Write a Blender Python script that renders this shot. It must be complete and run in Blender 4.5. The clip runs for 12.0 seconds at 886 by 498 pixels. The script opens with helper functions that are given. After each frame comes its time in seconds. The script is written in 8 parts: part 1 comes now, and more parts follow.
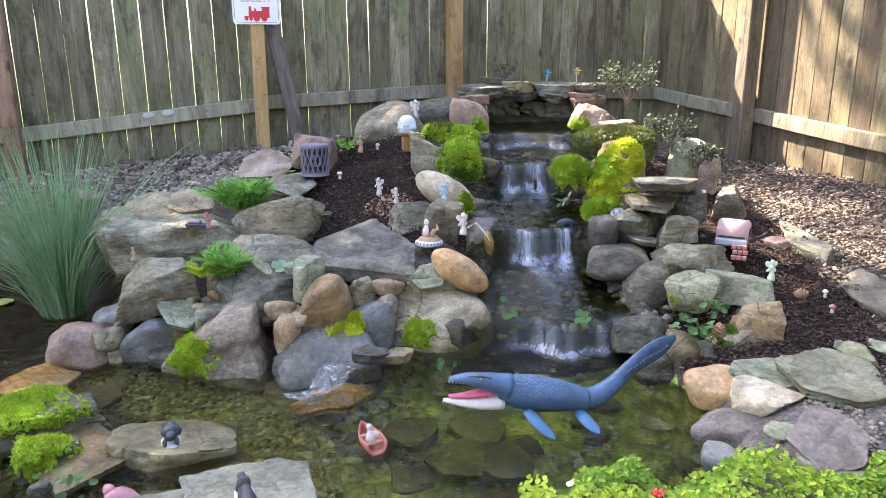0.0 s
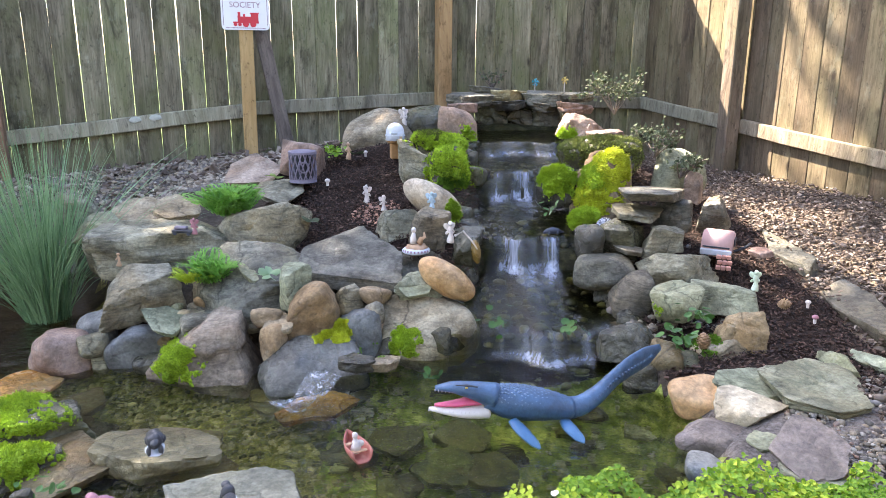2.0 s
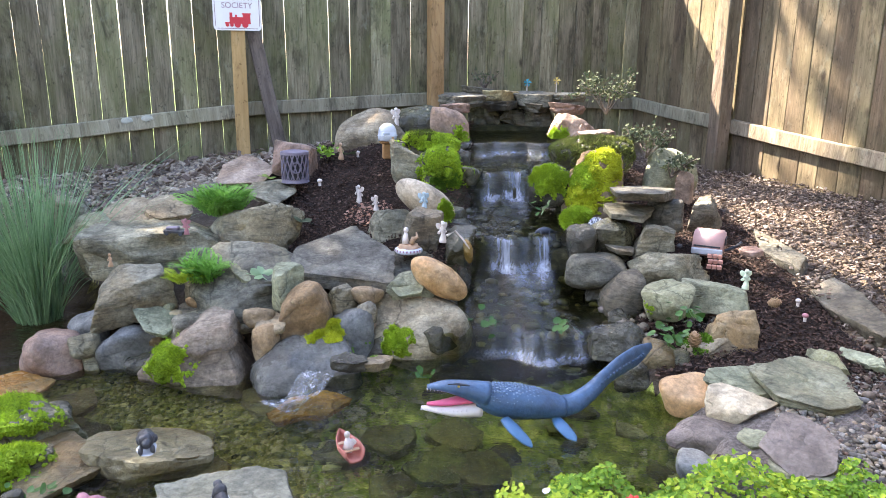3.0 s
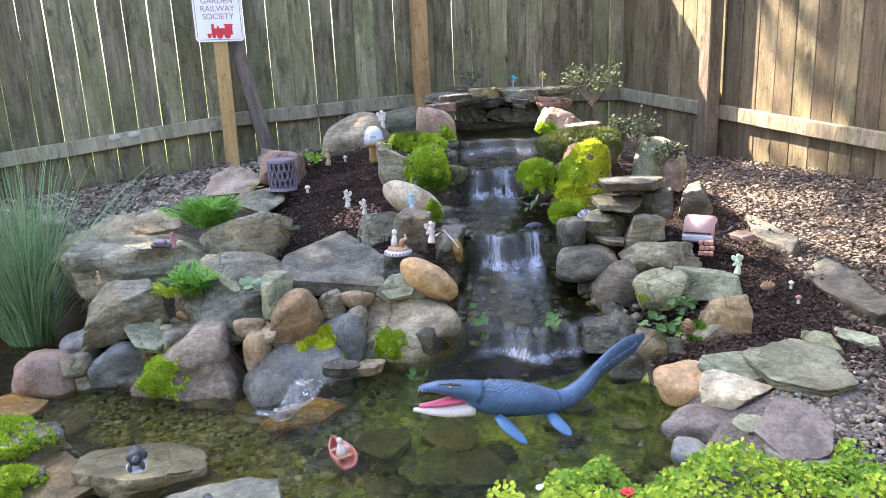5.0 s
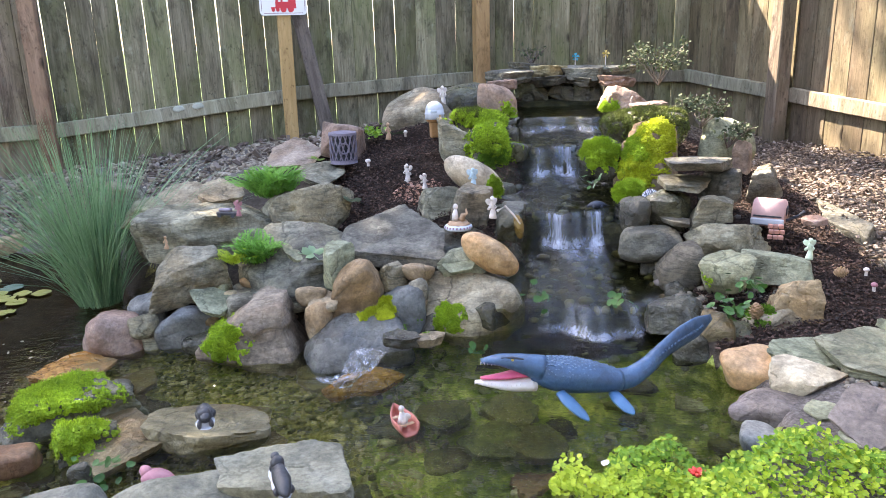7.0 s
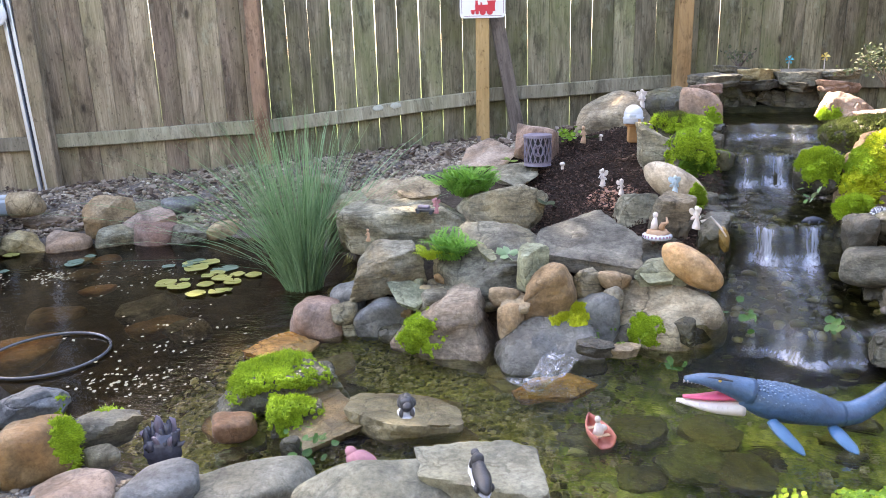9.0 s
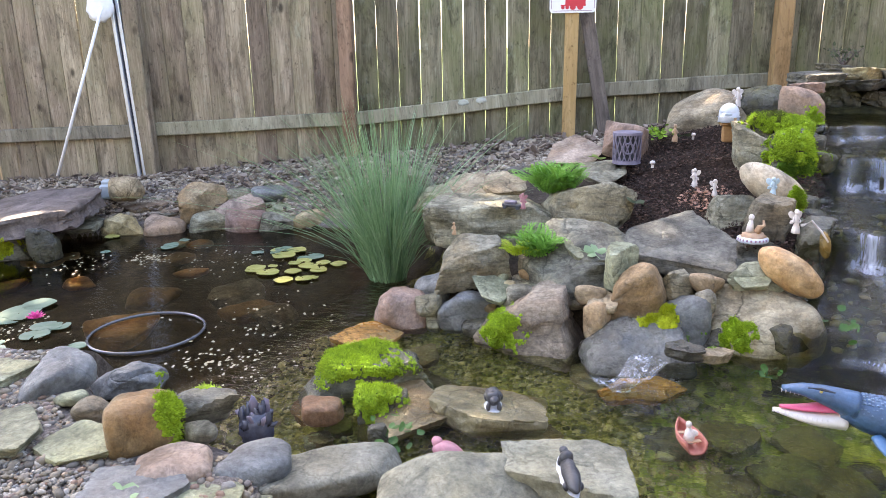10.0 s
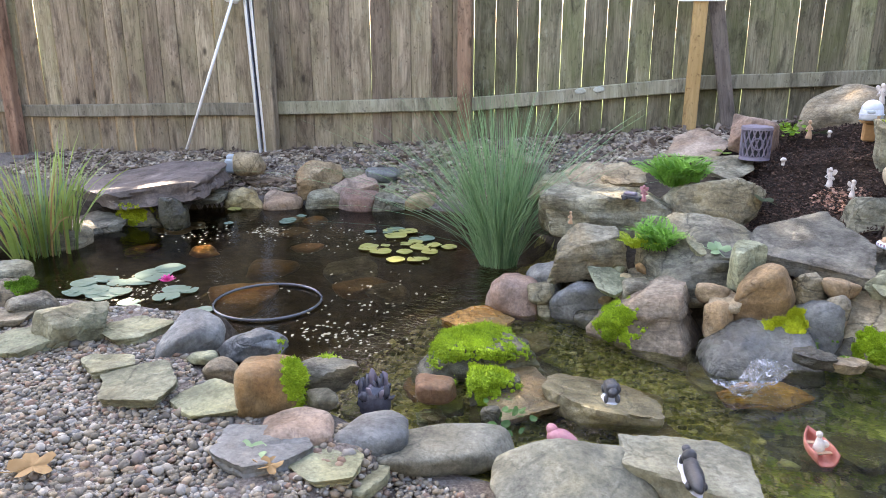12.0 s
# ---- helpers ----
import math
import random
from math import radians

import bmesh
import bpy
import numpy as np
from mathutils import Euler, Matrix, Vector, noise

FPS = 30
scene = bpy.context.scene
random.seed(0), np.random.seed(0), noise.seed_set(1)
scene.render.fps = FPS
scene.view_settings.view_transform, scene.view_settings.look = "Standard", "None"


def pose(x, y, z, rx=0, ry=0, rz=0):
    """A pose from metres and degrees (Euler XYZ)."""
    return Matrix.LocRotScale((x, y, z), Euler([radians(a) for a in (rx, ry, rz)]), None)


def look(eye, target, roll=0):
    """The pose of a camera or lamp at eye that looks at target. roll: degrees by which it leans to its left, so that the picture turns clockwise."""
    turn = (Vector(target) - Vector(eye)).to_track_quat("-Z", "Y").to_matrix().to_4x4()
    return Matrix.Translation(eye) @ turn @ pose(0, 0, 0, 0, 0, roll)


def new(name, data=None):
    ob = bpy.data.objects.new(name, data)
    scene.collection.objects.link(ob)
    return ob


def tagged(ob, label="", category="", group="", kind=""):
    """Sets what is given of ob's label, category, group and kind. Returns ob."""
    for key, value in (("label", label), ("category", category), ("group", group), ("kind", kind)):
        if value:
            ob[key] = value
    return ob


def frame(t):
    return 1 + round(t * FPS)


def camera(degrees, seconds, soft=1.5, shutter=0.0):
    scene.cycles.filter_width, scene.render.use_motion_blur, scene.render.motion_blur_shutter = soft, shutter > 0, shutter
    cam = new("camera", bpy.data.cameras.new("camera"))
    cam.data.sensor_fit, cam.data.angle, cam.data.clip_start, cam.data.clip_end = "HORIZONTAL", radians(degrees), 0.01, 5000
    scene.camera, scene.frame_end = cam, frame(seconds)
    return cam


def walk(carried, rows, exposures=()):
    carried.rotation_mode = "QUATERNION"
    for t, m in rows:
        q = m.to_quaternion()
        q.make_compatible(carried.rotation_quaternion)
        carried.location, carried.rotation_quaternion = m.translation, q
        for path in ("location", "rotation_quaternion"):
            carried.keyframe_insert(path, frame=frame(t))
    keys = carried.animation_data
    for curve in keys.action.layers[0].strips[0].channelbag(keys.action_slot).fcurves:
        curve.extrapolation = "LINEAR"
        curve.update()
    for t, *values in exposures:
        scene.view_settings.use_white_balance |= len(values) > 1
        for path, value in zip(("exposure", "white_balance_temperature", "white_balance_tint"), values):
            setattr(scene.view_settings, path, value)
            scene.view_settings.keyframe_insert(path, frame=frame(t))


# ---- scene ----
cam = camera(61.8, 12.0, soft=0.9)
PATH = [
    (0, (0.0, 0.0, 0.997), (-0.02, 1.931, 0.478), -0.2),
    (0.5, (-0.001, 0.003, 0.998), (-0.016, 1.935, 0.483), -0.1),
    (1, (-0.003, 0.002, 1.001), (-0.014, 1.936, 0.491), 0.2),
    (1.5, (-0.001, -0.002, 1.001), (-0.001, 1.932, 0.493), 0.4),
    (2, (0.001, -0.004, 1.006), (0.015, 1.931, 0.503), 0.5),
    (2.5, (0.003, -0.007, 1.004), (0.026, 1.93, 0.506), 0.5),
    (3, (0.005, -0.01, 1.002), (0.037, 1.926, 0.502), 0.5),
    (5, (0.053, 0.003, 0.993), (0.08, 1.941, 0.496), -2.5),
    (5.5, (0.039, 0.002, 0.975), (0.073, 1.937, 0.471), -2.3),
    (6, (0.037, 0.005, 0.97), (0.059, 1.937, 0.454), -2.0),
    (6.5, (0.025, 0.008, 0.968), (0.01, 1.937, 0.438), -1.8),
    (7, (-0.001, 0.006, 0.963), (-0.101, 1.93, 0.426), -1.7),
    (9, (-0.095, 0.004, 0.964), (-0.641, 1.857, 0.446), -1.7),
    (9.5, (-0.116, -0.002, 0.964), (-0.745, 1.824, 0.446), -1.4),
    (10, (-0.14, -0.015, 0.962), (-0.871, 1.771, 0.437), -1.2),
    (10.5, (-0.168, -0.029, 0.959), (-1.004, 1.707, 0.424), -0.9),
    (11, (-0.183, -0.033, 0.956), (-1.09, 1.664, 0.414), -0.7),
    (11.5, (-0.193, -0.043, 0.954), (-1.139, 1.631, 0.406), -0.4),
    (12, (-0.201, -0.05, 0.951), (-1.162, 1.615, 0.399), 0.0),
]
walk(cam, [(t, look(eye, to, roll)) for t, eye, to, roll in PATH], exposures=[(0, 3.1, 7050, 16), (6.5, 3.1, 7050, 16), (9.5, 3.33, 7700, 18), (12, 3.25, 7700, 17)])

# ---- world, sun ----
SUN_WAY = Vector((0.527, -0.453, -0.72)).normalized()  # the way that sunlight travels
world = bpy.data.worlds.new("garden_sky")
scene.world = world
world.use_nodes = True
wn = world.node_tree.nodes
sky = wn.new("ShaderNodeTexSky")
sky.sky_type = "NISHITA"
sky.sun_disc = False
sky.sun_elevation = math.asin(-SUN_WAY.z)
sky.sun_rotation = math.atan2(-SUN_WAY.x, -SUN_WAY.y)
sky.air_density = 1.0
sky.dust_density = 1.5
wn["Background"].inputs["Strength"].default_value = 0.125
world.node_tree.links.new(sky.outputs[0], wn["Background"].inputs["Color"])
sun_data = bpy.data.lights.new("sun", "SUN")
sun_data.energy = 5.0
sun_data.angle = radians(0.55)
sun_data.color = (1.0, 0.93, 0.80)
sun = new("sun", sun_data)
sun.matrix_world = look(-SUN_WAY * 30, (0, 0, 0))

# ---- plan: heights of the ground and of the water ----
def smooth(e0, e1, v):
    k = np.clip((v - e0) / (e1 - e0), 0.0, 1.0)
    return k * k * (3 - 2 * k)


def chute_x(y):
    return 0.36 + 0.045 * (y - 2.3)


def chute_half(y):
    return np.interp(y, [2.2, 2.5, 2.9, 3.1, 3.35, 3.7, 4.1, 4.35], [0.29, 0.28, 0.235, 0.27, 0.235, 0.24, 0.27, 0.26])


def fall_level(y):
    """Water level along the cascade, from the basin up to the top pool."""
    return np.interp(y, [2.335, 2.395, 2.865, 2.925, 3.41, 3.47, 3.79, 3.84, 4.5],
                     [0.0, 0.081, 0.17, 0.288, 0.36, 0.475, 0.515, 0.578, 0.595])


def water_field(x, y):
    """Above 0 inside the pond, the stream and the basin."""
    c, s = math.cos(0.35), math.sin(0.35)
    px, py = x + 2.58, y - 2.56
    pond = 1 - np.hypot((px * c + py * s) / 1.45, (-px * s + py * c) / 1.06)
    bay = 0.6 * (1 - np.hypot((x + 2.95) / 0.62, (y - 1.9) / 0.5))
    k = np.clip((x + 1.55) / 1.4, 0, 1)
    stream = 0.5 * (1 - np.hypot((x + 1.55 - 1.4 * k) / 0.53, (y - 1.90 - 0.02 * k) / 0.64))
    basin = 0.6 * (1 - np.hypot((x - 0.26) / 0.52, (y - 1.86) / 0.52))
    return np.maximum(np.maximum(pond, bay), np.maximum(stream, basin))


def water_level(x, y):
    """Level of the basin, of the stream below its small cascade, and of the pond."""
    dam = x + 0.42 - 0.15 * (y - 1.8)
    return np.interp(dam, [-1.0, -0.12, -0.02, 0.05], [-0.06, -0.042, -0.03, 0.0])


def ground(x, y):
    """Height of the ground."""
    x, y = np.asarray(x, float), np.asarray(y, float)
    back = -0.326 * (x + 3.94) + 0.945 * (y - 4.02)          # distance behind the line of the back fence
    along = 0.945 * (x + 3.94) + 0.326 * (y - 4.02)
    fence_foot = np.interp(along, [-8, -2, 0, 1.4, 2.8, 5.9, 8], [0.05, 0.08, 0.14, 0.26, 0.34, 0.29, 0.28])
    low = 0.05 - 0.05 * smooth(-1.6, -2.2, x) * smooth(2.2, 2.8, y)
    low = low - 0.075 * smooth(-1.12, -1.0, x) * (1 - smooth(-0.05, 0.2, x)) * (1 - smooth(1.4, 1.6, y))
    g = low + (fence_foot - low) * smooth(-0.85, -0.15, back)
    right = smooth(0.6, 1.3, x) * smooth(1.5, 3.8, y)
    g = g + (0.27 - g) * right * (1 - smooth(-0.6, 0.0, back))
    g = np.where((x > 0.5) & (y < 2.6), np.maximum(g, 0.085 * smooth(0.6, 1.0, x)), g)
    # the terrace of stones left of the cascade
    terrace = smooth(2.35, 2.7, y + 0.05 * x) * smooth(-1.75, -1.3, x) * (1 - smooth(0.1, 0.3, x))
    g = g + (np.maximum(g, np.interp(y, [2.4, 2.6, 2.8, 3.1, 3.6], [0.02, 0.09, 0.15, 0.22, 0.3])) - g) * terrace
    # the ridge that carries the cascade
    ridge = np.interp(y, [2.1, 2.35, 2.5, 2.7, 2.95, 3.4, 3.8, 4.3, 4.7, 5.4], [0.0, 0.02, 0.09, 0.18, 0.28, 0.43, 0.54, 0.63, 0.6, 0.32])
    ridge = np.where(y < 4.4, np.maximum(ridge, fall_level(y) + 0.012), ridge)
    off = x - chute_x(y)
    side = np.where(off < 0, np.clip(-off - 0.3, 0, None) / np.interp(y, [2.3, 3.3, 3.8, 4.5], [0.55, 0.72, 0.95, 1.0]),
                    np.clip(off - 0.3, 0, None) / np.interp(y, [2.3, 3.0, 4.0], [0.75, 0.5, 0.42]))
    g = g + np.maximum(ridge - g, 0) * np.exp(-side ** 2)
    # the beds of the cascade and of the pools
    bed = fall_level(y) - 0.05
    inside = (1 - smooth(0.8, 1.15, np.abs(off) / chute_half(y))) * smooth(2.2, 2.3, y) * (1 - smooth(4.3, 4.42, y))
    g = g + np.minimum(bed - g, 0) * inside
    wf = water_field(x, y)
    deep = np.interp(x, [-1.9, -1.3, -0.4, -0.2], [-0.42, -0.13, -0.13, -0.2])
    g = g + np.minimum(deep - g, 0) * smooth(-0.03, 0.16, wf)
    return g
# ---- end of the plan ----

from mathutils.bvhtree import BVHTree

# ---- materials ----
def material(name, rough=0.8, metal=0.0, spec=0.5):
    m = bpy.data.materials.new(name)
    m.use_nodes = True
    b = m.node_tree.nodes["Principled BSDF"]
    b.inputs["Roughness"].default_value = rough
    b.inputs["Metallic"].default_value = metal
    b.inputs["Specular IOR Level"].default_value = spec
    return m, m.node_tree.nodes, m.node_tree.links, b


def coords(n, l, scale=(1, 1, 1), world_space=False):
    mp = n.new("ShaderNodeMapping")
    mp.inputs["Scale"].default_value = scale
    if world_space:
        l.new(n.new("ShaderNodeNewGeometry").outputs["Position"], mp.inputs[0])
    else:
        tc = n.new("ShaderNodeTexCoord")
        info = n.new("ShaderNodeObjectInfo")
        add = n.new("ShaderNodeVectorMath")
        add.operation = "MULTIPLY_ADD"
        add.inputs[1].default_value = (1, 1, 1)
        off = n.new("ShaderNodeMath")
        off.operation = "MULTIPLY"
        off.inputs[1].default_value = 37.0
        l.new(info.outputs["Random"], off.inputs[0])
        l.new(tc.outputs["Object"], add.inputs[0])
        l.new(off.outputs[0], add.inputs[2])
        l.new(add.outputs[0], mp.inputs[0])
    return mp.outputs[0]


def noise_tex(n, l, vec, scale, detail=4.0, rough=0.6, distort=0.0):
    t = n.new("ShaderNodeTexNoise")
    t.inputs["Scale"].default_value = scale
    t.inputs["Detail"].default_value = detail
    t.inputs["Roughness"].default_value = rough
    t.inputs["Distortion"].default_value = distort
    l.new(vec, t.inputs["Vector"])
    return t.outputs["Fac"]


def ramp(n, l, fac, stops):
    r = n.new("ShaderNodeValToRGB")
    e = r.color_ramp.elements
    while len(e) < len(stops):
        e.new(0.5)
    for k, (p, c) in zip(e, stops):
        k.position = p
        k.color = (*c, 1) if len(c) == 3 else (c[0], c[0], c[0], 1)
    l.new(fac, r.inputs[0])
    return r.outputs[0]


def mixc(n, l, fac, a, b, mode="MIX"):
    m = n.new("ShaderNodeMix")
    m.data_type, m.blend_type = "RGBA", mode
    for sock, v in ((m.inputs[0], fac), (m.inputs[6], a), (m.inputs[7], b)):
        if isinstance(v, (int, float)):
            sock.default_value = v
        elif isinstance(v, tuple):
            sock.default_value = (*v, 1)
        else:
            l.new(v, sock)
    return m.outputs[2]


def bump(n, l, b, height, strength=0.3, dist=0.01, under=None):
    k = n.new("ShaderNodeBump")
    k.inputs["Strength"].default_value = strength
    k.inputs["Distance"].default_value = dist
    l.new(height, k.inputs["Height"])
    if under is not None:
        l.new(under, k.inputs["Normal"])
    l.new(k.outputs[0], b.inputs["Normal"])
    return k.outputs[0]


def vary(n, l, colour, amount=0.2, hue=0.03):
    """Object to object variation of brightness and hue."""
    info = n.new("ShaderNodeObjectInfo")
    hsv = n.new("ShaderNodeHueSaturation")
    for sock, lo, hi in (("Value", 1 - amount, 1 + amount), ("Hue", 0.5 - hue, 0.5 + hue)):
        mr = n.new("ShaderNodeMapRange")
        mr.inputs[3].default_value, mr.inputs[4].default_value = lo, hi
        l.new(info.outputs["Random"], mr.inputs[0])
        l.new(mr.outputs[0], hsv.inputs[sock])
    l.new(colour, hsv.inputs["Color"])
    return hsv.outputs[0]


def rock_material(name, dark, light, stain, rough=0.8, bands=0.0, lichen=0.25, wet=False, relief=1.0, cracks=0.6, tone=0.9):
    dark, light, stain = (tuple(c * tone * k for c, k in zip(q, (1.01, 1.0, 0.96))) for q in (dark, light, stain))
    m, n, l, b = material(name, rough, 0, 0.35)
    v = coords(n, l)
    big = noise_tex(n, l, v, 6, 6, 0.66, 0.8)
    col = ramp(n, l, big, [(0.32, tuple(0.75 * c for c in dark)), (0.5, tuple((p + q) / 2 for p, q in zip(dark, light))), (0.66, light)])
    st = noise_tex(n, l, v, 3.1, 5, 0.6, 0.5)
    col = mixc(n, l, ramp(n, l, st, [(0.43, (0,)), (0.6, (0.9,))]), col, stain)
    if bands:
        vb = coords(n, l, (1.6, 1.6, 9))
        strata = noise_tex(n, l, vb, 5, 5, 0.6, 0.3)
        col = mixc(n, l, ramp(n, l, strata, [(0.47, (0,)), (0.56, (1.5 * bands,)), (0.6, (0.3 * bands,))]), col, tuple(0.4 * c for c in dark))
    fine = noise_tex(n, l, v, 75, 6, 0.72)
    col = mixc(n, l, 0.8, col, ramp(n, l, fine, [(0.32, (0.55, 0.55, 0.55)), (0.68, (1.3, 1.3, 1.3))]), "MULTIPLY")
    mid = noise_tex(n, l, v, 9, 5, 0.6, 0.3)
    col = mixc(n, l, 0.75, col, ramp(n, l, mid, [(0.36, (0.5, 0.49, 0.47)), (0.5, (1.0, 1.0, 1.0)), (0.64, (1.32, 1.3, 1.26))]), "MULTIPLY")
    pale = noise_tex(n, l, v, 18, 6, 0.7)
    col = mixc(n, l, ramp(n, l, pale, [(0.58, (0,)), (0.68, (lichen,))]), col, (0.33, 0.33, 0.27))
    spots = noise_tex(n, l, v, 26, 5, 0.75, 0.8)
    col = mixc(n, l, ramp(n, l, spots, [(0.57, (0,)), (0.68, (0.45,))]), col, tuple(0.35 * c for c in dark))
    warp = noise_tex(n, l, v, 9, 4, 0.6)
    bent = n.new("ShaderNodeVectorMath")
    bent.operation = "MULTIPLY_ADD"
    bent.inputs[1].default_value = (0.12, 0.12, 0.12)
    l.new(warp, bent.inputs[0])
    l.new(v, bent.inputs[2])
    vor = n.new("ShaderNodeTexVoronoi")
    vor.feature = "DISTANCE_TO_EDGE"
    vor.inputs["Scale"].default_value = 6.5
    l.new(bent.outputs[0], vor.inputs["Vector"])
    line = ramp(n, l, vor.outputs["Distance"], [(0.0, (1,)), (0.035, (0,))])
    here = ramp(n, l, noise_tex(n, l, v, 4.3, 3), [(0.45, (0,)), (0.6, (cracks,))])
    line = mixc(n, l, 1.0, line, here, "MULTIPLY")
    col = mixc(n, l, line, col, tuple(0.2 * c for c in dark))
    l.new(vary(n, l, col, 0.2, 0.015), b.inputs["Base Color"])
    k = bump(n, l, b, noise_tex(n, l, v, 13, 7, 0.62, 0.2), 0.85 * relief, 0.036)
    k2 = n.new("ShaderNodeBump")
    k2.invert = True
    k2.inputs["Strength"].default_value = 0.5 * relief
    k2.inputs["Distance"].default_value = 0.01
    l.new(line, k2.inputs["Height"])
    l.new(k, k2.inputs["Normal"])
    bump(n, l, b, fine, 0.55 * relief, 0.006, k2.outputs[0])
    if wet:
        l.new(ramp(n, l, noise_tex(n, l, v, 5, 4), [(0.4, (0.12,)), (0.7, (0.55,))]), b.inputs["Roughness"])
        b.inputs["Specular IOR Level"].default_value = 0.5
    return m


GREY = rock_material("grey_fieldstone", (0.14, 0.135, 0.105), (0.38, 0.365, 0.295), (0.26, 0.215, 0.14), bands=0.35)
TAN = rock_material("tan_sandstone", (0.22, 0.17, 0.10), (0.47, 0.38, 0.25), (0.33, 0.23, 0.12), relief=0.8)
BROWN = rock_material("brown_fieldstone", (0.19, 0.158, 0.115), (0.47, 0.41, 0.32), (0.30, 0.22, 0.145), bands=0.25, tone=0.95)
PALE = rock_material("pale_limestone", (0.32, 0.28, 0.21), (0.55, 0.49, 0.38), (0.42, 0.34, 0.23), lichen=0.1, relief=0.35, cracks=0.15, tone=1.2)
BLUE = rock_material("blue_grey_river_stone", (0.11, 0.13, 0.15), (0.30, 0.32, 0.34), (0.22, 0.22, 0.215), 0.55, lichen=0.3, relief=0.55, cracks=0.3, tone=0.72)
PINK = rock_material("pinkish_granite", (0.22, 0.155, 0.13), (0.47, 0.36, 0.31), (0.33, 0.21, 0.155), 0.65, relief=0.6, cracks=0.3, tone=0.8)
SLATE = rock_material("grey_slate", (0.095, 0.095, 0.08), (0.235, 0.23, 0.20), (0.21, 0.185, 0.13), 0.7, bands=0.4, lichen=0.2, relief=0.7, tone=0.74)
GREEN = rock_material("greenish_slate", (0.19, 0.21, 0.14), (0.38, 0.395, 0.29), (0.27, 0.26, 0.16), 0.75, bands=0.25, relief=0.7)
OCHRE = rock_material("ochre_river_stone", (0.36, 0.22, 0.10), (0.62, 0.44, 0.26), (0.44, 0.25, 0.11), 0.4, lichen=0.08, relief=0.35, cracks=0.15, tone=1.1)
RUST = rock_material("rusty_brown_boulder", (0.17, 0.105, 0.05), (0.36, 0.24, 0.13), (0.25, 0.13, 0.055), 0.55, lichen=0.1, relief=0.6, cracks=0.3, tone=0.75)
WETBLUE = rock_material("wet_blue_grey_stone", (0.065, 0.073, 0.08), (0.25, 0.265, 0.275), (0.15, 0.15, 0.125), 0.3, lichen=0.08, wet=True, relief=0.8, tone=0.75)
WETROCK = rock_material("wet_dark_stone", (0.045, 0.045, 0.035), (0.17, 0.16, 0.125), (0.10, 0.095, 0.045), 0.3, bands=0.3, lichen=0.06, wet=True, tone=0.7)
PURPLE = rock_material("purplish_slate", (0.17, 0.135, 0.135), (0.35, 0.295, 0.29), (0.25, 0.20, 0.18), 0.65, bands=0.2, lichen=0.12, relief=0.6, tone=0.7)
GOLD = rock_material("algae_stained_wet_stone", (0.20, 0.10, 0.02), (0.50, 0.29, 0.07), (0.15, 0.11, 0.035), 0.25, lichen=0.0, wet=True, tone=1.25)
CHALK = rock_material("pale_grey_green_stone", (0.22, 0.225, 0.185), (0.41, 0.415, 0.35), (0.31, 0.30, 0.22), 0.8, lichen=0.3, relief=0.7, cracks=0.4, tone=0.72)
ALGAE = rock_material("algae_covered_slab", (0.045, 0.055, 0.012), (0.17, 0.18, 0.045), (0.10, 0.09, 0.03), 0.5, lichen=0.05, relief=0.6, tone=0.9)
OLIVE = rock_material("olive_tan_sandstone", (0.11, 0.095, 0.045), (0.34, 0.30, 0.18), (0.22, 0.15, 0.06), 0.32, lichen=0.15, relief=0.8, tone=0.72)


def leafy(name, dark, light, rough=0.6, glow=0.25, scale=14):
    m, n, l, b = material(name, rough, 0, 0.3)
    v = coords(n, l, (1, 1, 1), True)
    t = noise_tex(n, l, v, scale, 3)
    isl = n.new("ShaderNodeNewGeometry").outputs["Random Per Island"]
    col = mixc(n, l, 0.55, ramp(n, l, t, [(0.3, dark), (0.7, light)]), ramp(n, l, isl, [(0.0, dark), (1.0, light)]))
    l.new(col, b.inputs["Base Color"])
    tr = n.new("ShaderNodeBsdfTranslucent")
    l.new(col, tr.inputs["Color"])
    mx = n.new("ShaderNodeMixShader")
    mx.inputs[0].default_value = glow
    l.new(b.outputs[0], mx.inputs[1])
    l.new(tr.outputs[0], mx.inputs[2])
    l.new(mx.outputs[0], n["Material Output"].inputs["Surface"])
    return m


MOSS = leafy("bright_moss", (0.11, 0.20, 0.014), (0.46, 0.65, 0.05), 0.8, 0.35, 11)
MOSS_DARK = leafy("green_moss", (0.04, 0.10, 0.01), (0.18, 0.36, 0.03), 0.8, 0.3, 11)
MOSS_OLIVE = leafy("dark_olive_moss", (0.035, 0.035, 0.012), (0.15, 0.19, 0.035), 0.85, 0.25, 16)
MOSS_YELLOW = leafy("yellow_green_moss", (0.20, 0.25, 0.014), (0.66, 0.72, 0.05), 0.8, 0.35, 9)
FERN = leafy("fern_green", (0.08, 0.24, 0.035), (0.25, 0.50, 0.10), 0.5, 0.35)
RUSH = leafy("rush_green", (0.07, 0.17, 0.07), (0.32, 0.48, 0.26), 0.45, 0.2)
IRIS = leafy("iris_yellow_green", (0.14, 0.25, 0.05), (0.42, 0.50, 0.16), 0.5, 0.4)
CREEPER = leafy("creeping_plant_lime", (0.17, 0.31, 0.025), (0.62, 0.72, 0.08), 0.55, 0.35, 8)
CREEPER_DARK = leafy("creeping_plant_green", (0.08, 0.20, 0.02), (0.30, 0.48, 0.05), 0.55, 0.3, 8)
IVY = leafy("ivy_green", (0.03, 0.09, 0.02), (0.07, 0.17, 0.04), 0.4, 0.2)
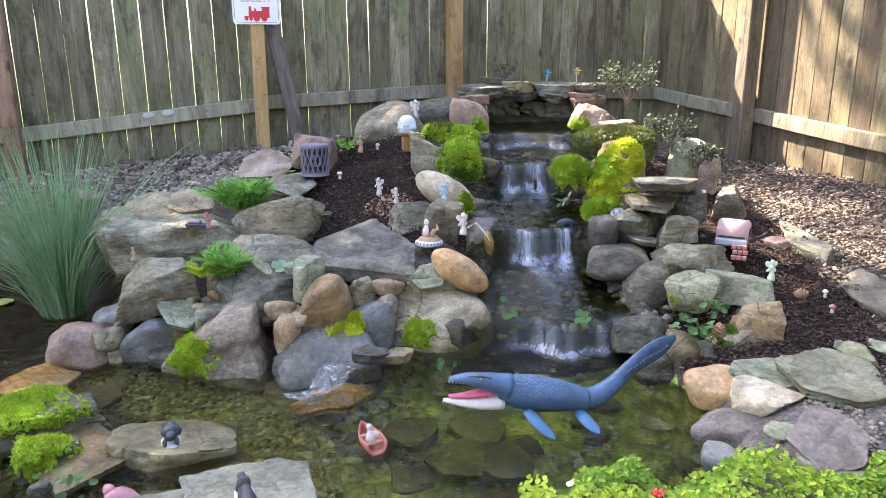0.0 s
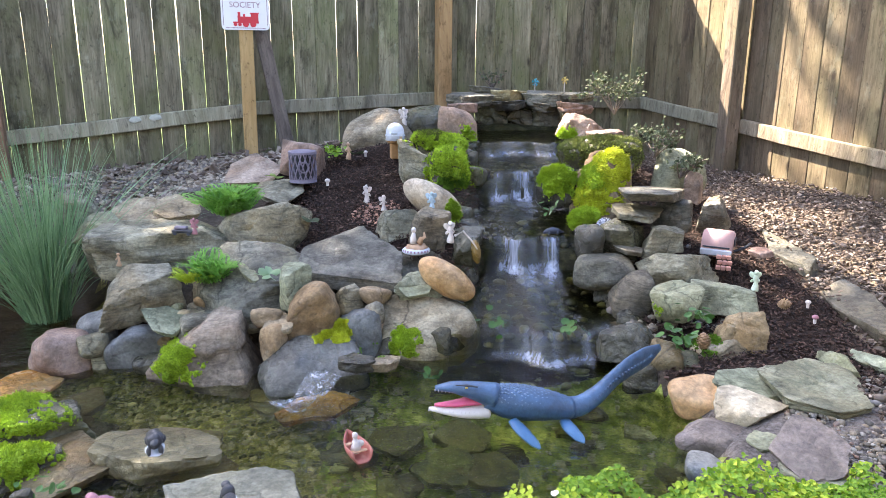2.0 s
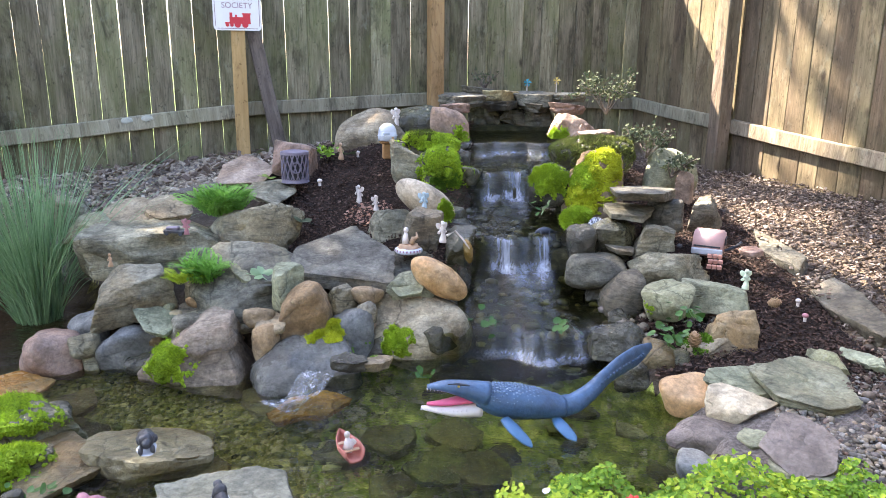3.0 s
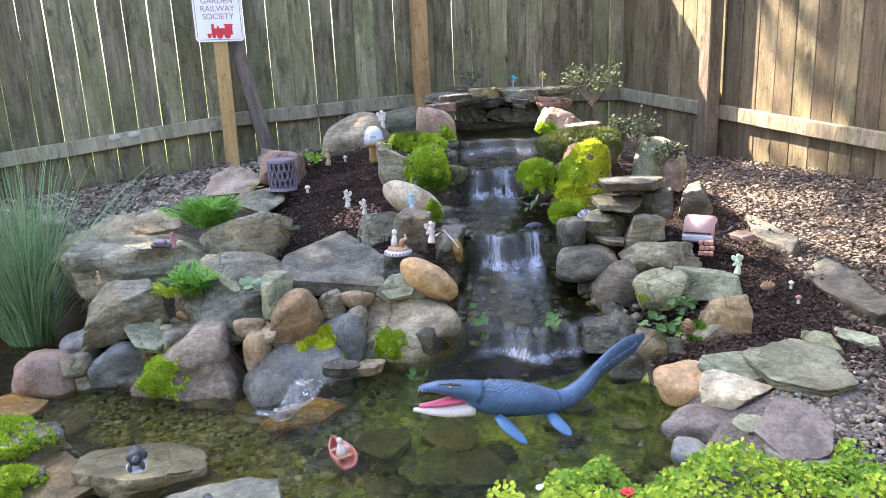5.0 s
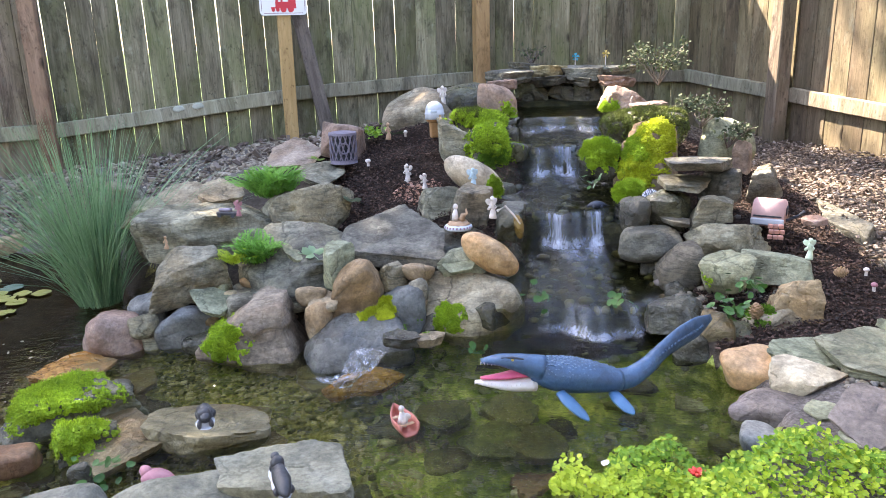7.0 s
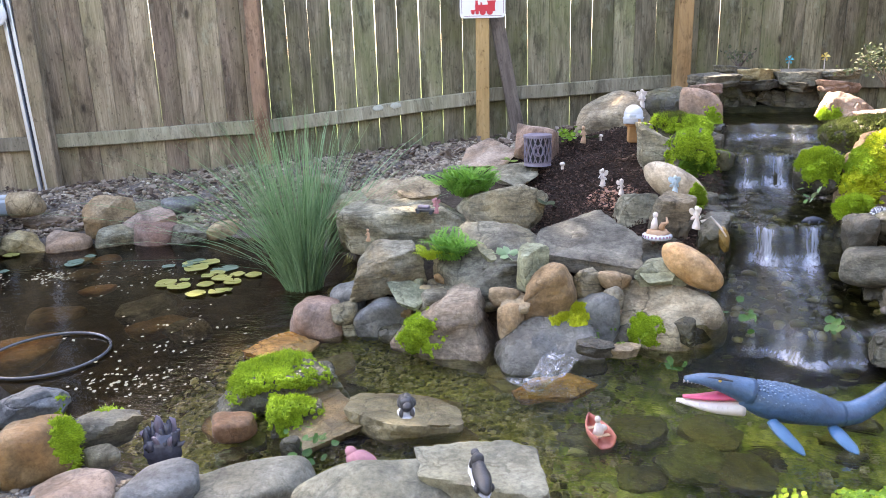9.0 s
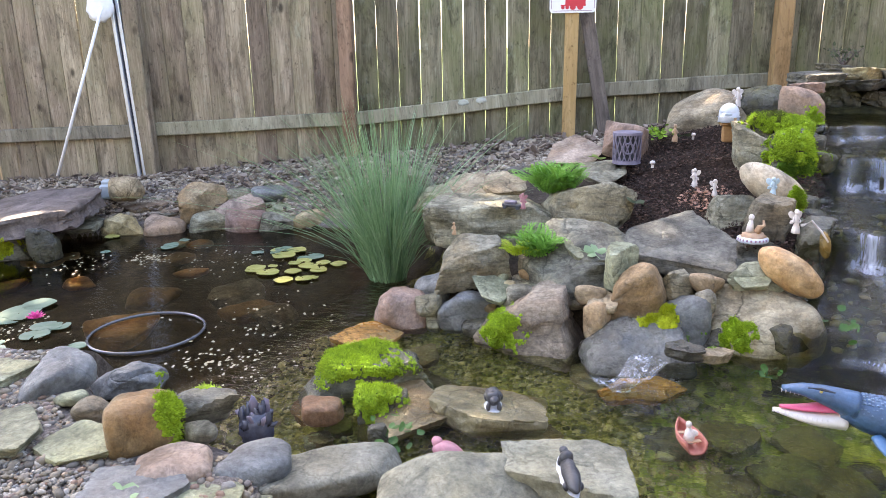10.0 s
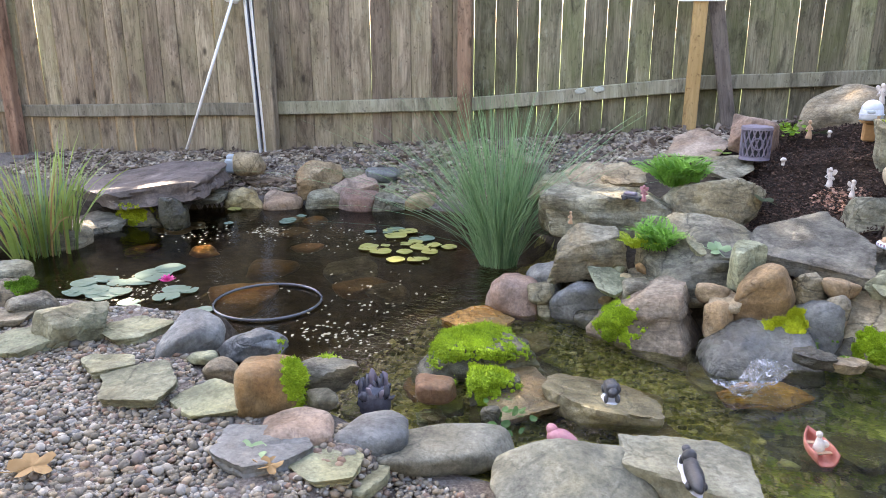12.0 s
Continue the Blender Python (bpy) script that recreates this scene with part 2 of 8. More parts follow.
SAGE = leafy("grey_green_leaf", (0.04, 0.058, 0.03), (0.12, 0.14, 0.08), 0.85, 0.2)
DRYLEAF = leafy("dry_leaf", (0.20, 0.11, 0.04), (0.48, 0.33, 0.17), 0.7, 0.2)
FALLEN = leafy("pale_green_fallen_leaf", (0.16, 0.26, 0.13), (0.30, 0.42, 0.24), 0.5, 0.2)
LILY = leafy("lily_pad_green", (0.07, 0.13, 0.095), (0.17, 0.25, 0.19), 0.35, 0.1, 5)
LILY_YELLOW = leafy("yellowing_lily_pad", (0.13, 0.18, 0.05), (0.46, 0.43, 0.14), 0.3, 0.1, 5)
CROWN = leafy("tree_leaf", (0.03, 0.08, 0.01), (0.09, 0.17, 0.03), 0.5, 0.3)


def plain(name, colour, rough=0.5, metal=0.0, vary_by=0.12, fine=0.3, scale=40, spec=0.5):
    m, n, l, b = material(name, rough, metal, spec)
    v = coords(n, l)
    t = noise_tex(n, l, v, scale, 5, 0.65)
    g = noise_tex(n, l, v, scale / 7, 3, 0.55)
    lo, hi = tuple(c * (1 - vary_by) for c in colour), tuple(min(1, c * (1 + vary_by)) for c in colour)
    col = mixc(n, l, 0.5, ramp(n, l, t, [(0.3, lo), (0.7, hi)]), ramp(n, l, g, [(0.35, lo), (0.65, hi)]))
    l.new(col, b.inputs["Base Color"])
    bump(n, l, b, t, fine, 0.003)
    return m


def wood_material(name, dark, light, green, moss_amount=0.5, streak=0.6):
    """Weathered softwood with grain along z, streaks and algae."""
    m, n, l, b = material(name, 0.85, 0, 0.25)
    v = coords(n, l, (1, 1, 0.045))
    grain = noise_tex(n, l, v, 130, 6, 0.7)
    wide = noise_tex(n, l, coords(n, l, (1, 1, 0.16)), 14, 5, 0.6, 0.4)
    col = ramp(n, l, wide, [(0.28, dark), (0.72, light)])
    col = mixc(n, l, streak, col, ramp(n, l, grain, [(0.32, (0.5, 0.49, 0.47)), (0.68, (1.22, 1.2, 1.18))]), "MULTIPLY")
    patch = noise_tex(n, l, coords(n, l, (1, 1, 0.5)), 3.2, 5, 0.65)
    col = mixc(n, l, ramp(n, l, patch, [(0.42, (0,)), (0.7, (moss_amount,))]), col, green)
    blot = noise_tex(n, l, coords(n, l, (1, 1, 0.3)), 9, 7, 0.74, 0.6)
    col = mixc(n, l, ramp(n, l, blot, [(0.5, (0,)), (0.66, (0.75,))]), col, tuple(0.35 * c for c in dark))
    vor = n.new("ShaderNodeTexVoronoi")
    vor.inputs["Scale"].default_value = 4.0
    vor.inputs["Randomness"].default_value = 1.0
    l.new(coords(n, l, (1, 1, 0.55)), vor.inputs["Vector"])
    col = mixc(n, l, ramp(n, l, vor.outputs["Distance"], [(0.05, (0.85,)), (0.10, (0,))]), col, (0.03, 0.022, 0.016))
    specks = noise_tex(n, l, coords(n, l, (1, 1, 0.6)), 42, 5, 0.75)
    col = mixc(n, l, ramp(n, l, specks, [(0.58, (0,)), (0.66, (0.6,))]), col, tuple(0.3 * c for c in dark))
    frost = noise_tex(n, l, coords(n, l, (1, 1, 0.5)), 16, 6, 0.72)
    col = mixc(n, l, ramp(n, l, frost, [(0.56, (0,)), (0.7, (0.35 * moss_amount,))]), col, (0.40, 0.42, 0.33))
    l.new(vary(n, l, col, 0.28, 0.012), b.inputs["Base Color"])
    k = bump(n, l, b, grain, 0.35, 0.004)
    bump(n, l, b, wide, 0.3, 0.008, k)
    return m


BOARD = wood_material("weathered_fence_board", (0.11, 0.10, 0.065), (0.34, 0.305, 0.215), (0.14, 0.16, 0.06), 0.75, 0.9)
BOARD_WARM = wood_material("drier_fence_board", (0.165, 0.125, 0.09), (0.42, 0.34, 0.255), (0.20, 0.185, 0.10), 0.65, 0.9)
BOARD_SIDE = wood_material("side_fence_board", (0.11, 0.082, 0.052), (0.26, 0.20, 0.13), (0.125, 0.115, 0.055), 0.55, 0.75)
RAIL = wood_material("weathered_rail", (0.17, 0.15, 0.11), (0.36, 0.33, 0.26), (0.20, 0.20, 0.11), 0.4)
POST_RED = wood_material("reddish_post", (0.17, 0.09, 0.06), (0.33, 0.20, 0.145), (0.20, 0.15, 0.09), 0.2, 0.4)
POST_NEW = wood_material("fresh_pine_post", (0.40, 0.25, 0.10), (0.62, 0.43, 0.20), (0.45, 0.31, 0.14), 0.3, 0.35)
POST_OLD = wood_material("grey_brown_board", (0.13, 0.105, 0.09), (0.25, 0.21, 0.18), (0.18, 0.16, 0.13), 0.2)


def ground_material(name, colours, scale, height, rough=0.95, island=True):
    m, n, l, b = material(name, rough, 0, 0.2)
    v = coords(n, l, (1, 1, 1), True)
    t = noise_tex(n, l, v, scale, 6, 0.7)
    g = noise_tex(n, l, v, scale / 9, 4, 0.6)
    col = ramp(n, l, t, [(0.28, colours[0]), (0.5, colours[1]), (0.74, colours[2])])
    col = mixc(n, l, 0.55, col, ramp(n, l, g, [(0.3, (0.55, 0.55, 0.55)), (0.7, (1.3, 1.3, 1.3))]), "MULTIPLY")
    l.new(col, b.inputs["Base Color"])
    bump(n, l, b, t, 0.9, height)
    return m


SOIL = ground_material("dark_soil", ((0.03, 0.024, 0.018), (0.07, 0.055, 0.042), (0.13, 0.11, 0.09)), 45, 0.02)
GRAVEL_BED = ground_material("gravel_bed", ((0.07, 0.06, 0.055), (0.18, 0.155, 0.14), (0.32, 0.29, 0.27)), 90, 0.02)
LITTER = ground_material("leaf_litter_bed", ((0.09, 0.065, 0.045), (0.23, 0.17, 0.12), (0.40, 0.33, 0.25)), 60, 0.03)
MULCH_BED = ground_material("mulch_bed", ((0.012, 0.008, 0.006), (0.035, 0.022, 0.017), (0.07, 0.045, 0.035)), 60, 0.03)
LAWN = ground_material("lawn", ((0.03, 0.05, 0.01), (0.06, 0.10, 0.02), (0.11, 0.15, 0.04)), 30, 0.02)
BED = ground_material("stream_bed", ((0.022, 0.028, 0.006), (0.21, 0.21, 0.05), (0.68, 0.62, 0.25)), 30, 0.05, 0.6)
BASIN_BED = ground_material("green_basin_bed", ((0.022, 0.036, 0.006), (0.19, 0.25, 0.04), (0.68, 0.70, 0.21)), 17, 0.04, 0.6)
CHUTE_BED = ground_material("wet_cascade_bed", ((0.010, 0.010, 0.005), (0.035, 0.034, 0.015), (0.12, 0.11, 0.05)), 26, 0.04, 0.4)
POND_BED = ground_material("pond_bed", ((0.018, 0.014, 0.007), (0.055, 0.041, 0.02), (0.12, 0.085, 0.04)), 12, 0.03, 0.7)


def water_material(name, ripple=True):
    """Clear water with a glossy surface: brown, deep and still in the pond, clear and rippled in the stream."""
    m = bpy.data.materials.new(name)
    m.use_nodes = True
    n, l = m.node_tree.nodes, m.node_tree.links
    n.remove(n["Principled BSDF"])
    v = coords(n, l, (0.6, 1.25, 1), True)
    apart = n.new("ShaderNodeSeparateXYZ")
    l.new(n.new("ShaderNodeNewGeometry").outputs["Position"], apart.inputs[0])

    def along(lo, hi, x0=-1.75, x1=-1.2):
        q = n.new("ShaderNodeMapRange")
        q.inputs[1].default_value, q.inputs[2].default_value = x0, x1
        q.inputs[3].default_value, q.inputs[4].default_value = lo, hi
        l.new(apart.outputs[0], q.inputs[0])
        return q.outputs[0]

    w1 = noise_tex(n, l, v, 20, 3, 0.5, 1.2)
    w2 = noise_tex(n, l, v, 44, 3, 0.55, 0.9)
    k = n.new("ShaderNodeBump")
    k.inputs["Distance"].default_value = 0.045
    l.new(along(0.05, 1.0 if ripple else 0.16), k.inputs["Strength"])
    l.new(w1, k.inputs["Height"])
    k2 = n.new("ShaderNodeBump")
    k2.inputs["Distance"].default_value = 0.016
    l.new(along(0.03, 1.0 if ripple else 0.14), k2.inputs["Strength"])
    l.new(w2, k2.inputs["Height"])
    l.new(k.outputs[0], k2.inputs["Normal"])
    calm = n.new("ShaderNodeBump")
    calm.inputs["Distance"].default_value = 0.02
    l.new(along(0.04, 0.13), calm.inputs["Strength"])
    l.new(w1, calm.inputs["Height"])
    see = n.new("ShaderNodeBsdfRefraction")
    see.inputs["Roughness"].default_value = 0.0
    see.inputs["IOR"].default_value = 1.2
    l.new(calm.outputs[0], see.inputs["Normal"])
    l.new(mixc(n, l, along(0, 1), (0.56, 0.48, 0.33), (0.95, 0.96, 0.70) if ripple else (0.72, 0.72, 0.5)), see.inputs["Color"])
    gl = n.new("ShaderNodeBsdfGlossy")
    gl.inputs["Roughness"].default_value = 0.02
    l.new(k2.outputs[0], gl.inputs["Normal"])
    fr = n.new("ShaderNodeFresnel")
    l.new(along(1.33, 1.25), fr.inputs["IOR"])
    l.new(k2.outputs[0], fr.inputs["Normal"])
    mx = n.new("ShaderNodeMixShader")
    l.new(fr.outputs[0], mx.inputs[0])
    l.new(see.outputs[0], mx.inputs[1])
    l.new(gl.outputs[0], mx.inputs[2])
    l.new(mx.outputs[0], n["Material Output"].inputs["Surface"])
    return m


STREAM_WATER = POND_WATER = water_material("garden_water")


def fall_material(name, colour, lo, hi, most, stretch, scale):
    """Falling and foaming water: white streaks and froth over clear water."""
    m, n, l, b = material(name, 0.25, 0, 0.5)
    b.inputs["Base Color"].default_value = (*colour, 1)
    v = coords(n, l, stretch, True)
    t = noise_tex(n, l, v, scale, 5, 0.68, 0.6)
    see = n.new("ShaderNodeBsdfTransparent")
    see.inputs["Color"].default_value = (0.8, 0.82, 0.8, 1)
    wet = n.new("ShaderNodeBsdfGlossy")
    wet.inputs["Roughness"].default_value = 0.12
    clear = n.new("ShaderNodeMixShader")
    clear.inputs[0].default_value = 0.07
    l.new(see.outputs[0], clear.inputs[1])
    l.new(wet.outputs[0], clear.inputs[2])
    mx = n.new("ShaderNodeMixShader")
    l.new(ramp(n, l, t, [(lo, (0.02,)), (hi, (most,))]), mx.inputs[0])
    l.new(clear.outputs[0], mx.inputs[1])
    l.new(b.outputs[0], mx.inputs[2])
    k = bump(n, l, b, t, 0.6, 0.02)
    l.new(k, wet.inputs["Normal"])
    l.new(mx.outputs[0], n["Material Output"].inputs["Surface"])
    return m


FOAM = fall_material("foaming_water", (0.74, 0.79, 0.88), 0.45, 0.70, 0.5, (1, 0.8, 0.6), 60)

def cascade_material():
    """Clear rippled water that turns white where it falls and froths."""
    m = water_material("cascade_water", ripple=False)
    n, l = m.node_tree.nodes, m.node_tree.links
    clear = n["Material Output"].inputs["Surface"].links[0].from_socket
    white = n.new("ShaderNodeBsdfPrincipled")
    white.inputs["Base Color"].default_value = (0.66, 0.72, 0.86, 1)
    white.inputs["Roughness"].default_value = 0.3

    def told(name, fac):
        at = n.new("ShaderNodeAttribute")
        at.attribute_name = name
        q = n.new("ShaderNodeMath")
        q.operation = "MULTIPLY"
        l.new(at.outputs["Fac"], q.inputs[0])
        l.new(fac, q.inputs[1])
        return q.outputs[0]

    streaks = noise_tex(n, l, coords(n, l, (1, 0.12, 0.07), True), 62, 5, 0.66, 0.5)
    curds = noise_tex(n, l, coords(n, l, (1, 0.55, 1), True), 34, 6, 0.7, 0.8)
    both = n.new("ShaderNodeMath")
    both.operation = "ADD"
    both.use_clamp = True
    l.new(told("fall", ramp(n, l, streaks, [(0.36, (0.08,)), (0.68, (0.85,))])), both.inputs[0])
    l.new(told("froth", ramp(n, l, curds, [(0.38, (0.12,)), (0.6, (0.95,))])), both.inputs[1])
    mx = n.new("ShaderNodeMixShader")
    l.new(both.outputs[0], mx.inputs[0])
    l.new(clear, mx.inputs[1])
    l.new(white.outputs[0], mx.inputs[2])
    bump(n, l, white, curds, 0.5, 0.02)
    l.new(mx.outputs[0], n["Material Output"].inputs["Surface"])
    return m


CASCADE = cascade_material()

# ---- helpers for building ----
def mesh_of(bm, name, mat, smooth_shade=False):
    me = bpy.data.meshes.new(name)
    bm.to_mesh(me)
    bm.free()
    for one in mat if isinstance(mat, (list, tuple)) else [mat]:
        me.materials.append(one)
    if smooth_shade:
        me.shade_smooth()
    return me


def part(name, bm, mat, parent=None, label="", smooth_shade=False):
    """One mesh object, under a thing or a part where a parent is given."""
    ob = new(name, mesh_of(bm, name, mat, smooth_shade))
    if parent is not None:
        ob.parent = parent
    return tagged(ob, label)


def empty(name, m, label, category, group="", kind=""):
    ob = new(name)
    ob.matrix_basis = m
    return tagged(ob, label, category, group, kind)


def box_bm(size, at=(0, 0, 0), bevel=0.0, bm=None, turn=None):
    bm = bm or bmesh.new()
    m = Matrix.Translation(at) @ (turn or Matrix()) @ Matrix.Diagonal((*size, 1))
    r = bmesh.ops.create_cube(bm, size=1, matrix=m)
    if bevel:
        edges = {e for v in r["verts"] for e in v.link_edges}
        bmesh.ops.bevel(bm, geom=list(edges), offset=bevel, segments=1, affect="EDGES")
    return bm


def tube_bm(points, radii, sides=8, bm=None):
    """A tapered tube along points."""
    bm = bm or bmesh.new()
    rings = []
    pts = [Vector(p) for p in points]
    for k, p in enumerate(pts):
        way = (pts[min(k + 1, len(pts) - 1)] - pts[max(k - 1, 0)]).normalized()
        a = way.orthogonal().normalized()
        b = way.cross(a)
        r = radii[k] if isinstance(radii, (list, tuple)) else radii
        rings.append([bm.verts.new(p + (a * math.cos(q) + b * math.sin(q)) * r) for q in (2 * math.pi * s / sides for s in range(sides))])
    for lo, hi in zip(rings, rings[1:]):
        # line the rings up, so that the tube does not twist
        s0 = min(range(sides), key=lambda s: (hi[s].co - lo[0].co).length)
        for s in range(sides):
            bm.faces.new((lo[s], lo[(s + 1) % sides], hi[(s + 1 + s0) % sides], hi[(s + s0) % sides]))
    for ring in (rings[0][::-1], rings[-1]):
        bm.faces.new(ring)
    bmesh.ops.recalc_face_normals(bm, faces=bm.faces)
    return bm


def ball_bm(at, size, sub=2, bm=None, turn=None):
    bm = bm or bmesh.new()
    bmesh.ops.create_icosphere(bm, subdivisions=sub, radius=1, matrix=Matrix.Translation(at) @ (turn or Matrix()) @ Matrix.Diagonal((*size, 1)))
    return bm


def sheet(name, xs, ys, height, mats, slot=None):
    """A mesh over a grid of places; slot(x, y) tells the material of a face."""
    gx, gy = np.meshgrid(xs, ys)
    z = height(gx, gy)
    nx = len(xs)
    i = np.arange(len(xs) * (len(ys) - 1)).reshape(len(ys) - 1, nx)[:, :-1].ravel()
    faces = np.stack([i, i + 1, i + 1 + nx, i + nx], 1)
    me = bpy.data.meshes.new(name)
    me.from_pydata(np.stack([gx.ravel(), gy.ravel(), z.ravel()], 1).tolist(), [], faces.tolist())
    for one in mats:
        me.materials.append(one)
    if slot is not None:
        cx, cy = gx.ravel()[faces].mean(1), gy.ravel()[faces].mean(1)
        me.polygons.foreach_set("material_index", slot(cx, cy).astype(np.int32))
    me.shade_smooth()
    return me


# ---- ground ----
def fence_back(x, y):
    return -0.326 * (x + 3.94) + 0.945 * (y - 4.02)


def wobble(x, y, scale=9.0):
    return np.sin(x * scale + 1.3 * np.sin(y * scale * 0.7)) * np.sin(y * scale * 1.1 + 0.7)


def in_mulch(x, y):
    """The two beds of dark mulch beside the cascade."""
    j = 0.04 * wobble(x, y)
    off = x - chute_x(y)
    left = (off < -0.2) & (x > -0.74 + j - 0.12 * (y - 3.2)) & (y > 2.75 + j) & (y < 4.9 + j)
    right = (off > 0.36) & (x < 1.42 + 0.5 * j) & (y > 1.98 + j - 0.2 * (x - 1.2)) & (y < 4.7 + j)
    return left | right


def ground_slot(x, y):
    """0 soil, 1 gravel, 2 leaf litter, 3 mulch, 4 lawn, 5 stream bed, 6 pond bed, 7 wet rock, 8 basin bed"""
    out = np.zeros(len(x))
    j = 0.05 * wobble(x, y, 6)
    back = fence_back(x, y)
    out[(back > -1.15 + j) & (x < -0.5)] = 1
    out[y < 1.62 + j] = 1
    out[(x > 0.75) & (y < 2.0 + j)] = 1
    out[(x > 1.25 + j) & (y >= 2.0)] = 2
    out[in_mulch(x, y)] = 3
    out[(back > 0.08) | (np.abs(x) > 9) | (y < -1.2 + 5 * j)] = 4
    low = (water_field(x, y) > -0.05) & (ground(x, y) < water_level(x, y) + 0.006)
    out[low] = 5
    out[low & (x > -0.32)] = 8
    out[low & (x <= -1.55 + 0.1 * wobble(x, y, 12))] = 6
    off = np.abs(x - chute_x(y))
    out[(off < chute_half(y) * 1.3) & (y > 2.3) & (y < 4.45)] = 7
    return out


def rough_ground(x, y):
    z = ground(x, y)
    near = smooth(-8, -6, x) * (1 - smooth(4, 6, x)) * smooth(-0.5, 0.3, y) * (1 - smooth(6, 7, y))
    return z + near * (0.006 * wobble(x, y, 23) + 0.008 * wobble(y, x, 11))


gxs = np.concatenate([[-400, -120, -40, -18, -10, -7.5], np.arange(-6.6, -3.7, 0.035), np.arange(-3.68, 1.2, 0.02), np.arange(1.22, 3.2, 0.035), [3.6, 4.5, 7, 14, 40, 120, 400]])
gys = np.concatenate([[-400, -120, -40, -12, -4, -1.5, -0.3], np.arange(0.3, 1.2, 0.035), np.arange(1.22, 3.7, 0.02), np.arange(3.72, 6.6, 0.035), [7.2, 8.5, 12, 20, 40, 120, 400]])
ground_ob = new("ground", sheet("ground", gxs, gys, rough_ground, [SOIL, GRAVEL_BED, LITTER, MULCH_BED, LAWN, BED, POND_BED, CHUTE_BED, BASIN_BED], ground_slot))
tagged(ground_ob, "garden ground with soil, gravel, mulch and pond beds", "ground", kind="structure")

# ---- water ----
wxs, wys = np.arange(-4.0, 0.95, 0.02), np.arange(1.15, 3.75, 0.02)


def pond_surface(x, y):
    return water_level(x, y) + 0.0025 * wobble(x, y, 31) * smooth(-1.6, -1.3, x)


def water_sheet(name, keep, mat, label):
    me = sheet(name, wxs, wys, pond_surface, [mat])
    bm = bmesh.new()
    bm.from_mesh(me)
    bpy.data.meshes.remove(me)
    gone = []
    for f in bm.faces:
        c = f.calc_center_median()
        if not keep(c.x, c.y) or float(ground(c.x, c.y)) > c.z + 0.05:
            gone.append(f)
    bmesh.ops.delete(bm, geom=gone, context="FACES")
    ob = part(name, bm, mat, None, label, True)
    return tagged(ob, "", "water", "", "structure")


water_sheet("water_pond", lambda x, y: x <= -1.5, POND_WATER, "dark still pond water with lily pads and reflections")
water_sheet("water_stream", lambda x, y: x > -1.5, STREAM_WATER, "clear rippling water of the stream and basin")


# lip, foot, sideways reach, run of the froth and fullness of each fall
FALLS = ((2.41, 2.335, -0.6, 0.92, 0.018, 0.26), (2.94, 2.865, -0.55, 0.45, 0.12, 0.62), (3.485, 3.41, -0.66, 0.12, 0.09, 0.55), (3.855, 3.79, -0.75, 0.8, 0.012, 0.18))


def cascade_water():
    """The pools and falls as one sheet that follows the steps of the cascade."""
    ys = np.arange(2.24, 4.40, 0.008)
    us = np.linspace(-1.12, 1.12, 56)
    u, y = np.meshgrid(us, ys)
    x = chute_x(y) + u * chute_half(y)
    yy = y + 0.034 * np.sin(u * 4.3 + y * 3) + 0.016 * np.sin(u * 11 + 2 + 5 * y) + 0.006 * np.sin(u * 31 + y * 9)
    z = fall_level(yy) + 0.003 * np.sin(x * 60 + y * 23) * np.sin(y * 47 - x * 31)
    fall, froth = np.zeros(u.shape), np.zeros(u.shape)
    for lip, foot, u0, u1, deep, full in FALLS:
        reach = smooth(u0 - 0.12, u0 + 0.1, u) * (1 - smooth(u1 - 0.1, u1 + 0.12, u))
        veil = full * np.clip(0.62 + 0.4 * np.sin(7 * u + 40 * lip) + 0.3 * np.sin(19 * u + lip * 7), 0.1, 1)
        fall = np.maximum(fall, reach * veil * smooth(foot - 0.02, foot + 0.015, yy) * (1 - smooth(lip - 0.01, lip + 0.03, yy)))
        run = np.clip((foot + 0.01 - yy) / (deep * (0.75 + 0.6 * np.sin(6 * u + lip * 11))), 0, None)
        froth = np.maximum(froth, reach * np.where(yy < foot + 0.015, np.exp(-run ** 1.4), 0.0) * (0.25 + 0.75 * veil))
    n = len(us)
    i = np.arange(n * (len(ys) - 1)).reshape(len(ys) - 1, n)[:, :-1].ravel()
    me = bpy.data.meshes.new("water_cascade")
    me.from_pydata(np.stack([x.ravel(), y.ravel(), z.ravel()], 1).tolist(), [], np.stack([i, i + 1, i + 1 + n, i + n], 1).tolist())
    for name, value in (("fall", fall), ("froth", froth)):
        me.attributes.new(name, "FLOAT", "POINT").data.foreach_set("value", value.ravel().astype(np.float32))
    me.materials.append(CASCADE)
    me.shade_smooth()
    return tagged(new("water_cascade", me), "stepped waterfall with white falling water between pools", "water", kind="structure")


cascade_water()

# ---- fence ----
BACK_DIR, SIDE_DIR = Vector((0.945, 0.326, 0)).normalized(), Vector((0.326, -0.945, 0)).normalized()
BACK_START, CORNER = Vector((-3.94, 4.02, 0)), Vector((1.6, 5.93, 0))
PITCH = 0.1435


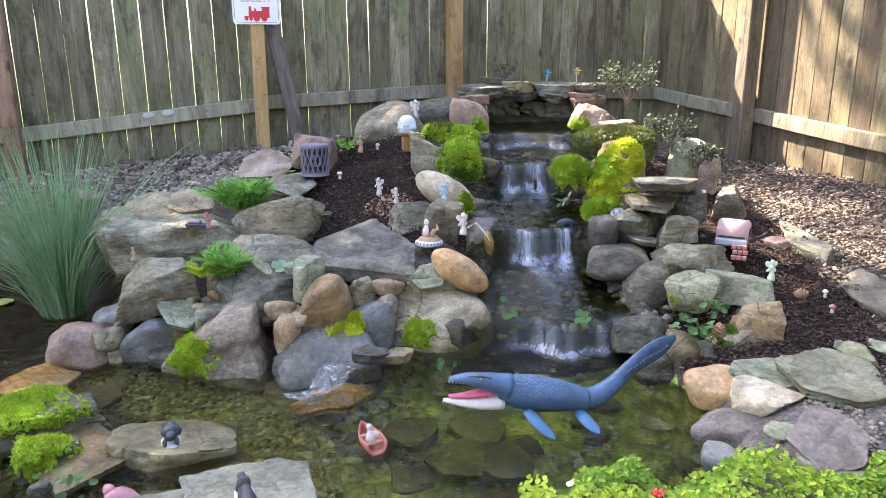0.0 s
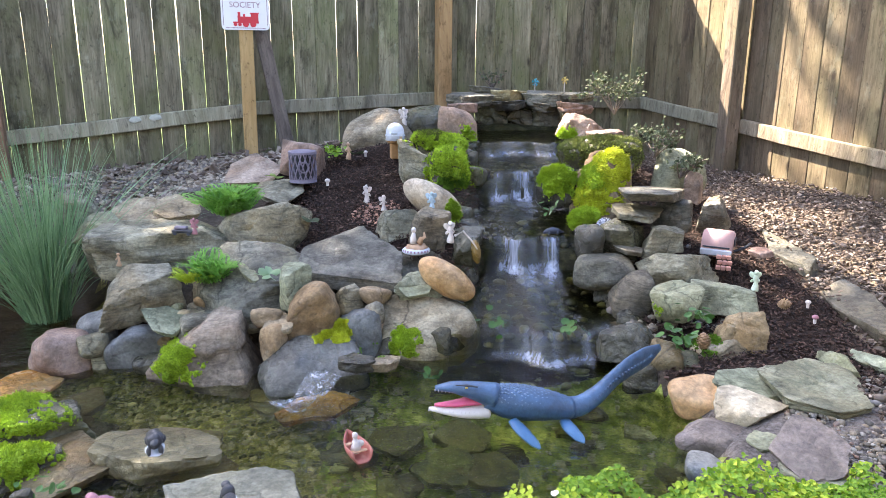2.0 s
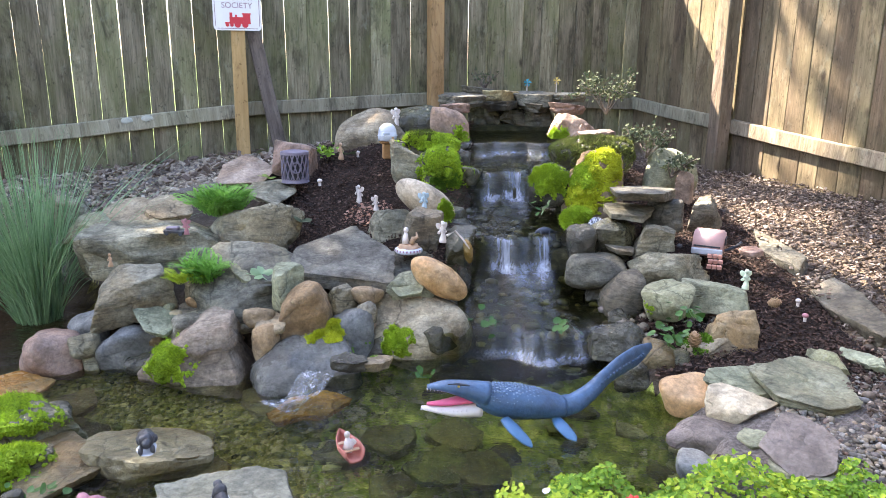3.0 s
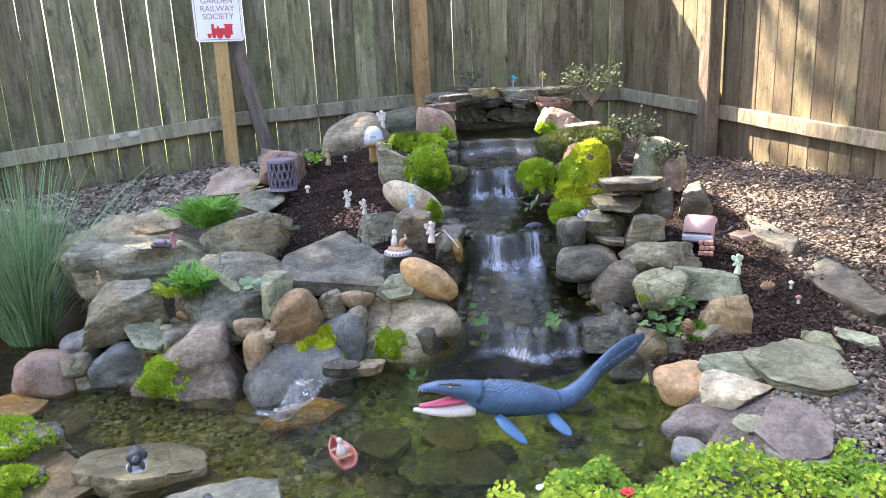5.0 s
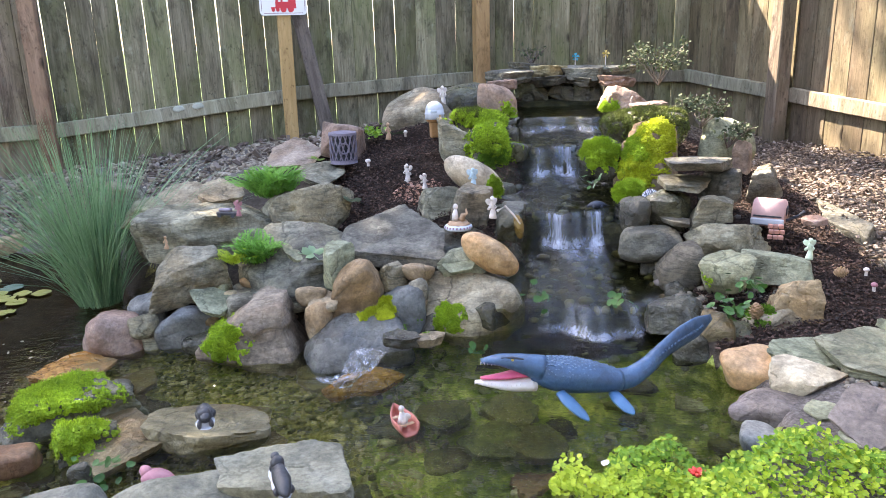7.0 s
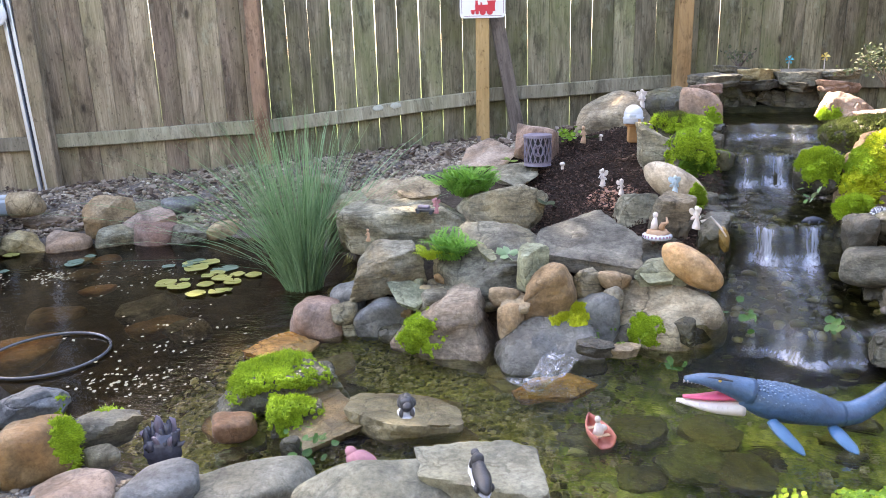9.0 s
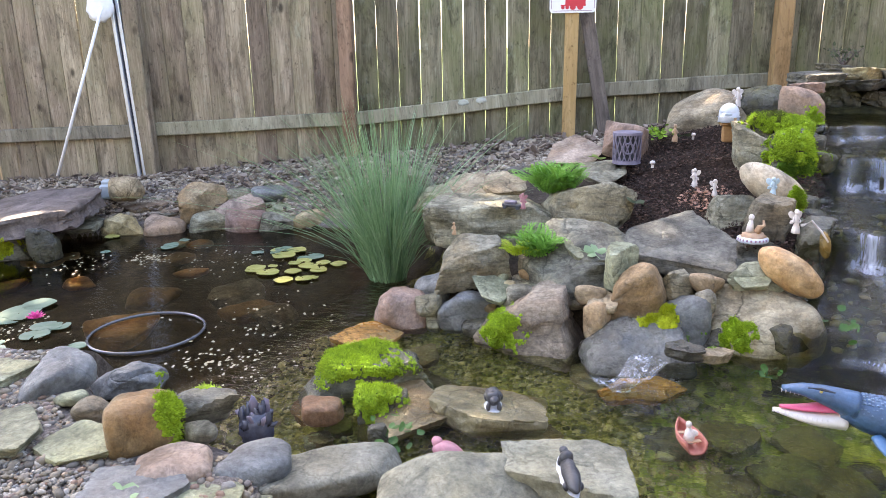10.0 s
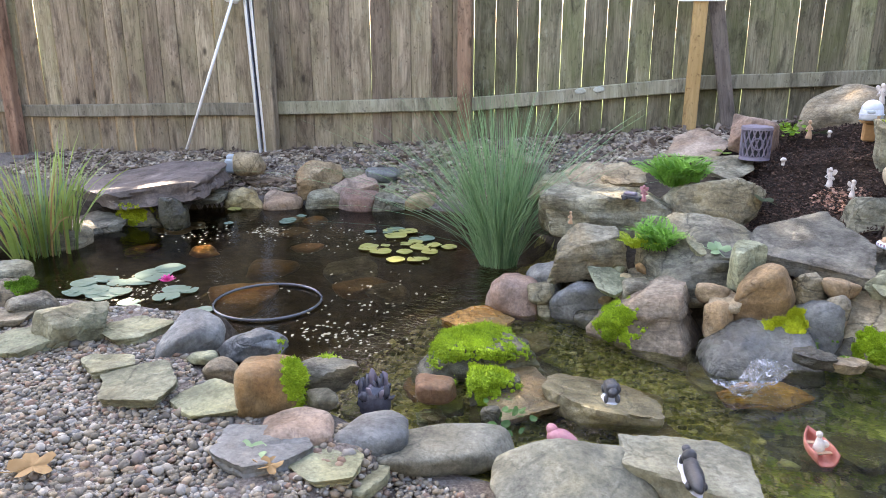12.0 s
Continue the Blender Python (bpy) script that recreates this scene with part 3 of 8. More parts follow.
def board_mesh(width, height, seed):
    """A fence board: a bevelled plank, slightly cupped, with an uneven foot."""
    rnd = random.Random(seed)
    bm = bmesh.new()
    rows_z = [0, 0.3, 0.9, 1.4, height]
    half, thick = width / 2, 0.018
    rings = []
    for k, z in enumerate(rows_z):
        dx = rnd.uniform(-0.0015, 0.0015)
        z += rnd.uniform(-0.02, 0.02) if k == 0 else 0
        prof = [(-half, thick), (-half, 0.003), (-half + 0.004, 0), (half - 0.004, 0), (half, 0.003), (half, thick)]
        rings.append([bm.verts.new((x + dx, y, z)) for x, y in prof])
    for lo, hi in zip(rings, rings[1:]):
        for s in range(6):
            bm.faces.new((lo[s], lo[(s + 1) % 6], hi[(s + 1) % 6], hi[s]))
    bm.faces.new(rings[0][::-1])
    bm.faces.new(rings[-1])
    bmesh.ops.recalc_face_normals(bm, faces=bm.faces)
    return bm


def frame_along(at, way):
    """A pose at a place, with x along the fence and y pointing away from the garden."""
    y = Vector((-way.y, way.x, 0))
    return Matrix(((way.x, y.x, 0, at.x), (way.y, y.y, 0, at.y), (0, 0, 1, at.z), (0, 0, 0, 1)))


def fence_run(name, start, way, length, foot, rail_z, warm, label, gap):
    """A run of boards on rails. foot and rail_z give heights by the distance along the run."""
    run = empty(name, frame_along(start, way), label, "fence", kind="structure")
    rnd = random.Random(len(name) + int(length * 10))
    meshes = {}
    s = 0.0
    while s < length:
        narrow = gap(s)
        w = round(PITCH - narrow, 4)
        kind = (w, rnd.randrange(4))
        mat = BOARD_SIDE if name == "fence_side" else BOARD_WARM if warm(s) else BOARD
        if (kind, mat.name) not in meshes:
            meshes[(kind, mat.name)] = mesh_of(board_mesh(w, 1.80, kind[1] * 31 + int(w * 1e4)), "board", mat)
        ob = new("board", meshes[(kind, mat.name)])
        ob.parent = run
        ob.matrix_basis = pose(s + PITCH / 2, rnd.uniform(-0.002, 0.003), foot(s) - 0.03 + rnd.uniform(-0.015, 0.01), rnd.uniform(-0.2, 0.2), rnd.uniform(-0.08, 0.08), 0)
        s += PITCH
    return run


def beam_bm(length, high, deep, sag=0.0, n=12):
    bm = bmesh.new()
    rings = []
    for k in range(n + 1):
        u = k / n
        dz = sag * math.sin(u * 9 + length) + 0.001 * math.sin(u * 31)
        c = 0.005
        prof = [(-deep, -high / 2 + c), (-deep + c, -high / 2), (0, -high / 2), (0, high / 2), (-deep + c, high / 2), (-deep, high / 2 - c)]
        rings.append([bm.verts.new((u * length, y, z + dz)) for y, z in prof])
    for lo, hi in zip(rings, rings[1:]):
        for s in range(6):
            bm.faces.new((lo[s], lo[(s + 1) % 6], hi[(s + 1) % 6], hi[s]))
    bm.faces.new(rings[0][::-1])
    bm.faces.new(rings[-1])
    bmesh.ops.recalc_face_normals(bm, faces=bm.faces)
    return bm


def rail(run, s0, s1, z0, z1, mat=RAIL, high=0.089):
    length = math.hypot(s1 - s0, z1 - z0)
    ob = part("rail", beam_bm(length, high, 0.038, 0.0015), mat, run)
    ob.matrix_basis = pose(s0, -0.001, z0, 0, -math.degrees(math.atan2(z1 - z0, s1 - s0)), 0)
    return ob


def post(run, s, foot, top, mat, wide=0.089, deep=0.089, label="", lean=0.0):
    ob = part("post", box_bm((wide, deep, top - foot + 0.2), (0, 0, (top - foot - 0.2) / 2), 0.006), mat, run, label)
    ob.matrix_basis = pose(s, -deep / 2 - 0.04, foot, 0, lean, 0)
    return ob


def back_foot(s):
    return float(np.interp(s, [-4, 0, 1.4, 2.8, 5.9], [0.05, 0.13, 0.25, 0.33, 0.28]))


def back_gap(s):
    g = 0.0025 if (int(s / PITCH) * 7) % 5 else 0.0045
    if 1.45 < s < 2.75:
        g = 0.004
    elif s < -0.9:
        g = 0.0075
    elif 3.35 < s < 3.5 or 4.3 < s < 4.6:
        g = 0.0055
    return g


back = fence_run("fence_back", BACK_START - BACK_DIR * 3.3, BACK_DIR, 3.3 + 5.86, lambda s: back_foot(s - 3.3), None,
                 lambda s: s - 3.3 < 1.4, "tall weathered grey-green board fence behind the garden", lambda s: back_gap(s - 3.3))
for s0, s1, z0, z1 in ((-3.3, -2.1, 0.43, 0.435), (-2.06, -0.05, 0.40, 0.452), (0.0, 1.34, 0.455, 0.51), (1.4, 2.84, 0.505, 0.655), (2.86, 4.15, 0.665, 0.72), (4.2, 5.84, 0.72, 0.665)):
    rail(back, s0 + 3.3, s1 + 3.3, z0, z1)
    rail(back, s0 + 3.3, s1 + 3.3, z0 + 1.15, z1 + 1.13)
post(back, 3.3 - 2.09, 0.05, 1.95, POST_RED)
post(back, 3.3 - 0.01, 0.12, 1.95, BOARD_WARM, 0.10)
post(back, 3.3 + 1.39, 0.22, 2.0, POST_RED)
post(back, 3.3 + 4.17, 0.3, 2.05, POST_NEW, 0.10)
side = fence_run("fence_side", CORNER, SIDE_DIR, 7.5, lambda s: float(np.interp(s, [0, 1.1, 2.2, 7.5], [0.29, 0.28, 0.18, 0.1])), None,
                 lambda s: True, "tall board fence in warm dappled sunlight beside the garden", lambda s: 0.003)
rail(side, 0.02, 1.08, 0.67, 0.59)
rail(side, 1.16, 3.4, 0.585, 0.42, BOARD_WARM)
rail(side, 0.02, 1.08, 1.78, 1.72)
rail(side, 1.16, 3.4, 1.72, 1.6)
rail(side, 3.45, 7.4, 0.42, 0.35, BOARD_WARM)
post(side, 1.12, 0.26, 2.0, BOARD_WARM, 0.1, 0.1)
post(side, 3.43, 0.12, 1.95, BOARD_WARM, 0.1, 0.1)

# pale lichen on the rail
LICHEN = plain("pale_lichen", (0.45, 0.46, 0.40), 0.9, 0, 0.3, 0.8, 60)
for along_rail, up in ((2.15, 0.607), (2.27, 0.619)):
    bm = ball_bm((0, 0, 0), (0.038, 0.006, 0.02), 3)
    for v in bm.verts:
        v.co.x *= 1 + 0.35 * noise.noise(v.co * 60 + Vector((along_rail, 0, 0)))
        v.co.z *= 1 + 0.35 * noise.noise(v.co * 60 + Vector((0, along_rail, 0)))
    patch = part("lichen_patch", bm, LICHEN, back, "pale grey lichen on the rail", True)
    patch.matrix_basis = pose(3.3 + along_rail, -0.040, up, 0, -6, 0)

# plain unseen wall behind the viewer, added to close the garden and block sky
house = empty("sky_block_wall", pose(0, -3.2, 0), "plain grey unseen wall added to close the garden and block sky", "wall", kind="structure")
BLOCK_SIDING = plain("grey_siding", (0.13, 0.14, 0.15), 0.8, 0, 0.2, 0.3, 12)
for k in range(24):
    b = part("siding_board", box_bm((15.0, 0.03, 0.20), (0, 0, 0.10), 0.004), BLOCK_SIDING, house)
    b.matrix_basis = pose(0, 0, 0.19 * k, -3, 0, 0)

# ---- stones ----
def sphere_dirs(sub):
    bm = bmesh.new()
    bmesh.ops.create_icosphere(bm, subdivisions=sub, radius=1)
    v = np.array([q.co for q in bm.verts])
    f = [[q.index for q in face.verts] for face in bm.faces]
    bm.free()
    return v, f


SPHERES = {k: sphere_dirs(k) for k in (2, 3, 4, 5)}


def lattice(p, seed):
    """Smooth random values in space, -1 to 1."""
    i = np.floor(p).astype(np.int64)
    f = p - i
    f = f * f * f * (f * (f * 6 - 15) + 10)
    out = np.zeros(len(p))
    for dx in (0, 1):
        for dy in (0, 1):
            for dz in (0, 1):
                k = (i[:, 0] + dx) * 374761393 + (i[:, 1] + dy) * 668265263 + (i[:, 2] + dz) * 2147483647 + seed * 1274126177
                k = (k ^ (k >> 13)) * 1103515245 & 0x7FFFFFFF
                k = (k ^ (k >> 11)) * 69069 & 0x7FFFFFFF
                val = ((k >> 7) & 0xFFFF) / 32767.5 - 1
                out += val * np.where(dx, f[:, 0], 1 - f[:, 0]) * np.where(dy, f[:, 1], 1 - f[:, 1]) * np.where(dz, f[:, 2], 1 - f[:, 2])
    return out


def lattice_sum(p, seed, octaves):
    return sum(lattice(p * 2.03 ** k + 7.7 * k, seed + k) * 0.52 ** k for k in range(octaves))


def stone_mesh(kind, w, d, h, seed, sub, cuts=()):
    """A stone as the meeting of random planes, broken into ledges, with cracks and worn relief."""
    rs = np.random.RandomState(seed * 13 + 5)
    v, faces = SPHERES[sub]
    normals, dist = [], []
    p = 5.0
    if kind == "egg":
        pts = v * (1 + 0.14 * v[:, :1]) ** -1 * np.array([1, 1, 1])
    else:
        if kind == "round":
            for _ in range(7):
                normals.append(rs.normal(size=3))
                dist.append(rs.uniform(0.84, 1.1))
            for q in ((0, 0, 1), (0, 0, -1), (1, 0, 0), (-1, 0, 0), (0, 1, 0), (0, -1, 0)):
                normals.append(np.array(q, float) + rs.uniform(-0.2, 0.2, 3))
                dist.append(rs.uniform(0.85, 1.05))
            p = 6.0
        elif kind == "slab":
            n_side = rs.randint(5, 7)
            a0 = rs.uniform(0, 6.28)
            for k in range(n_side):
                a = a0 + 6.283 * (k + rs.uniform(-0.33, 0.33)) / n_side
                normals.append(np.array([math.cos(a), math.sin(a), rs.uniform(-0.3, 0.1)]))
                dist.append(rs.uniform(0.82, 1.03))
            for s in (1, -1):
                normals.append(np.array([rs.uniform(-0.05, 0.05), rs.uniform(-0.05, 0.05), s]))
                dist.append(0.5)
            p = 34.0
        else:
            for q in ((1, 0, 0), (-1, 0, 0), (0, 1, 0), (0, -1, 0), (0, 0, 1), (0, 0, -1)):
                normals.append(np.array(q, float) + rs.uniform(-0.38, 0.38, 3))
                dist.append(rs.uniform(0.72, 1.0))
            for _ in range(6):
                q = rs.normal(size=3)
                q[2] = abs(q[2]) * 0.8
                normals.append(q)
                dist.append(rs.uniform(0.78, 1.05))
            p = 40.0
        for c in cuts:
            normals.append(np.array(c[:3], float))
            dist.append(c[3])
        normals = np.array([q / np.linalg.norm(q) for q in normals])
        m = np.clip(v @ normals.T / np.array(dist), 0, None)
        pts = v * (np.sum(m ** p, 1) ** (-1 / p))[:, None]
    lo, hi = pts.min(0), pts.max(0)
    pts = (pts - (lo + hi) / 2) / (hi - lo) * np.array([w, d, h])
    small, size = min(w, d, h), (w * d * h) ** (1 / 3)
    c = pts / size
    off = np.array([seed * 3.7, seed * 1.9, seed * 0.61])
    smooth_one = kind in ("round", "egg")
    push = lattice_sum(c * 1.9 + off, seed, 3) * size * (0.022 if kind == "egg" else 0.05 if smooth_one else 0.034)
    push += lattice_sum(c * 9 + off, seed + 9, 3) * size * (0.004 if smooth_one else 0.012)
    if not smooth_one:
        # ledges along the bedding of the rock
        tilt = rs.uniform(-0.5, 0.5, 2) if kind == "block" else rs.uniform(-0.08, 0.08, 2)
        axis = np.array([tilt[0], tilt[1], 1.0])
        axis /= np.linalg.norm(axis)
        s = pts @ axis / (0.055 if kind == "block" else max(0.011, 0.22 * h)) + 0.8 * lattice_sum(c * 2.6 + off, seed + 3, 2)
        k = np.floor(s)
        a = (np.sin(k * 12.9898 + seed) * 43758.5453) % 1.0
        b = (np.sin((k + 1) * 12.9898 + seed) * 43758.5453) % 1.0
        f = np.clip((s - k - 0.72) / 0.28, 0, 1)
        ledge = a + (b - a) * f - 0.5
        push += ledge * (1 - np.abs(v @ axis) ** 2) * size * (0.075 if kind == "block" else 0.06)
        crack = np.abs(lattice(c * 2.3 + off * 0.7, seed + 5))
        push -= np.exp(-(crack / 0.035) ** 2) * size * 0.03
    out = pts + v * np.clip(push, -0.3 * small, 0.25 * small)[:, None]
    return [Vector(q) for q in out], faces


STONE_VERTS, STONE_FACES = [], []


def stone(name, kind, mat, x, y, z, w, d, h, turn, seed, label, zone, rx=0.0, ry=0.0, cuts=()):
    sub = 5 if w > 0.2 and zone != "far" else (4 if w > 0.07 else 3)
    pts, faces = stone_mesh(kind, w, d, h, seed, sub, cuts)
    me = bpy.data.meshes.new(name)
    me.from_pydata(pts, [], faces)
    me.materials.append(mat)
    me.shade_smooth()
    if kind in ("block", "slab"):
        me.set_sharp_from_angle(angle=radians(32))
    ob = new(name, me)
    ob.matrix_basis = pose(x, y, z, rx + 4 * math.sin(seed), ry + 5 * math.cos(seed * 1.7), turn)
    first = len(STONE_VERTS)
    STONE_VERTS.extend(ob.matrix_basis @ q for q in pts)
    STONE_FACES.extend(tuple(first + k for k in f) for f in faces)
    return tagged(ob, label, "stone", "stones of the garden")


stone("boulder", "block", GREY, -1.101, 2.6, 0.152, 0.331, 0.28, 0.213, 31, 1, "angular grey fieldstone stacked in the stream bank", "wall", cuts=((-.25, -.2, 1, .7), (.1, -1, .1, .7),))
stone("rounded_stone", "round", BLUE, -1.23, 2.54, 0.026, 0.149, 0.119, 0.143, 26, 2, "rounded blue-grey river stone at the edge of the dark pond", "pond")
stone("rounded_stone", "round", BLUE, -1.074, 2.49, -0.035, 0.234, 0.2, 0.215, 28, 3, "rounded blue-grey river stone stacked in the stream bank", "wall")
stone("rounded_stone", "round", PINK, -1.307, 2.42, -0.033, 0.212, 0.18, 0.22, 38, 4, "rounded pinkish granite at the edge of the dark pond", "pond")
stone("rounded_stone", "round", GREY, -1.176, 2.41, -0.034, 0.064, 0.051, 0.149, 26, 5, "rounded grey fieldstone stacked in the stream bank", "wall")
stone("boulder", "block", BROWN, -0.786, 2.385, -0.023, 0.415, 0.3, 0.344, -14.0, 6, "angular brown-grey fieldstone stacked in the stream bank", "wall", cuts=((-.62, -.25, .8, .36), (.1, -.2, 1, .62), (.35, -.75, .35, .62), (-.1, -.75, .75, .66), (.9, .1, .25, .8),))
stone("flat_stone", "slab", GREEN, -0.943, 2.450, 0.096, 0.154, 0.165, 0.024, 31, 7, "flat greenish-grey slate stacked in the stream bank", "wall", rx=16)
stone("rounded_stone", "round", GREY, -0.850, 2.450, 0.075, 0.111, 0.101, 0.090, 19, 8, "rounded grey fieldstone stacked in the stream bank", "wall")
stone("flat_stone", "slab", GREY, -0.856, 2.600, 0.100, 0.141, 0.140, 0.023, 18, 9, "flat grey fieldstone stacked in the stream bank", "wall", rx=16)
stone("boulder", "block", SLATE, -0.670, 2.660, 0.143, 0.454, 0.366, 0.347, 28, 10, "angular dark grey slate stacked in the stream bank", "wall", cuts=((-.5, -.5, .75, .5), (.1, -.6, .8, .55), (0, -1, .1, .7),))
stone("boulder", "block", GREEN, -0.510, 2.500, 0.214, 0.121, 0.098, 0.177, 42, 11, "angular greenish-grey slate stacked in the stream bank", "wall")
stone("flat_stone", "slab", SLATE, -0.330, 2.750, 0.25, 0.4, 0.46, 0.055, 3, 12, "flat dark grey slate stacked in the stream bank", "wall", rx=17)
stone("flat_stone", "slab", SLATE, -0.094, 2.780, 0.204, 0.230, 0.278, 0.041, 10, 13, "flat dark grey slate stacked in the stream bank", "wall", rx=16)
stone("rounded_stone", "round", TAN, -0.433, 2.450, 0.099, 0.201, 0.162, 0.318, 10, 14, "rounded tan sandstone stacked in the stream bank", "wall")
stone("boulder", "block", GREY, -0.305, 2.500, 0.168, 0.124, 0.113, 0.108, 17, 15, "angular grey fieldstone stacked in the stream bank", "wall")
stone("rounded_stone", "round", TAN, -0.215, 2.500, 0.180, 0.119, 0.108, 0.080, 5, 16, "rounded tan sandstone stacked in the stream bank", "wall")
stone("rounded_stone", "round", GREY, -0.216, 2.420, 0.140, 0.067, 0.061, 0.095, 5, 17, "rounded grey fieldstone stacked in the stream bank", "wall")
stone("rounded_stone", "round", BLUE, -0.285, 2.44, 0.053, 0.183, 0.16, 0.235, -3, 18, "rounded blue-grey river stone stacked in the stream bank", "wall")
stone("rounded_stone", "round", BROWN, -0.021, 2.5, 0.029, 0.395, 0.3, 0.319, 5, 19, "rounded brown-grey fieldstone stacked in the stream bank", "wall", cuts=((-.3, -.5, .8, .72), (.3, -.9, .0, .75),))
stone("boulder", "block", GREEN, -0.057, 2.600, 0.188, 0.190, 0.173, 0.109, 1, 20, "angular greenish-grey slate stacked in the stream bank", "wall")
stone("rounded_stone", "egg", OCHRE, 0.034, 2.540, 0.234, 0.237, 0.119, 0.112, -1, 21, "egg-shaped smooth ochre river stone stacked in the stream bank", "wall", ry=36)
stone("rounded_stone", "round", TAN, -0.591, 2.420, 0.125, 0.107, 0.097, 0.073, 14, 22, "rounded tan sandstone stacked in the stream bank", "wall")
stone("flat_stone", "slab", BROWN, -0.536, 2.380, 0.121, 0.106, 0.129, 0.023, -7, 23, "flat brown-grey fieldstone stacked in the stream bank", "wall", rx=16)
stone("rounded_stone", "round", TAN, -0.545, 2.330, 0.060, 0.100, 0.091, 0.135, 13, 24, "rounded tan sandstone stacked in the stream bank", "wall")
stone("boulder", "round", WETBLUE, -0.419, 2.29, -0.027, 0.349, 0.26, 0.235, 20, 25, "rounded wet blue-grey stone lying in the shallow stream", "stream", cuts=((-.2, -.6, .75, .75),))
stone("flat_stone", "slab", WETROCK, -0.258, 2.2, 0.053, 0.127, 0.08, 0.04, 12, 26, "flat wet dark stone lying in the shallow stream", "stream")
stone("flat_stone", "slab", BROWN, -0.171, 2.22, 0.041, 0.115, 0.07, 0.033, 10, 27, "flat brown-grey fieldstone lying in the shallow stream", "stream")
stone("flat_stone", "slab", GOLD, -0.36, 2.06, -0.051, 0.254, 0.173, 0.038, 15, 28, "flat golden wet stone lying in the shallow stream", "stream")
stone("boulder", "block", GREY, -1.115, 2.900, 0.229, 0.592, 0.299, 0.240, 25, 29, "angular grey fieldstone set in the planted terrace", "terrace", cuts=((0, -.1, 1, .6), (0, -1, .0, .8),))
stone("boulder", "block", GREY, -0.728, 3.000, 0.270, 0.376, 0.266, 0.315, 24, 30, "angular grey fieldstone set in the planted terrace", "terrace")
stone("flat_stone", "slab", BROWN, -1.129, 3.150, 0.360, 0.196, 0.237, 0.035, 20, 31, "flat brown-grey fieldstone set in the planted terrace", "terrace", rx=16)
stone("flat_stone", "slab", BROWN, -1.285, 3.100, 0.344, 0.200, 0.243, 0.032, 23, 32, "flat brown-grey fieldstone set in the planted terrace", "terrace", rx=16)
stone("boulder", "block", GREEN, -1.384, 2.950, 0.310, 0.203, 0.164, 0.125, 25, 33, "angular greenish-grey slate set in the planted terrace", "terrace")
stone("boulder", "block", GREY, -1.579, 3.200, 0.335, 0.190, 0.173, 0.142, 26, 34, "angular grey fieldstone set in the planted terrace", "terrace")
stone("flat_stone", "slab", PINK, -0.950, 3.750, 0.432, 0.320, 0.388, 0.035, 22, 35, "flat pinkish granite set in the planted terrace", "terrace", rx=16)
stone("flat_stone", "slab", GREY, -0.748, 3.400, 0.384, 0.251, 0.305, 0.029, 12, 36, "flat grey fieldstone set in the planted terrace", "terrace", rx=16)
stone("boulder", "block", PINK, -0.674, 3.700, 0.492, 0.230, 0.209, 0.193, 10, 37, "angular pinkish granite set in the planted terrace", "terrace")
stone("rounded_stone", "round", BROWN, -0.336, 4.100, 0.595, 0.394, 0.318, 0.272, 5, 38, "rounded brown-grey fieldstone beside the stepped waterfall", "mound", cuts=((-.5, -.3, .8, .55),))
stone("rounded_stone", "round", WETROCK, -0.091, 4.100, 0.630, 0.258, 0.208, 0.220, 1, 39, "rounded wet dark stone beside the stepped waterfall", "mound")
stone("rounded_stone", "round", PINK, 0.095, 3.950, 0.614, 0.205, 0.166, 0.281, -1, 40, "rounded pinkish granite beside the stepped waterfall", "mound")
stone("boulder", "block", GREY, -0.095, 3.450, 0.459, 0.193, 0.117, 0.318, 14, 41, "angular grey fieldstone beside the stepped waterfall", "mound")
stone("rounded_stone", "round", WETROCK, 0.011, 3.620, 0.573, 0.270, 0.160, 0.146, 0, 221, "low wet dark stone beside the stepped waterfall", "mound")
stone("rounded_stone", "round", WETROCK, 0.053, 3.440, 0.471, 0.185, 0.200, 0.264, 0, 220, "rounded wet dark stone beside the stepped waterfall", "mound")
stone("boulder", "block", GREY, -0.156, 3.600, 0.572, 0.091, 0.083, 0.096, 3, 42, "angular grey fieldstone beside the stepped waterfall", "mound")
stone("rounded_stone", "egg", PALE, -0.022, 3.100, 0.414, 0.279, 0.140, 0.131, 0, 43, "egg-shaped smooth cream limestone beside the stepped waterfall", "mound", ry=34)
stone("boulder", "block", GREY, -0.168, 2.980, 0.321, 0.165, 0.133, 0.156, 23, 44, "angular grey fieldstone beside the stepped waterfall", "mound")
stone("boulder", "block", GREY, -0.034, 2.920, 0.325, 0.176, 0.142, 0.183, 1, 45, "angular grey fieldstone beside the stepped waterfall", "mound")
stone("boulder", "block", WETROCK, 0.112, 2.820, 0.269, 0.157, 0.127, 0.185, -2, 46, "angular wet dark stone beside the stepped waterfall", "mound")
stone("flat_stone", "slab", SLATE, 0.178, 4.400, 0.766, 0.265, 0.320, 0.065, 6, 47, "flat dark grey slate capping the top waterfall pool", "cap")
stone("flat_stone", "slab", SLATE, 0.277, 4.550, 0.809, 0.205, 0.249, 0.052, -3, 48, "flat dark grey slate capping the top waterfall pool", "cap")
stone("flat_stone", "slab", TAN, 0.409, 4.500, 0.782, 0.246, 0.298, 0.067, -1, 49, "flat tan sandstone capping the top waterfall pool", "cap")
stone("flat_stone", "slab", SLATE, 0.413, 4.450, 0.732, 0.258, 0.312, 0.056, -5, 50, "flat dark grey slate capping the top waterfall pool", "cap")
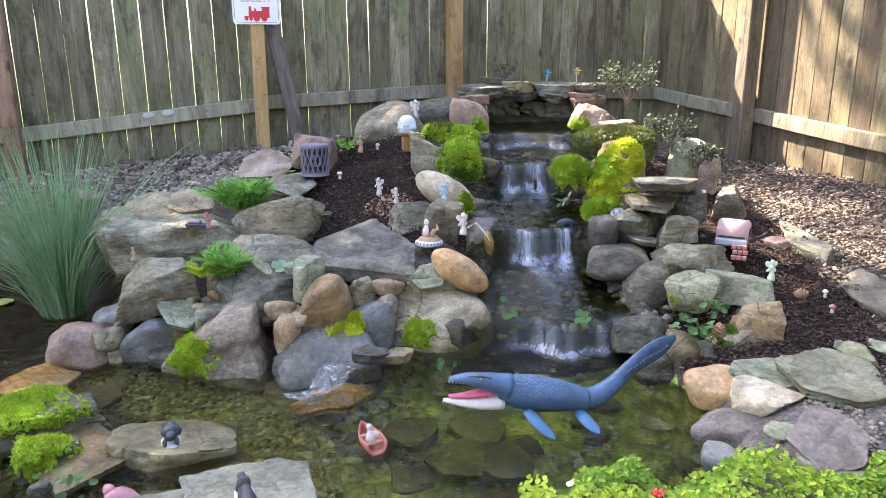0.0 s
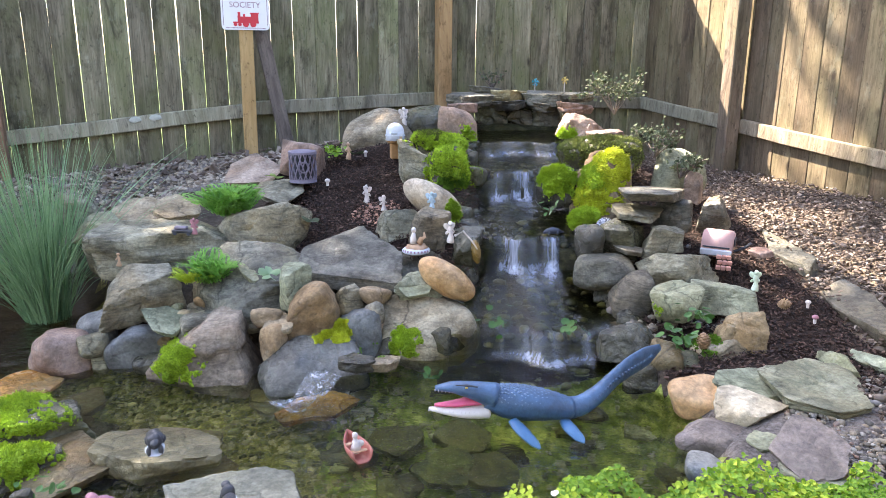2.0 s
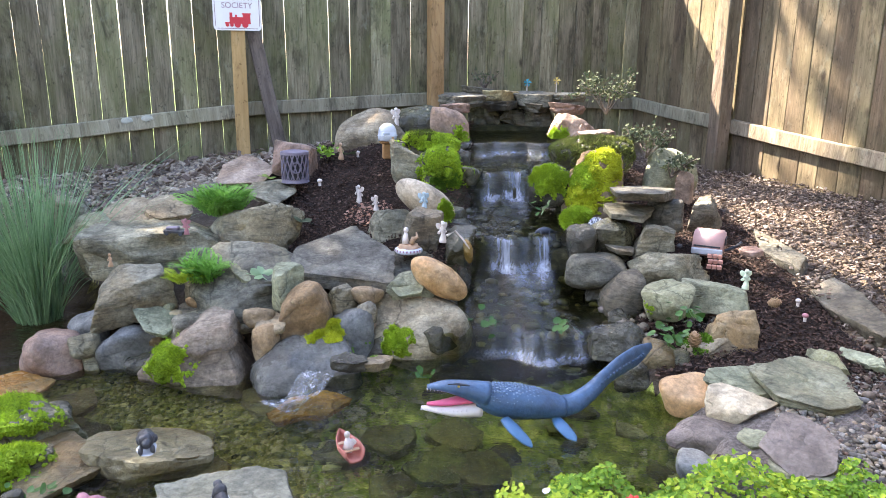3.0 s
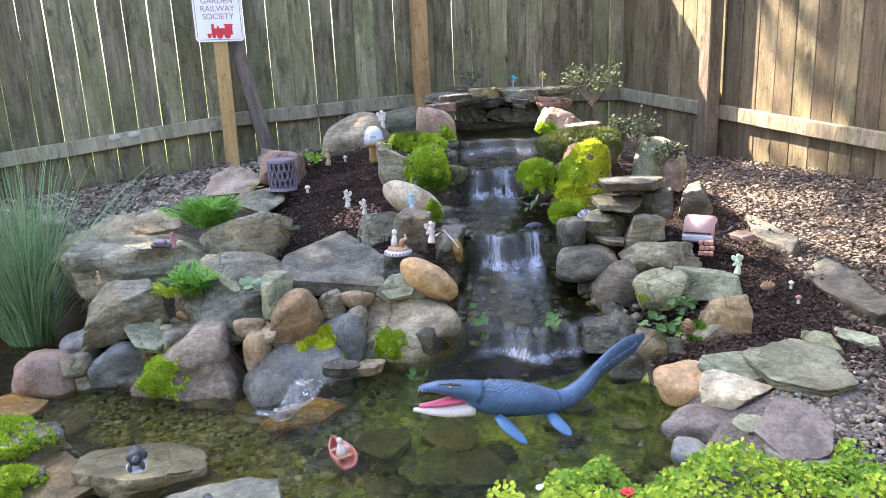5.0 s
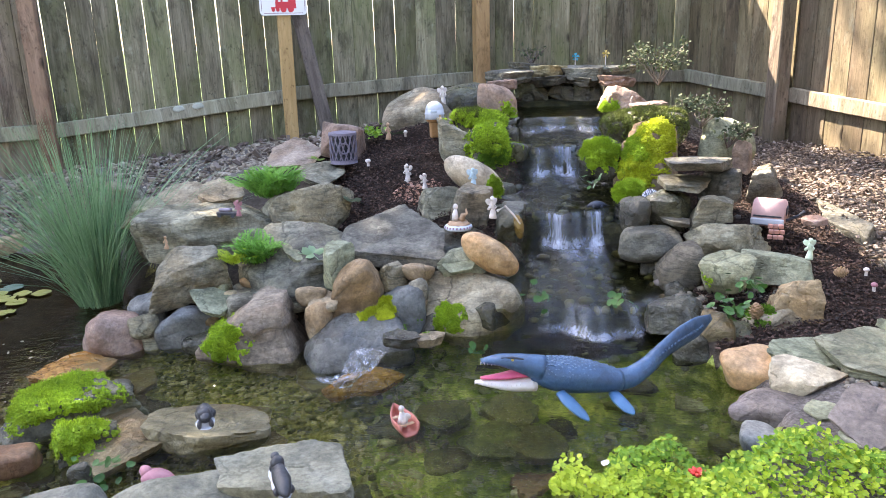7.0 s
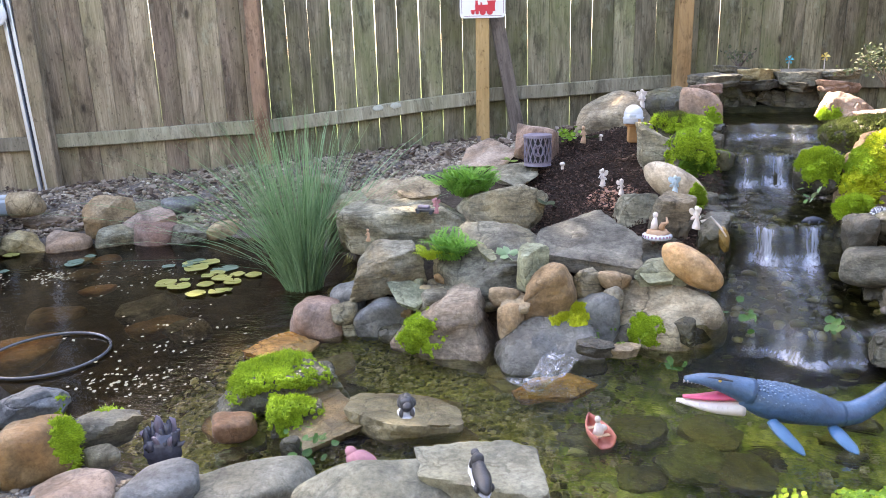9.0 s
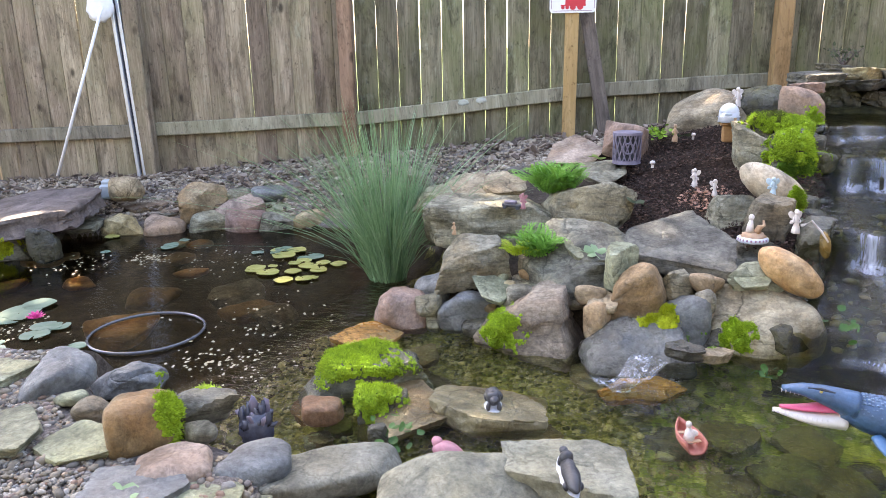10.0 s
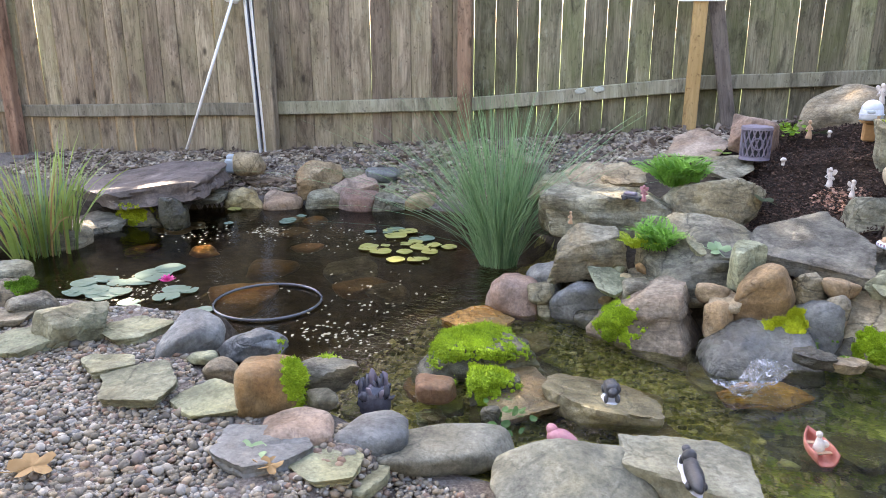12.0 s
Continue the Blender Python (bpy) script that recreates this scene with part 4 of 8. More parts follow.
stone("flat_stone", "slab", SLATE, 0.613, 4.500, 0.774, 0.274, 0.332, 0.072, -14, 51, "flat dark grey slate capping the top waterfall pool", "cap")
stone("flat_stone", "slab", SLATE, 0.621, 4.450, 0.731, 0.209, 0.253, 0.052, -8, 52, "flat dark grey slate capping the top waterfall pool", "cap")
stone("flat_stone", "slab", GREY, 0.812, 4.500, 0.779, 0.246, 0.298, 0.056, -18, 53, "flat grey fieldstone capping the top waterfall pool", "cap")
stone("flat_stone", "slab", PINK, 0.134, 4.250, 0.725, 0.176, 0.214, 0.056, -2, 54, "flat pinkish granite capping the top waterfall pool", "cap")
stone("flat_stone", "slab", PINK, 0.776, 4.300, 0.727, 0.209, 0.253, 0.057, -20, 55, "flat pinkish granite capping the top waterfall pool", "cap")
stone("boulder", "block", PINK, 0.771, 4.000, 0.652, 0.262, 0.238, 0.139, -23, 56, "angular pinkish granite capping the top waterfall pool", "cap")
stone("flat_stone", "slab", PINK, 0.849, 3.800, 0.619, 0.196, 0.237, 0.053, -23, 57, "flat pinkish granite capping the top waterfall pool", "cap")
stone("rounded_stone", "round", WETROCK, 0.786, 3.550, 0.527, 0.373, 0.302, 0.222, -22, 58, "rounded wet dark stone beside the stepped waterfall", "mound")
stone("boulder", "block", TAN, 0.718, 3.200, 0.429, 0.275, 0.222, 0.411, -28, 59, "angular tan sandstone beside the stepped waterfall", "mound", cuts=((-.65, -.4, .62, .32), (.1, -.8, .4, .7),))
stone("rounded_stone", "round", WETROCK, 0.527, 3.250, 0.455, 0.175, 0.141, 0.194, -9, 60, "rounded wet dark stone beside the stepped waterfall", "mound")
stone("rounded_stone", "round", WETROCK, 0.602, 2.980, 0.343, 0.117, 0.094, 0.117, -11, 61, "rounded wet dark stone beside the stepped waterfall", "mound")
stone("flat_stone", "slab", SLATE, 0.857, 2.950, 0.472, 0.267, 0.324, 0.038, -20, 62, "flat dark grey slate beside the stepped waterfall", "mound")
stone("flat_stone", "slab", SLATE, 0.807, 2.920, 0.403, 0.207, 0.250, 0.026, -11, 63, "flat dark grey slate beside the stepped waterfall", "mound")
stone("boulder", "block", SLATE, 0.973, 3.000, 0.375, 0.171, 0.155, 0.149, -18, 64, "angular dark grey slate beside the stepped waterfall", "mound")
stone("boulder", "block", WETROCK, 0.729, 2.850, 0.314, 0.198, 0.160, 0.157, -14, 65, "angular wet dark stone beside the stepped waterfall", "mound")
stone("boulder", "block", GREY, 0.883, 2.800, 0.315, 0.163, 0.132, 0.127, -9, 66, "angular grey fieldstone bordering the mulch bed", "bank")
stone("flat_stone", "slab", GREY, 0.733, 2.760, 0.288, 0.114, 0.138, 0.023, -15, 67, "flat grey fieldstone bordering the mulch bed", "bank")
stone("rounded_stone", "round", WETROCK, 0.595, 2.800, 0.297, 0.115, 0.093, 0.156, -12, 68, "rounded wet dark stone bordering the mulch bed", "bank")
stone("rounded_stone", "round", SLATE, 0.637, 2.700, 0.221, 0.230, 0.186, 0.127, -13, 69, "rounded dark grey slate bordering the mulch bed", "bank")
stone("rounded_stone", "round", SLATE, 0.706, 2.550, 0.160, 0.186, 0.150, 0.208, -15, 70, "rounded dark grey slate bordering the mulch bed", "bank")
stone("boulder", "block", GREEN, 0.831, 2.450, 0.178, 0.187, 0.151, 0.147, -19, 71, "angular greenish-grey slate bordering the mulch bed", "bank")
stone("boulder", "block", GREY, 0.909, 2.700, 0.228, 0.286, 0.202, 0.149, -25, 72, "angular grey fieldstone bordering the mulch bed", "bank")
stone("boulder", "block", GREEN, 1.021, 2.500, 0.180, 0.235, 0.166, 0.101, -22, 73, "angular greenish-grey slate bordering the mulch bed", "bank")
stone("boulder", "block", TAN, 0.992, 2.300, 0.092, 0.205, 0.166, 0.265, -19, 74, "angular tan sandstone bordering the mulch bed", "bank")
stone("boulder", "block", BROWN, 0.957, 2.260, 0.03, 0.219, 0.177, 0.198, -23, 75, "angular brown-grey fieldstone bordering the mulch bed", "bank")
stone("rounded_stone", "round", WETROCK, 0.771, 2.220, 0.004, 0.168, 0.136, 0.172, -19, 76, "rounded wet dark stone bordering the mulch bed", "bank")
stone("rounded_stone", "round", OCHRE, 0.773, 1.985, 0.036, 0.184, 0.149, 0.116, -21, 77, "rounded ochre river stone at the edge of the clear basin", "basin")
stone("boulder", "block", PALE, 0.864, 1.868, 0.074, 0.183, 0.148, 0.084, -39, 78, "angular cream limestone at the edge of the clear basin", "basin")
stone("rounded_stone", "round", PURPLE, 0.762, 1.806, 0.012, 0.208, 0.168, 0.072, -23, 79, "rounded purplish grey slate at the edge of the clear basin", "basin")
stone("flat_stone", "slab", PURPLE, 0.887, 1.572, 0.105, 0.18, 0.22, 0.036, -22.0, 80, "flat purplish grey slate at the edge of the clear basin", "basin", rx=22)
stone("flat_stone", "slab", GREEN, 0.927, 1.972, 0.082, 0.213, 0.224, 0.036, -40, 81, "flat greenish-grey slate at the edge of the clear basin", "basin")
stone("flat_stone", "slab", GREEN, 1.075, 1.93, 0.105, 0.31, 0.33, 0.045, -39, 82, "flat greenish-grey slate at the edge of the clear basin", "basin")
stone("flat_stone", "slab", GREEN, 0.849, 1.701, 0.05, 0.1, 0.1, 0.028, -26, 83, "flat greenish-grey slate at the edge of the clear basin", "basin")
stone("flat_stone", "slab", GREEN, 0.9, 1.5, 0.070, 0.22, 0.16, 0.039, -41, 84, "flat greenish-grey slate at the edge of the clear basin", "basin")
stone("rounded_stone", "round", BLUE, 0.678, 1.620, 0.013, 0.125, 0.101, 0.076, -23, 85, "rounded blue-grey river stone at the edge of the clear basin", "basin")
stone("flat_stone", "slab", GREEN, 1.256, 2.100, 0.066, 0.162, 0.050, 0.147, -71, 86, "leaning greenish-grey slate bordering the mulch bed", "bank", rx=38)
stone("flat_stone", "slab", GREEN, 1.367, 2.100, 0.071, 0.170, 0.050, 0.131, -73, 87, "leaning greenish-grey slate bordering the mulch bed", "bank", rx=38)
stone("rounded_stone", "round", GREEN, 1.167, 3.550, 0.443, 0.256, 0.259, 0.302, -18, 88, "rounded greenish-grey slate bordering the mulch bed", "bank", cuts=((.5, -.2, .8, .55),))
stone("boulder", "block", PINK, 1.172, 3.350, 0.437, 0.094, 0.076, 0.151, -19, 89, "angular pinkish granite bordering the mulch bed", "bank")
stone("boulder", "block", GREY, 1.202, 3.150, 0.356, 0.146, 0.118, 0.167, -21, 90, "angular grey fieldstone bordering the mulch bed", "bank")
stone("flat_stone", "slab", PINK, 1.246, 2.750, 0.283, 0.091, 0.110, 0.023, -24, 91, "flat pinkish granite bordering the mulch bed", "bank")
stone("flat_stone", "slab", OLIVE, -0.758, 1.814, -0.055, 0.359, 0.281, 0.075, 34, 92, "flat olive-tan sandstone lying in the shallow stream", "stream", rx=-3, ry=6)
stone("flat_stone", "slab", CHALK, -0.446, 1.448, 0.02, 0.296, 0.271, 0.085, 20, 93, "flat pale tan stone lying in the shallow stream", "stream")
stone("boulder", "block", WETROCK, -1.173, 1.848, -0.024, 0.42, 0.21, 0.15, 41, 94, "angular wet dark stone lying in the shallow stream", "stream", rx=10, ry=4, cuts=((0, 0, 1, .6),))
stone("flat_stone", "slab", OLIVE, -0.975, 1.749, -0.045, 0.254, 0.300, 0.043, 43, 95, "flat wet dark stone lying in the shallow stream", "stream")
stone("boulder", "block", WETROCK, -1.045, 1.712, -0.032, 0.150, 0.120, 0.10, 30, 178, "angular wet dark stone under a moss cushion in the stream", "stream")
stone("boulder", "round", RUST, -1.187, 1.618, -0.031, 0.120, 0.097, 0.071, 31, 96, "angular rusty brown boulder lying in the shallow stream", "stream")
stone("flat_stone", "slab", GOLD, -1.364, 2.227, -0.068, 0.275, 0.232, 0.042, 37, 97, "flat golden wet stone lying in the shallow stream", "stream")
stone("rounded_stone", "round", WETROCK, -0.966, 1.529, -0.022, 0.057, 0.045, 0.088, 26, 98, "rounded wet dark stone lying in the shallow stream", "stream")
stone("rounded_stone", "round", CHALK, -0.671, 1.326, 0.006, 0.365, 0.258, 0.145, 19, 99, "rounded pale grey-green stone lying in the shallow stream", "stream", cuts=((-.55, -.35, .75, .6), (.45, -.35, .8, .55),))
stone("flat_stone", "round", CHALK, -0.985, 1.315, -0.012, 0.371, 0.164, 0.085, 42, 100, "long pale grey-green stone lying in the shallow stream", "stream")
stone("rounded_stone", "round", BLUE, -1.123, 1.22, 0.028, 0.188, 0.13, 0.107, 46, 101, "rounded blue-grey river stone lying in the shallow stream", "stream")
stone("rounded_stone", "round", PINK, -1.272, 1.125, 0.067, 0.173, 0.140, 0.057, 42, 102, "rounded pinkish granite between the pebbles and the pond", "shore")
stone("flat_stone", "slab", BLUE, -1.291, 1.018, 0.069, 0.224, 0.202, 0.038, 60, 103, "flat blue-grey river stone between the pebbles and the pond", "shore")
stone("flat_stone", "slab", GREEN, -1.145, 1.062, 0.046, 0.176, 0.191, 0.030, 60, 104, "flat greenish-grey slate between the pebbles and the pond", "shore")
stone("flat_stone", "slab", GREEN, -1.077, 1.094, 0.004, 0.153, 0.134, 0.028, 47, 105, "flat greenish-grey slate between the pebbles and the pond", "shore")
stone("rounded_stone", "round", RUST, -1.426, 1.199, 0.098, 0.171, 0.138, 0.157, 54, 106, "rounded rusty brown boulder between the pebbles and the pond", "shore")
stone("boulder", "block", SLATE, -1.363, 1.333, 0.085, 0.161, 0.113, 0.112, 55, 107, "angular dark grey slate between the pebbles and the pond", "shore")
stone("boulder", "block", BLUE, -1.870, 1.599, -0.025, 0.244, 0.148, 0.114, 60, 108, "angular blue-grey river stone between the pebbles and the pond", "shore")
stone("rounded_stone", "round", BLUE, -1.913, 1.366, 0.080, 0.220, 0.155, 0.105, 60, 109, "rounded blue-grey river stone between the pebbles and the pond", "shore")
stone("flat_stone", "slab", GREEN, -2.121, 1.336, 0.066, 0.195, 0.189, 0.033, 84, 110, "flat greenish-grey slate between the pebbles and the pond", "shore")
stone("flat_stone", "slab", GREEN, -1.970, 1.123, 0.066, 0.150, 0.197, 0.028, 96, 111, "flat greenish-grey slate between the pebbles and the pond", "shore")
stone("flat_stone", "slab", GREEN, -1.772, 1.085, 0.067, 0.229, 0.301, 0.039, 74, 112, "flat greenish-grey slate between the pebbles and the pond", "shore")
stone("flat_stone", "slab", GREEN, -1.543, 1.119, 0.064, 0.154, 0.202, 0.028, 79, 113, "flat greenish-grey slate between the pebbles and the pond", "shore")
stone("rounded_stone", "round", GREEN, -1.785, 1.305, 0.060, 0.088, 0.071, 0.037, 49, 114, "rounded greenish-grey slate between the pebbles and the pond", "shore")
stone("rounded_stone", "round", GREY, -1.656, 1.260, 0.066, 0.106, 0.086, 0.065, 48, 115, "rounded grey fieldstone between the pebbles and the pond", "shore")
stone("boulder", "block", GREEN, -2.265, 1.219, 0.088, 0.240, 0.170, 0.130, 68, 116, "angular greenish-grey slate between the pebbles and the pond", "shore", cuts=((0, -.3, 1, .7),))
stone("rounded_stone", "round", GREY, -2.592, 1.297, 0.074, 0.161, 0.130, 0.080, 70, 117, "rounded grey fieldstone between the pebbles and the pond", "shore")
stone("boulder", "block", GREY, -2.737, 1.291, 0.083, 0.210, 0.169, 0.109, 62, 118, "angular grey fieldstone between the pebbles and the pond", "shore")
stone("flat_stone", "slab", GREY, -2.566, 1.200, 0.066, 0.181, 0.184, 0.029, 72, 119, "flat grey fieldstone between the pebbles and the pond", "shore")
stone("flat_stone", "slab", GREEN, -2.326, 1.096, 0.065, 0.211, 0.197, 0.034, 62, 120, "flat greenish-grey slate between the pebbles and the pond", "shore")
stone("rounded_stone", "round", GREY, -3.384, 1.657, -0.039, 0.220, 0.177, 0.077, 62, 121, "rounded grey fieldstone between the pebbles and the pond", "shore")
stone("rounded_stone", "round", GREY, -1.308, 1.260, 0.068, 0.080, 0.064, 0.058, 40, 122, "rounded grey fieldstone between the pebbles and the pond", "shore")
stone("rounded_stone", "round", BROWN, -1.327, 1.152, 0.052, 0.058, 0.047, 0.020, 43, 123, "rounded brown-grey fieldstone between the pebbles and the pond", "shore")
stone("flat_stone", "slab", PURPLE, -3.907, 2.913, 0.095, 0.868, 1.139, 0.112, 65, 124, "flat purplish grey slate lining the far side of the pond", "far")
stone("boulder", "block", GREY, -3.698, 2.616, -0.013, 0.264, 0.213, 0.179, 53, 125, "angular mossy grey stone lining the far side of the pond", "far")
stone("rounded_stone", "round", WETROCK, -3.468, 2.650, -0.002, 0.162, 0.131, 0.221, 50, 126, "rounded wet dark stone lining the far side of the pond", "far")
stone("flat_stone", "slab", GREY, -3.687, 3.081, 0.012, 0.266, 0.349, 0.038, 48, 127, "flat grey fieldstone lining the far side of the pond", "far")
stone("flat_stone", "slab", GREY, -3.897, 2.423, -0.045, 0.350, 0.459, 0.057, 66, 128, "flat grey fieldstone lining the far side of the pond", "far")
stone("rounded_stone", "round", GREY, -3.601, 2.117, -0.029, 0.215, 0.152, 0.118, 57, 129, "rounded grey fieldstone lining the far side of the pond", "far")
stone("rounded_stone", "round", TAN, -3.640, 3.419, 0.166, 0.200, 0.161, 0.148, 45, 130, "rounded tan sandstone lining the far side of the pond", "far")
stone("rounded_stone", "round", GREY, -3.811, 3.413, 0.131, 0.118, 0.095, 0.100, 46, 131, "rounded grey fieldstone lining the far side of the pond", "far")
stone("boulder", "block", TAN, -3.523, 3.235, -0.023, 0.258, 0.209, 0.142, 45, 132, "angular tan sandstone lining the far side of the pond", "far")
stone("rounded_stone", "round", TAN, -3.579, 3.446, -0.028, 0.193, 0.176, 0.124, 44, 133, "rounded tan sandstone lining the far side of the pond", "far")
stone("rounded_stone", "round", PINK, -3.291, 3.328, -0.030, 0.242, 0.196, 0.114, 42, 134, "rounded pinkish granite lining the far side of the pond", "far")
stone("flat_stone", "slab", BROWN, -3.647, 3.626, 0.045, 0.418, 0.526, 0.048, 53, 135, "flat brown-grey fieldstone lining the far side of the pond", "far")
# added dark blocks stand in for the shaded recess below the cap slabs
stone("boulder", "block", WETROCK, 0.315, 4.460, 0.645, 0.203, 0.123, 0.182, -4, 136, "dark stone added under the caps for the recess shade", "cap")
stone("boulder", "block", WETROCK, 0.486, 4.480, 0.644, 0.218, 0.132, 0.183, -6, 137, "dark stone added under the caps for the recess shade", "cap")
stone("boulder", "block", WETROCK, 0.656, 4.460, 0.647, 0.211, 0.128, 0.182, -8, 138, "dark stone added under the caps for the recess shade", "cap")
stone("boulder", "block", WETROCK, 0.627, 2.300, 0.077, 0.196, 0.158, 0.140, -15, 139, "angular wet dark stone bordering the mulch bed", "bank")
stone("rounded_stone", "round", WETROCK, 0.651, 2.180, 0.016, 0.116, 0.106, 0.116, -17, 140, "rounded wet dark stone at the edge of the clear basin", "basin")
stone("rounded_stone", "round", OLIVE, 0.731, 2.200, 0.030, 0.117, 0.106, 0.198, -18, 141, "rounded olive-tan sandstone at the edge of the clear basin", "basin")
stone("rounded_stone", "round", TAN, -0.695, 2.500, 0.094, 0.104, 0.094, 0.077, 16, 142, "rounded tan sandstone stacked in the stream bank", "wall")
stone("boulder", "block", GREY, -0.383, 2.46, -0.005, 0.124, 0.113, 0.144, 9, 143, "angular grey fieldstone stacked in the stream bank", "wall")
stone("rounded_stone", "round", BROWN, -0.219, 2.440, 0.067, 0.072, 0.066, 0.132, 5, 144, "rounded brown-grey fieldstone stacked in the stream bank", "wall")
stone("boulder", "block", BROWN, -0.571, 2.580, 0.125, 0.099, 0.090, 0.173, 13, 145, "angular brown-grey fieldstone stacked in the stream bank", "wall")
stone("flat_stone", "slab", SLATE, -0.281, 2.660, 0.179, 0.199, 0.168, 0.023, 6, 146, "flat dark grey slate stacked in the stream bank", "wall", rx=16)
stone("rounded_stone", "round", WETROCK, -0.998, 2.4, -0.05, 0.122, 0.111, 0.091, 24, 147, "rounded wet dark stone stacked in the stream bank", "wall")
stone("boulder", "block", WETROCK, -0.185, 2.42, -0.001, 0.132, 0.120, 0.139, 5, 148, "angular wet dark stone stacked in the stream bank", "wall")
stone("rounded_stone", "round", GREY, -1.191, 2.400, 0.026, 0.105, 0.096, 0.090, 26, 149, "rounded grey fieldstone at the edge of the dark pond", "pond")
stone("rounded_stone", "round", GREY, -3.076, 3.475, -0.024, 0.245, 0.198, 0.138, 40, 150, "rounded grey fieldstone lining the far side of the pond", "far")
stone("rounded_stone", "round", PINK, -2.865, 3.530, -0.022, 0.255, 0.206, 0.144, 38, 151, "rounded pinkish granite lining the far side of the pond", "far")
stone("boulder", "block", GREY, -2.690, 3.619, -0.028, 0.232, 0.187, 0.122, 35, 152, "angular grey fieldstone lining the far side of the pond", "far")
stone("rounded_stone", "round", TAN, -2.526, 3.714, -0.028, 0.234, 0.189, 0.122, 33, 153, "rounded tan sandstone lining the far side of the pond", "far")
stone("boulder", "block", GREEN, -2.371, 3.843, -0.028, 0.251, 0.203, 0.122, 30, 154, "angular greenish-grey slate lining the far side of the pond", "far")
stone("flat_stone", "slab", GREY, -3.381, 3.474, 0.009, 0.192, 0.252, 0.030, 42, 155, "flat grey fieldstone lining the far side of the pond", "far")
stone("boulder", "block", TAN, -3.199, 3.580, 0.075, 0.309, 0.250, 0.240, 47, 156, "angular tan sandstone lining the far side of the pond", "far")
stone("boulder", "block", PINK, -2.978, 3.611, 0.002, 0.312, 0.252, 0.237, 49, 157, "angular pinkish granite lining the far side of the pond", "far")
stone("boulder", "block", GREEN, -2.772, 3.749, -0.015, 0.269, 0.218, 0.172, 34, 158, "angular greenish-grey slate lining the far side of the pond", "far")
stone("rounded_stone", "round", BLUE, -2.852, 3.774, 0.107, 0.215, 0.174, 0.088, 35, 159, "rounded blue-grey river stone lining the far side of the pond", "far")
stone("rounded_stone", "round", GREY, -3.015, 3.698, 0.107, 0.160, 0.129, 0.088, 37, 160, "rounded grey fieldstone lining the far side of the pond", "far")
stone("flat_stone", "slab", GREY, -0.819, 2.500, 0.092, 0.130, 0.076, 0.023, 18, 161, "flat grey fieldstone stacked in the stream bank", "wall", rx=16)
stone("rounded_stone", "round", BROWN, -0.695, 2.500, 0.102, 0.111, 0.101, 0.050, 16, 162, "rounded brown-grey fieldstone stacked in the stream bank", "wall")
stone("rounded_stone", "round", GREY, -0.516, 2.42, 0.051, 0.062, 0.056, 0.100, 12, 163, "rounded grey fieldstone stacked in the stream bank", "wall")
stone("flat_stone", "slab", GREEN, -0.666, 2.600, 0.236, 0.107, 0.130, 0.023, 34, 164, "flat greenish-grey slate stacked in the stream bank", "wall", rx=16)
stone("flat_stone", "slab", GREEN, -0.075, 2.520, 0.204, 0.126, 0.110, 0.023, 12, 165, "flat greenish-grey slate stacked in the stream bank", "wall", rx=16)
stone("rounded_stone", "round", GREY, -0.366, 2.42, 0.042, 0.066, 0.060, 0.128, 9, 166, "rounded grey fieldstone stacked in the stream bank", "wall")
stone("flat_stone", "slab", BROWN, -0.183, 2.200, 0.049, 0.094, 0.033, 0.023, 5, 167, "flat brown-grey fieldstone stacked in the stream bank", "wall", rx=16)
stone("flat_stone", "slab", WETROCK, -1.171, 1.957, -0.040, 0.288, 0.203, 0.042, 51, 170, "flat wet dark stone lying in the shallow stream", "stream")
stone("flat_stone", "slab", ALGAE, 0.075, 1.950, -0.121, 0.175, 0.18, 0.05, 9, 171, "flat olive-tan sandstone at the edge of the clear basin", "basin")
stone("flat_stone", "slab", ALGAE, 0.015, 1.793, -0.121, 0.175, 0.18, 0.05, -10, 172, "flat greenish-grey slate at the edge of the clear basin", "basin")
stone("flat_stone", "slab", ALGAE, 0.133, 1.761, -0.121, 0.175, 0.18, 0.05, 16, 173, "flat olive-tan sandstone at the edge of the clear basin", "basin")
stone("flat_stone", "slab", ALGAE, -0.103, 1.898, -0.111, 0.175, 0.18, 0.05, 24, 174, "flat olive-tan sandstone at the edge of the clear basin", "basin")
stone("flat_stone", "slab", OLIVE, -1.122, 2.159, -0.100, 0.188, 0.175, 0.032, 48, 176, "flat olive-tan sandstone lying in the shallow stream", "stream")
stone("boulder", "block", GREEN, -1.641, 3.500, 0.186, 0.276, 0.223, 0.155, 22, 177, "angular greenish-grey slate set in the planted terrace", "terrace")
stone("boulder", "block", GREEN, -1.564, 3.300, 0.091, 0.192, 0.155, 0.244, 22, 178, "angular greenish-grey slate set in the planted terrace", "terrace")
rnd_fill = random.Random(23)
for k in range(54):
    sx, sy = rnd_fill.uniform(-1.2, 0.02), rnd_fill.uniform(2.42, 2.74)
    wide = rnd_fill.uniform(0.035, 0.075)
    high = float(np.interp(sy, [2.42, 2.55, 2.72], [0.03, 0.10, 0.17])) + rnd_fill.uniform(-0.02, 0.03)
    stone("small_stone", ("round", "block", "round")[k % 3], (GREY, TAN, BROWN, GREEN, TAN)[k % 5], sx, sy, high, wide, 0.85 * wide, 0.7 * wide, rnd_fill.uniform(0, 180), 400 + k, "small stone wedged between the larger bank stones", "wall")
rnd_bed = random.Random(7)
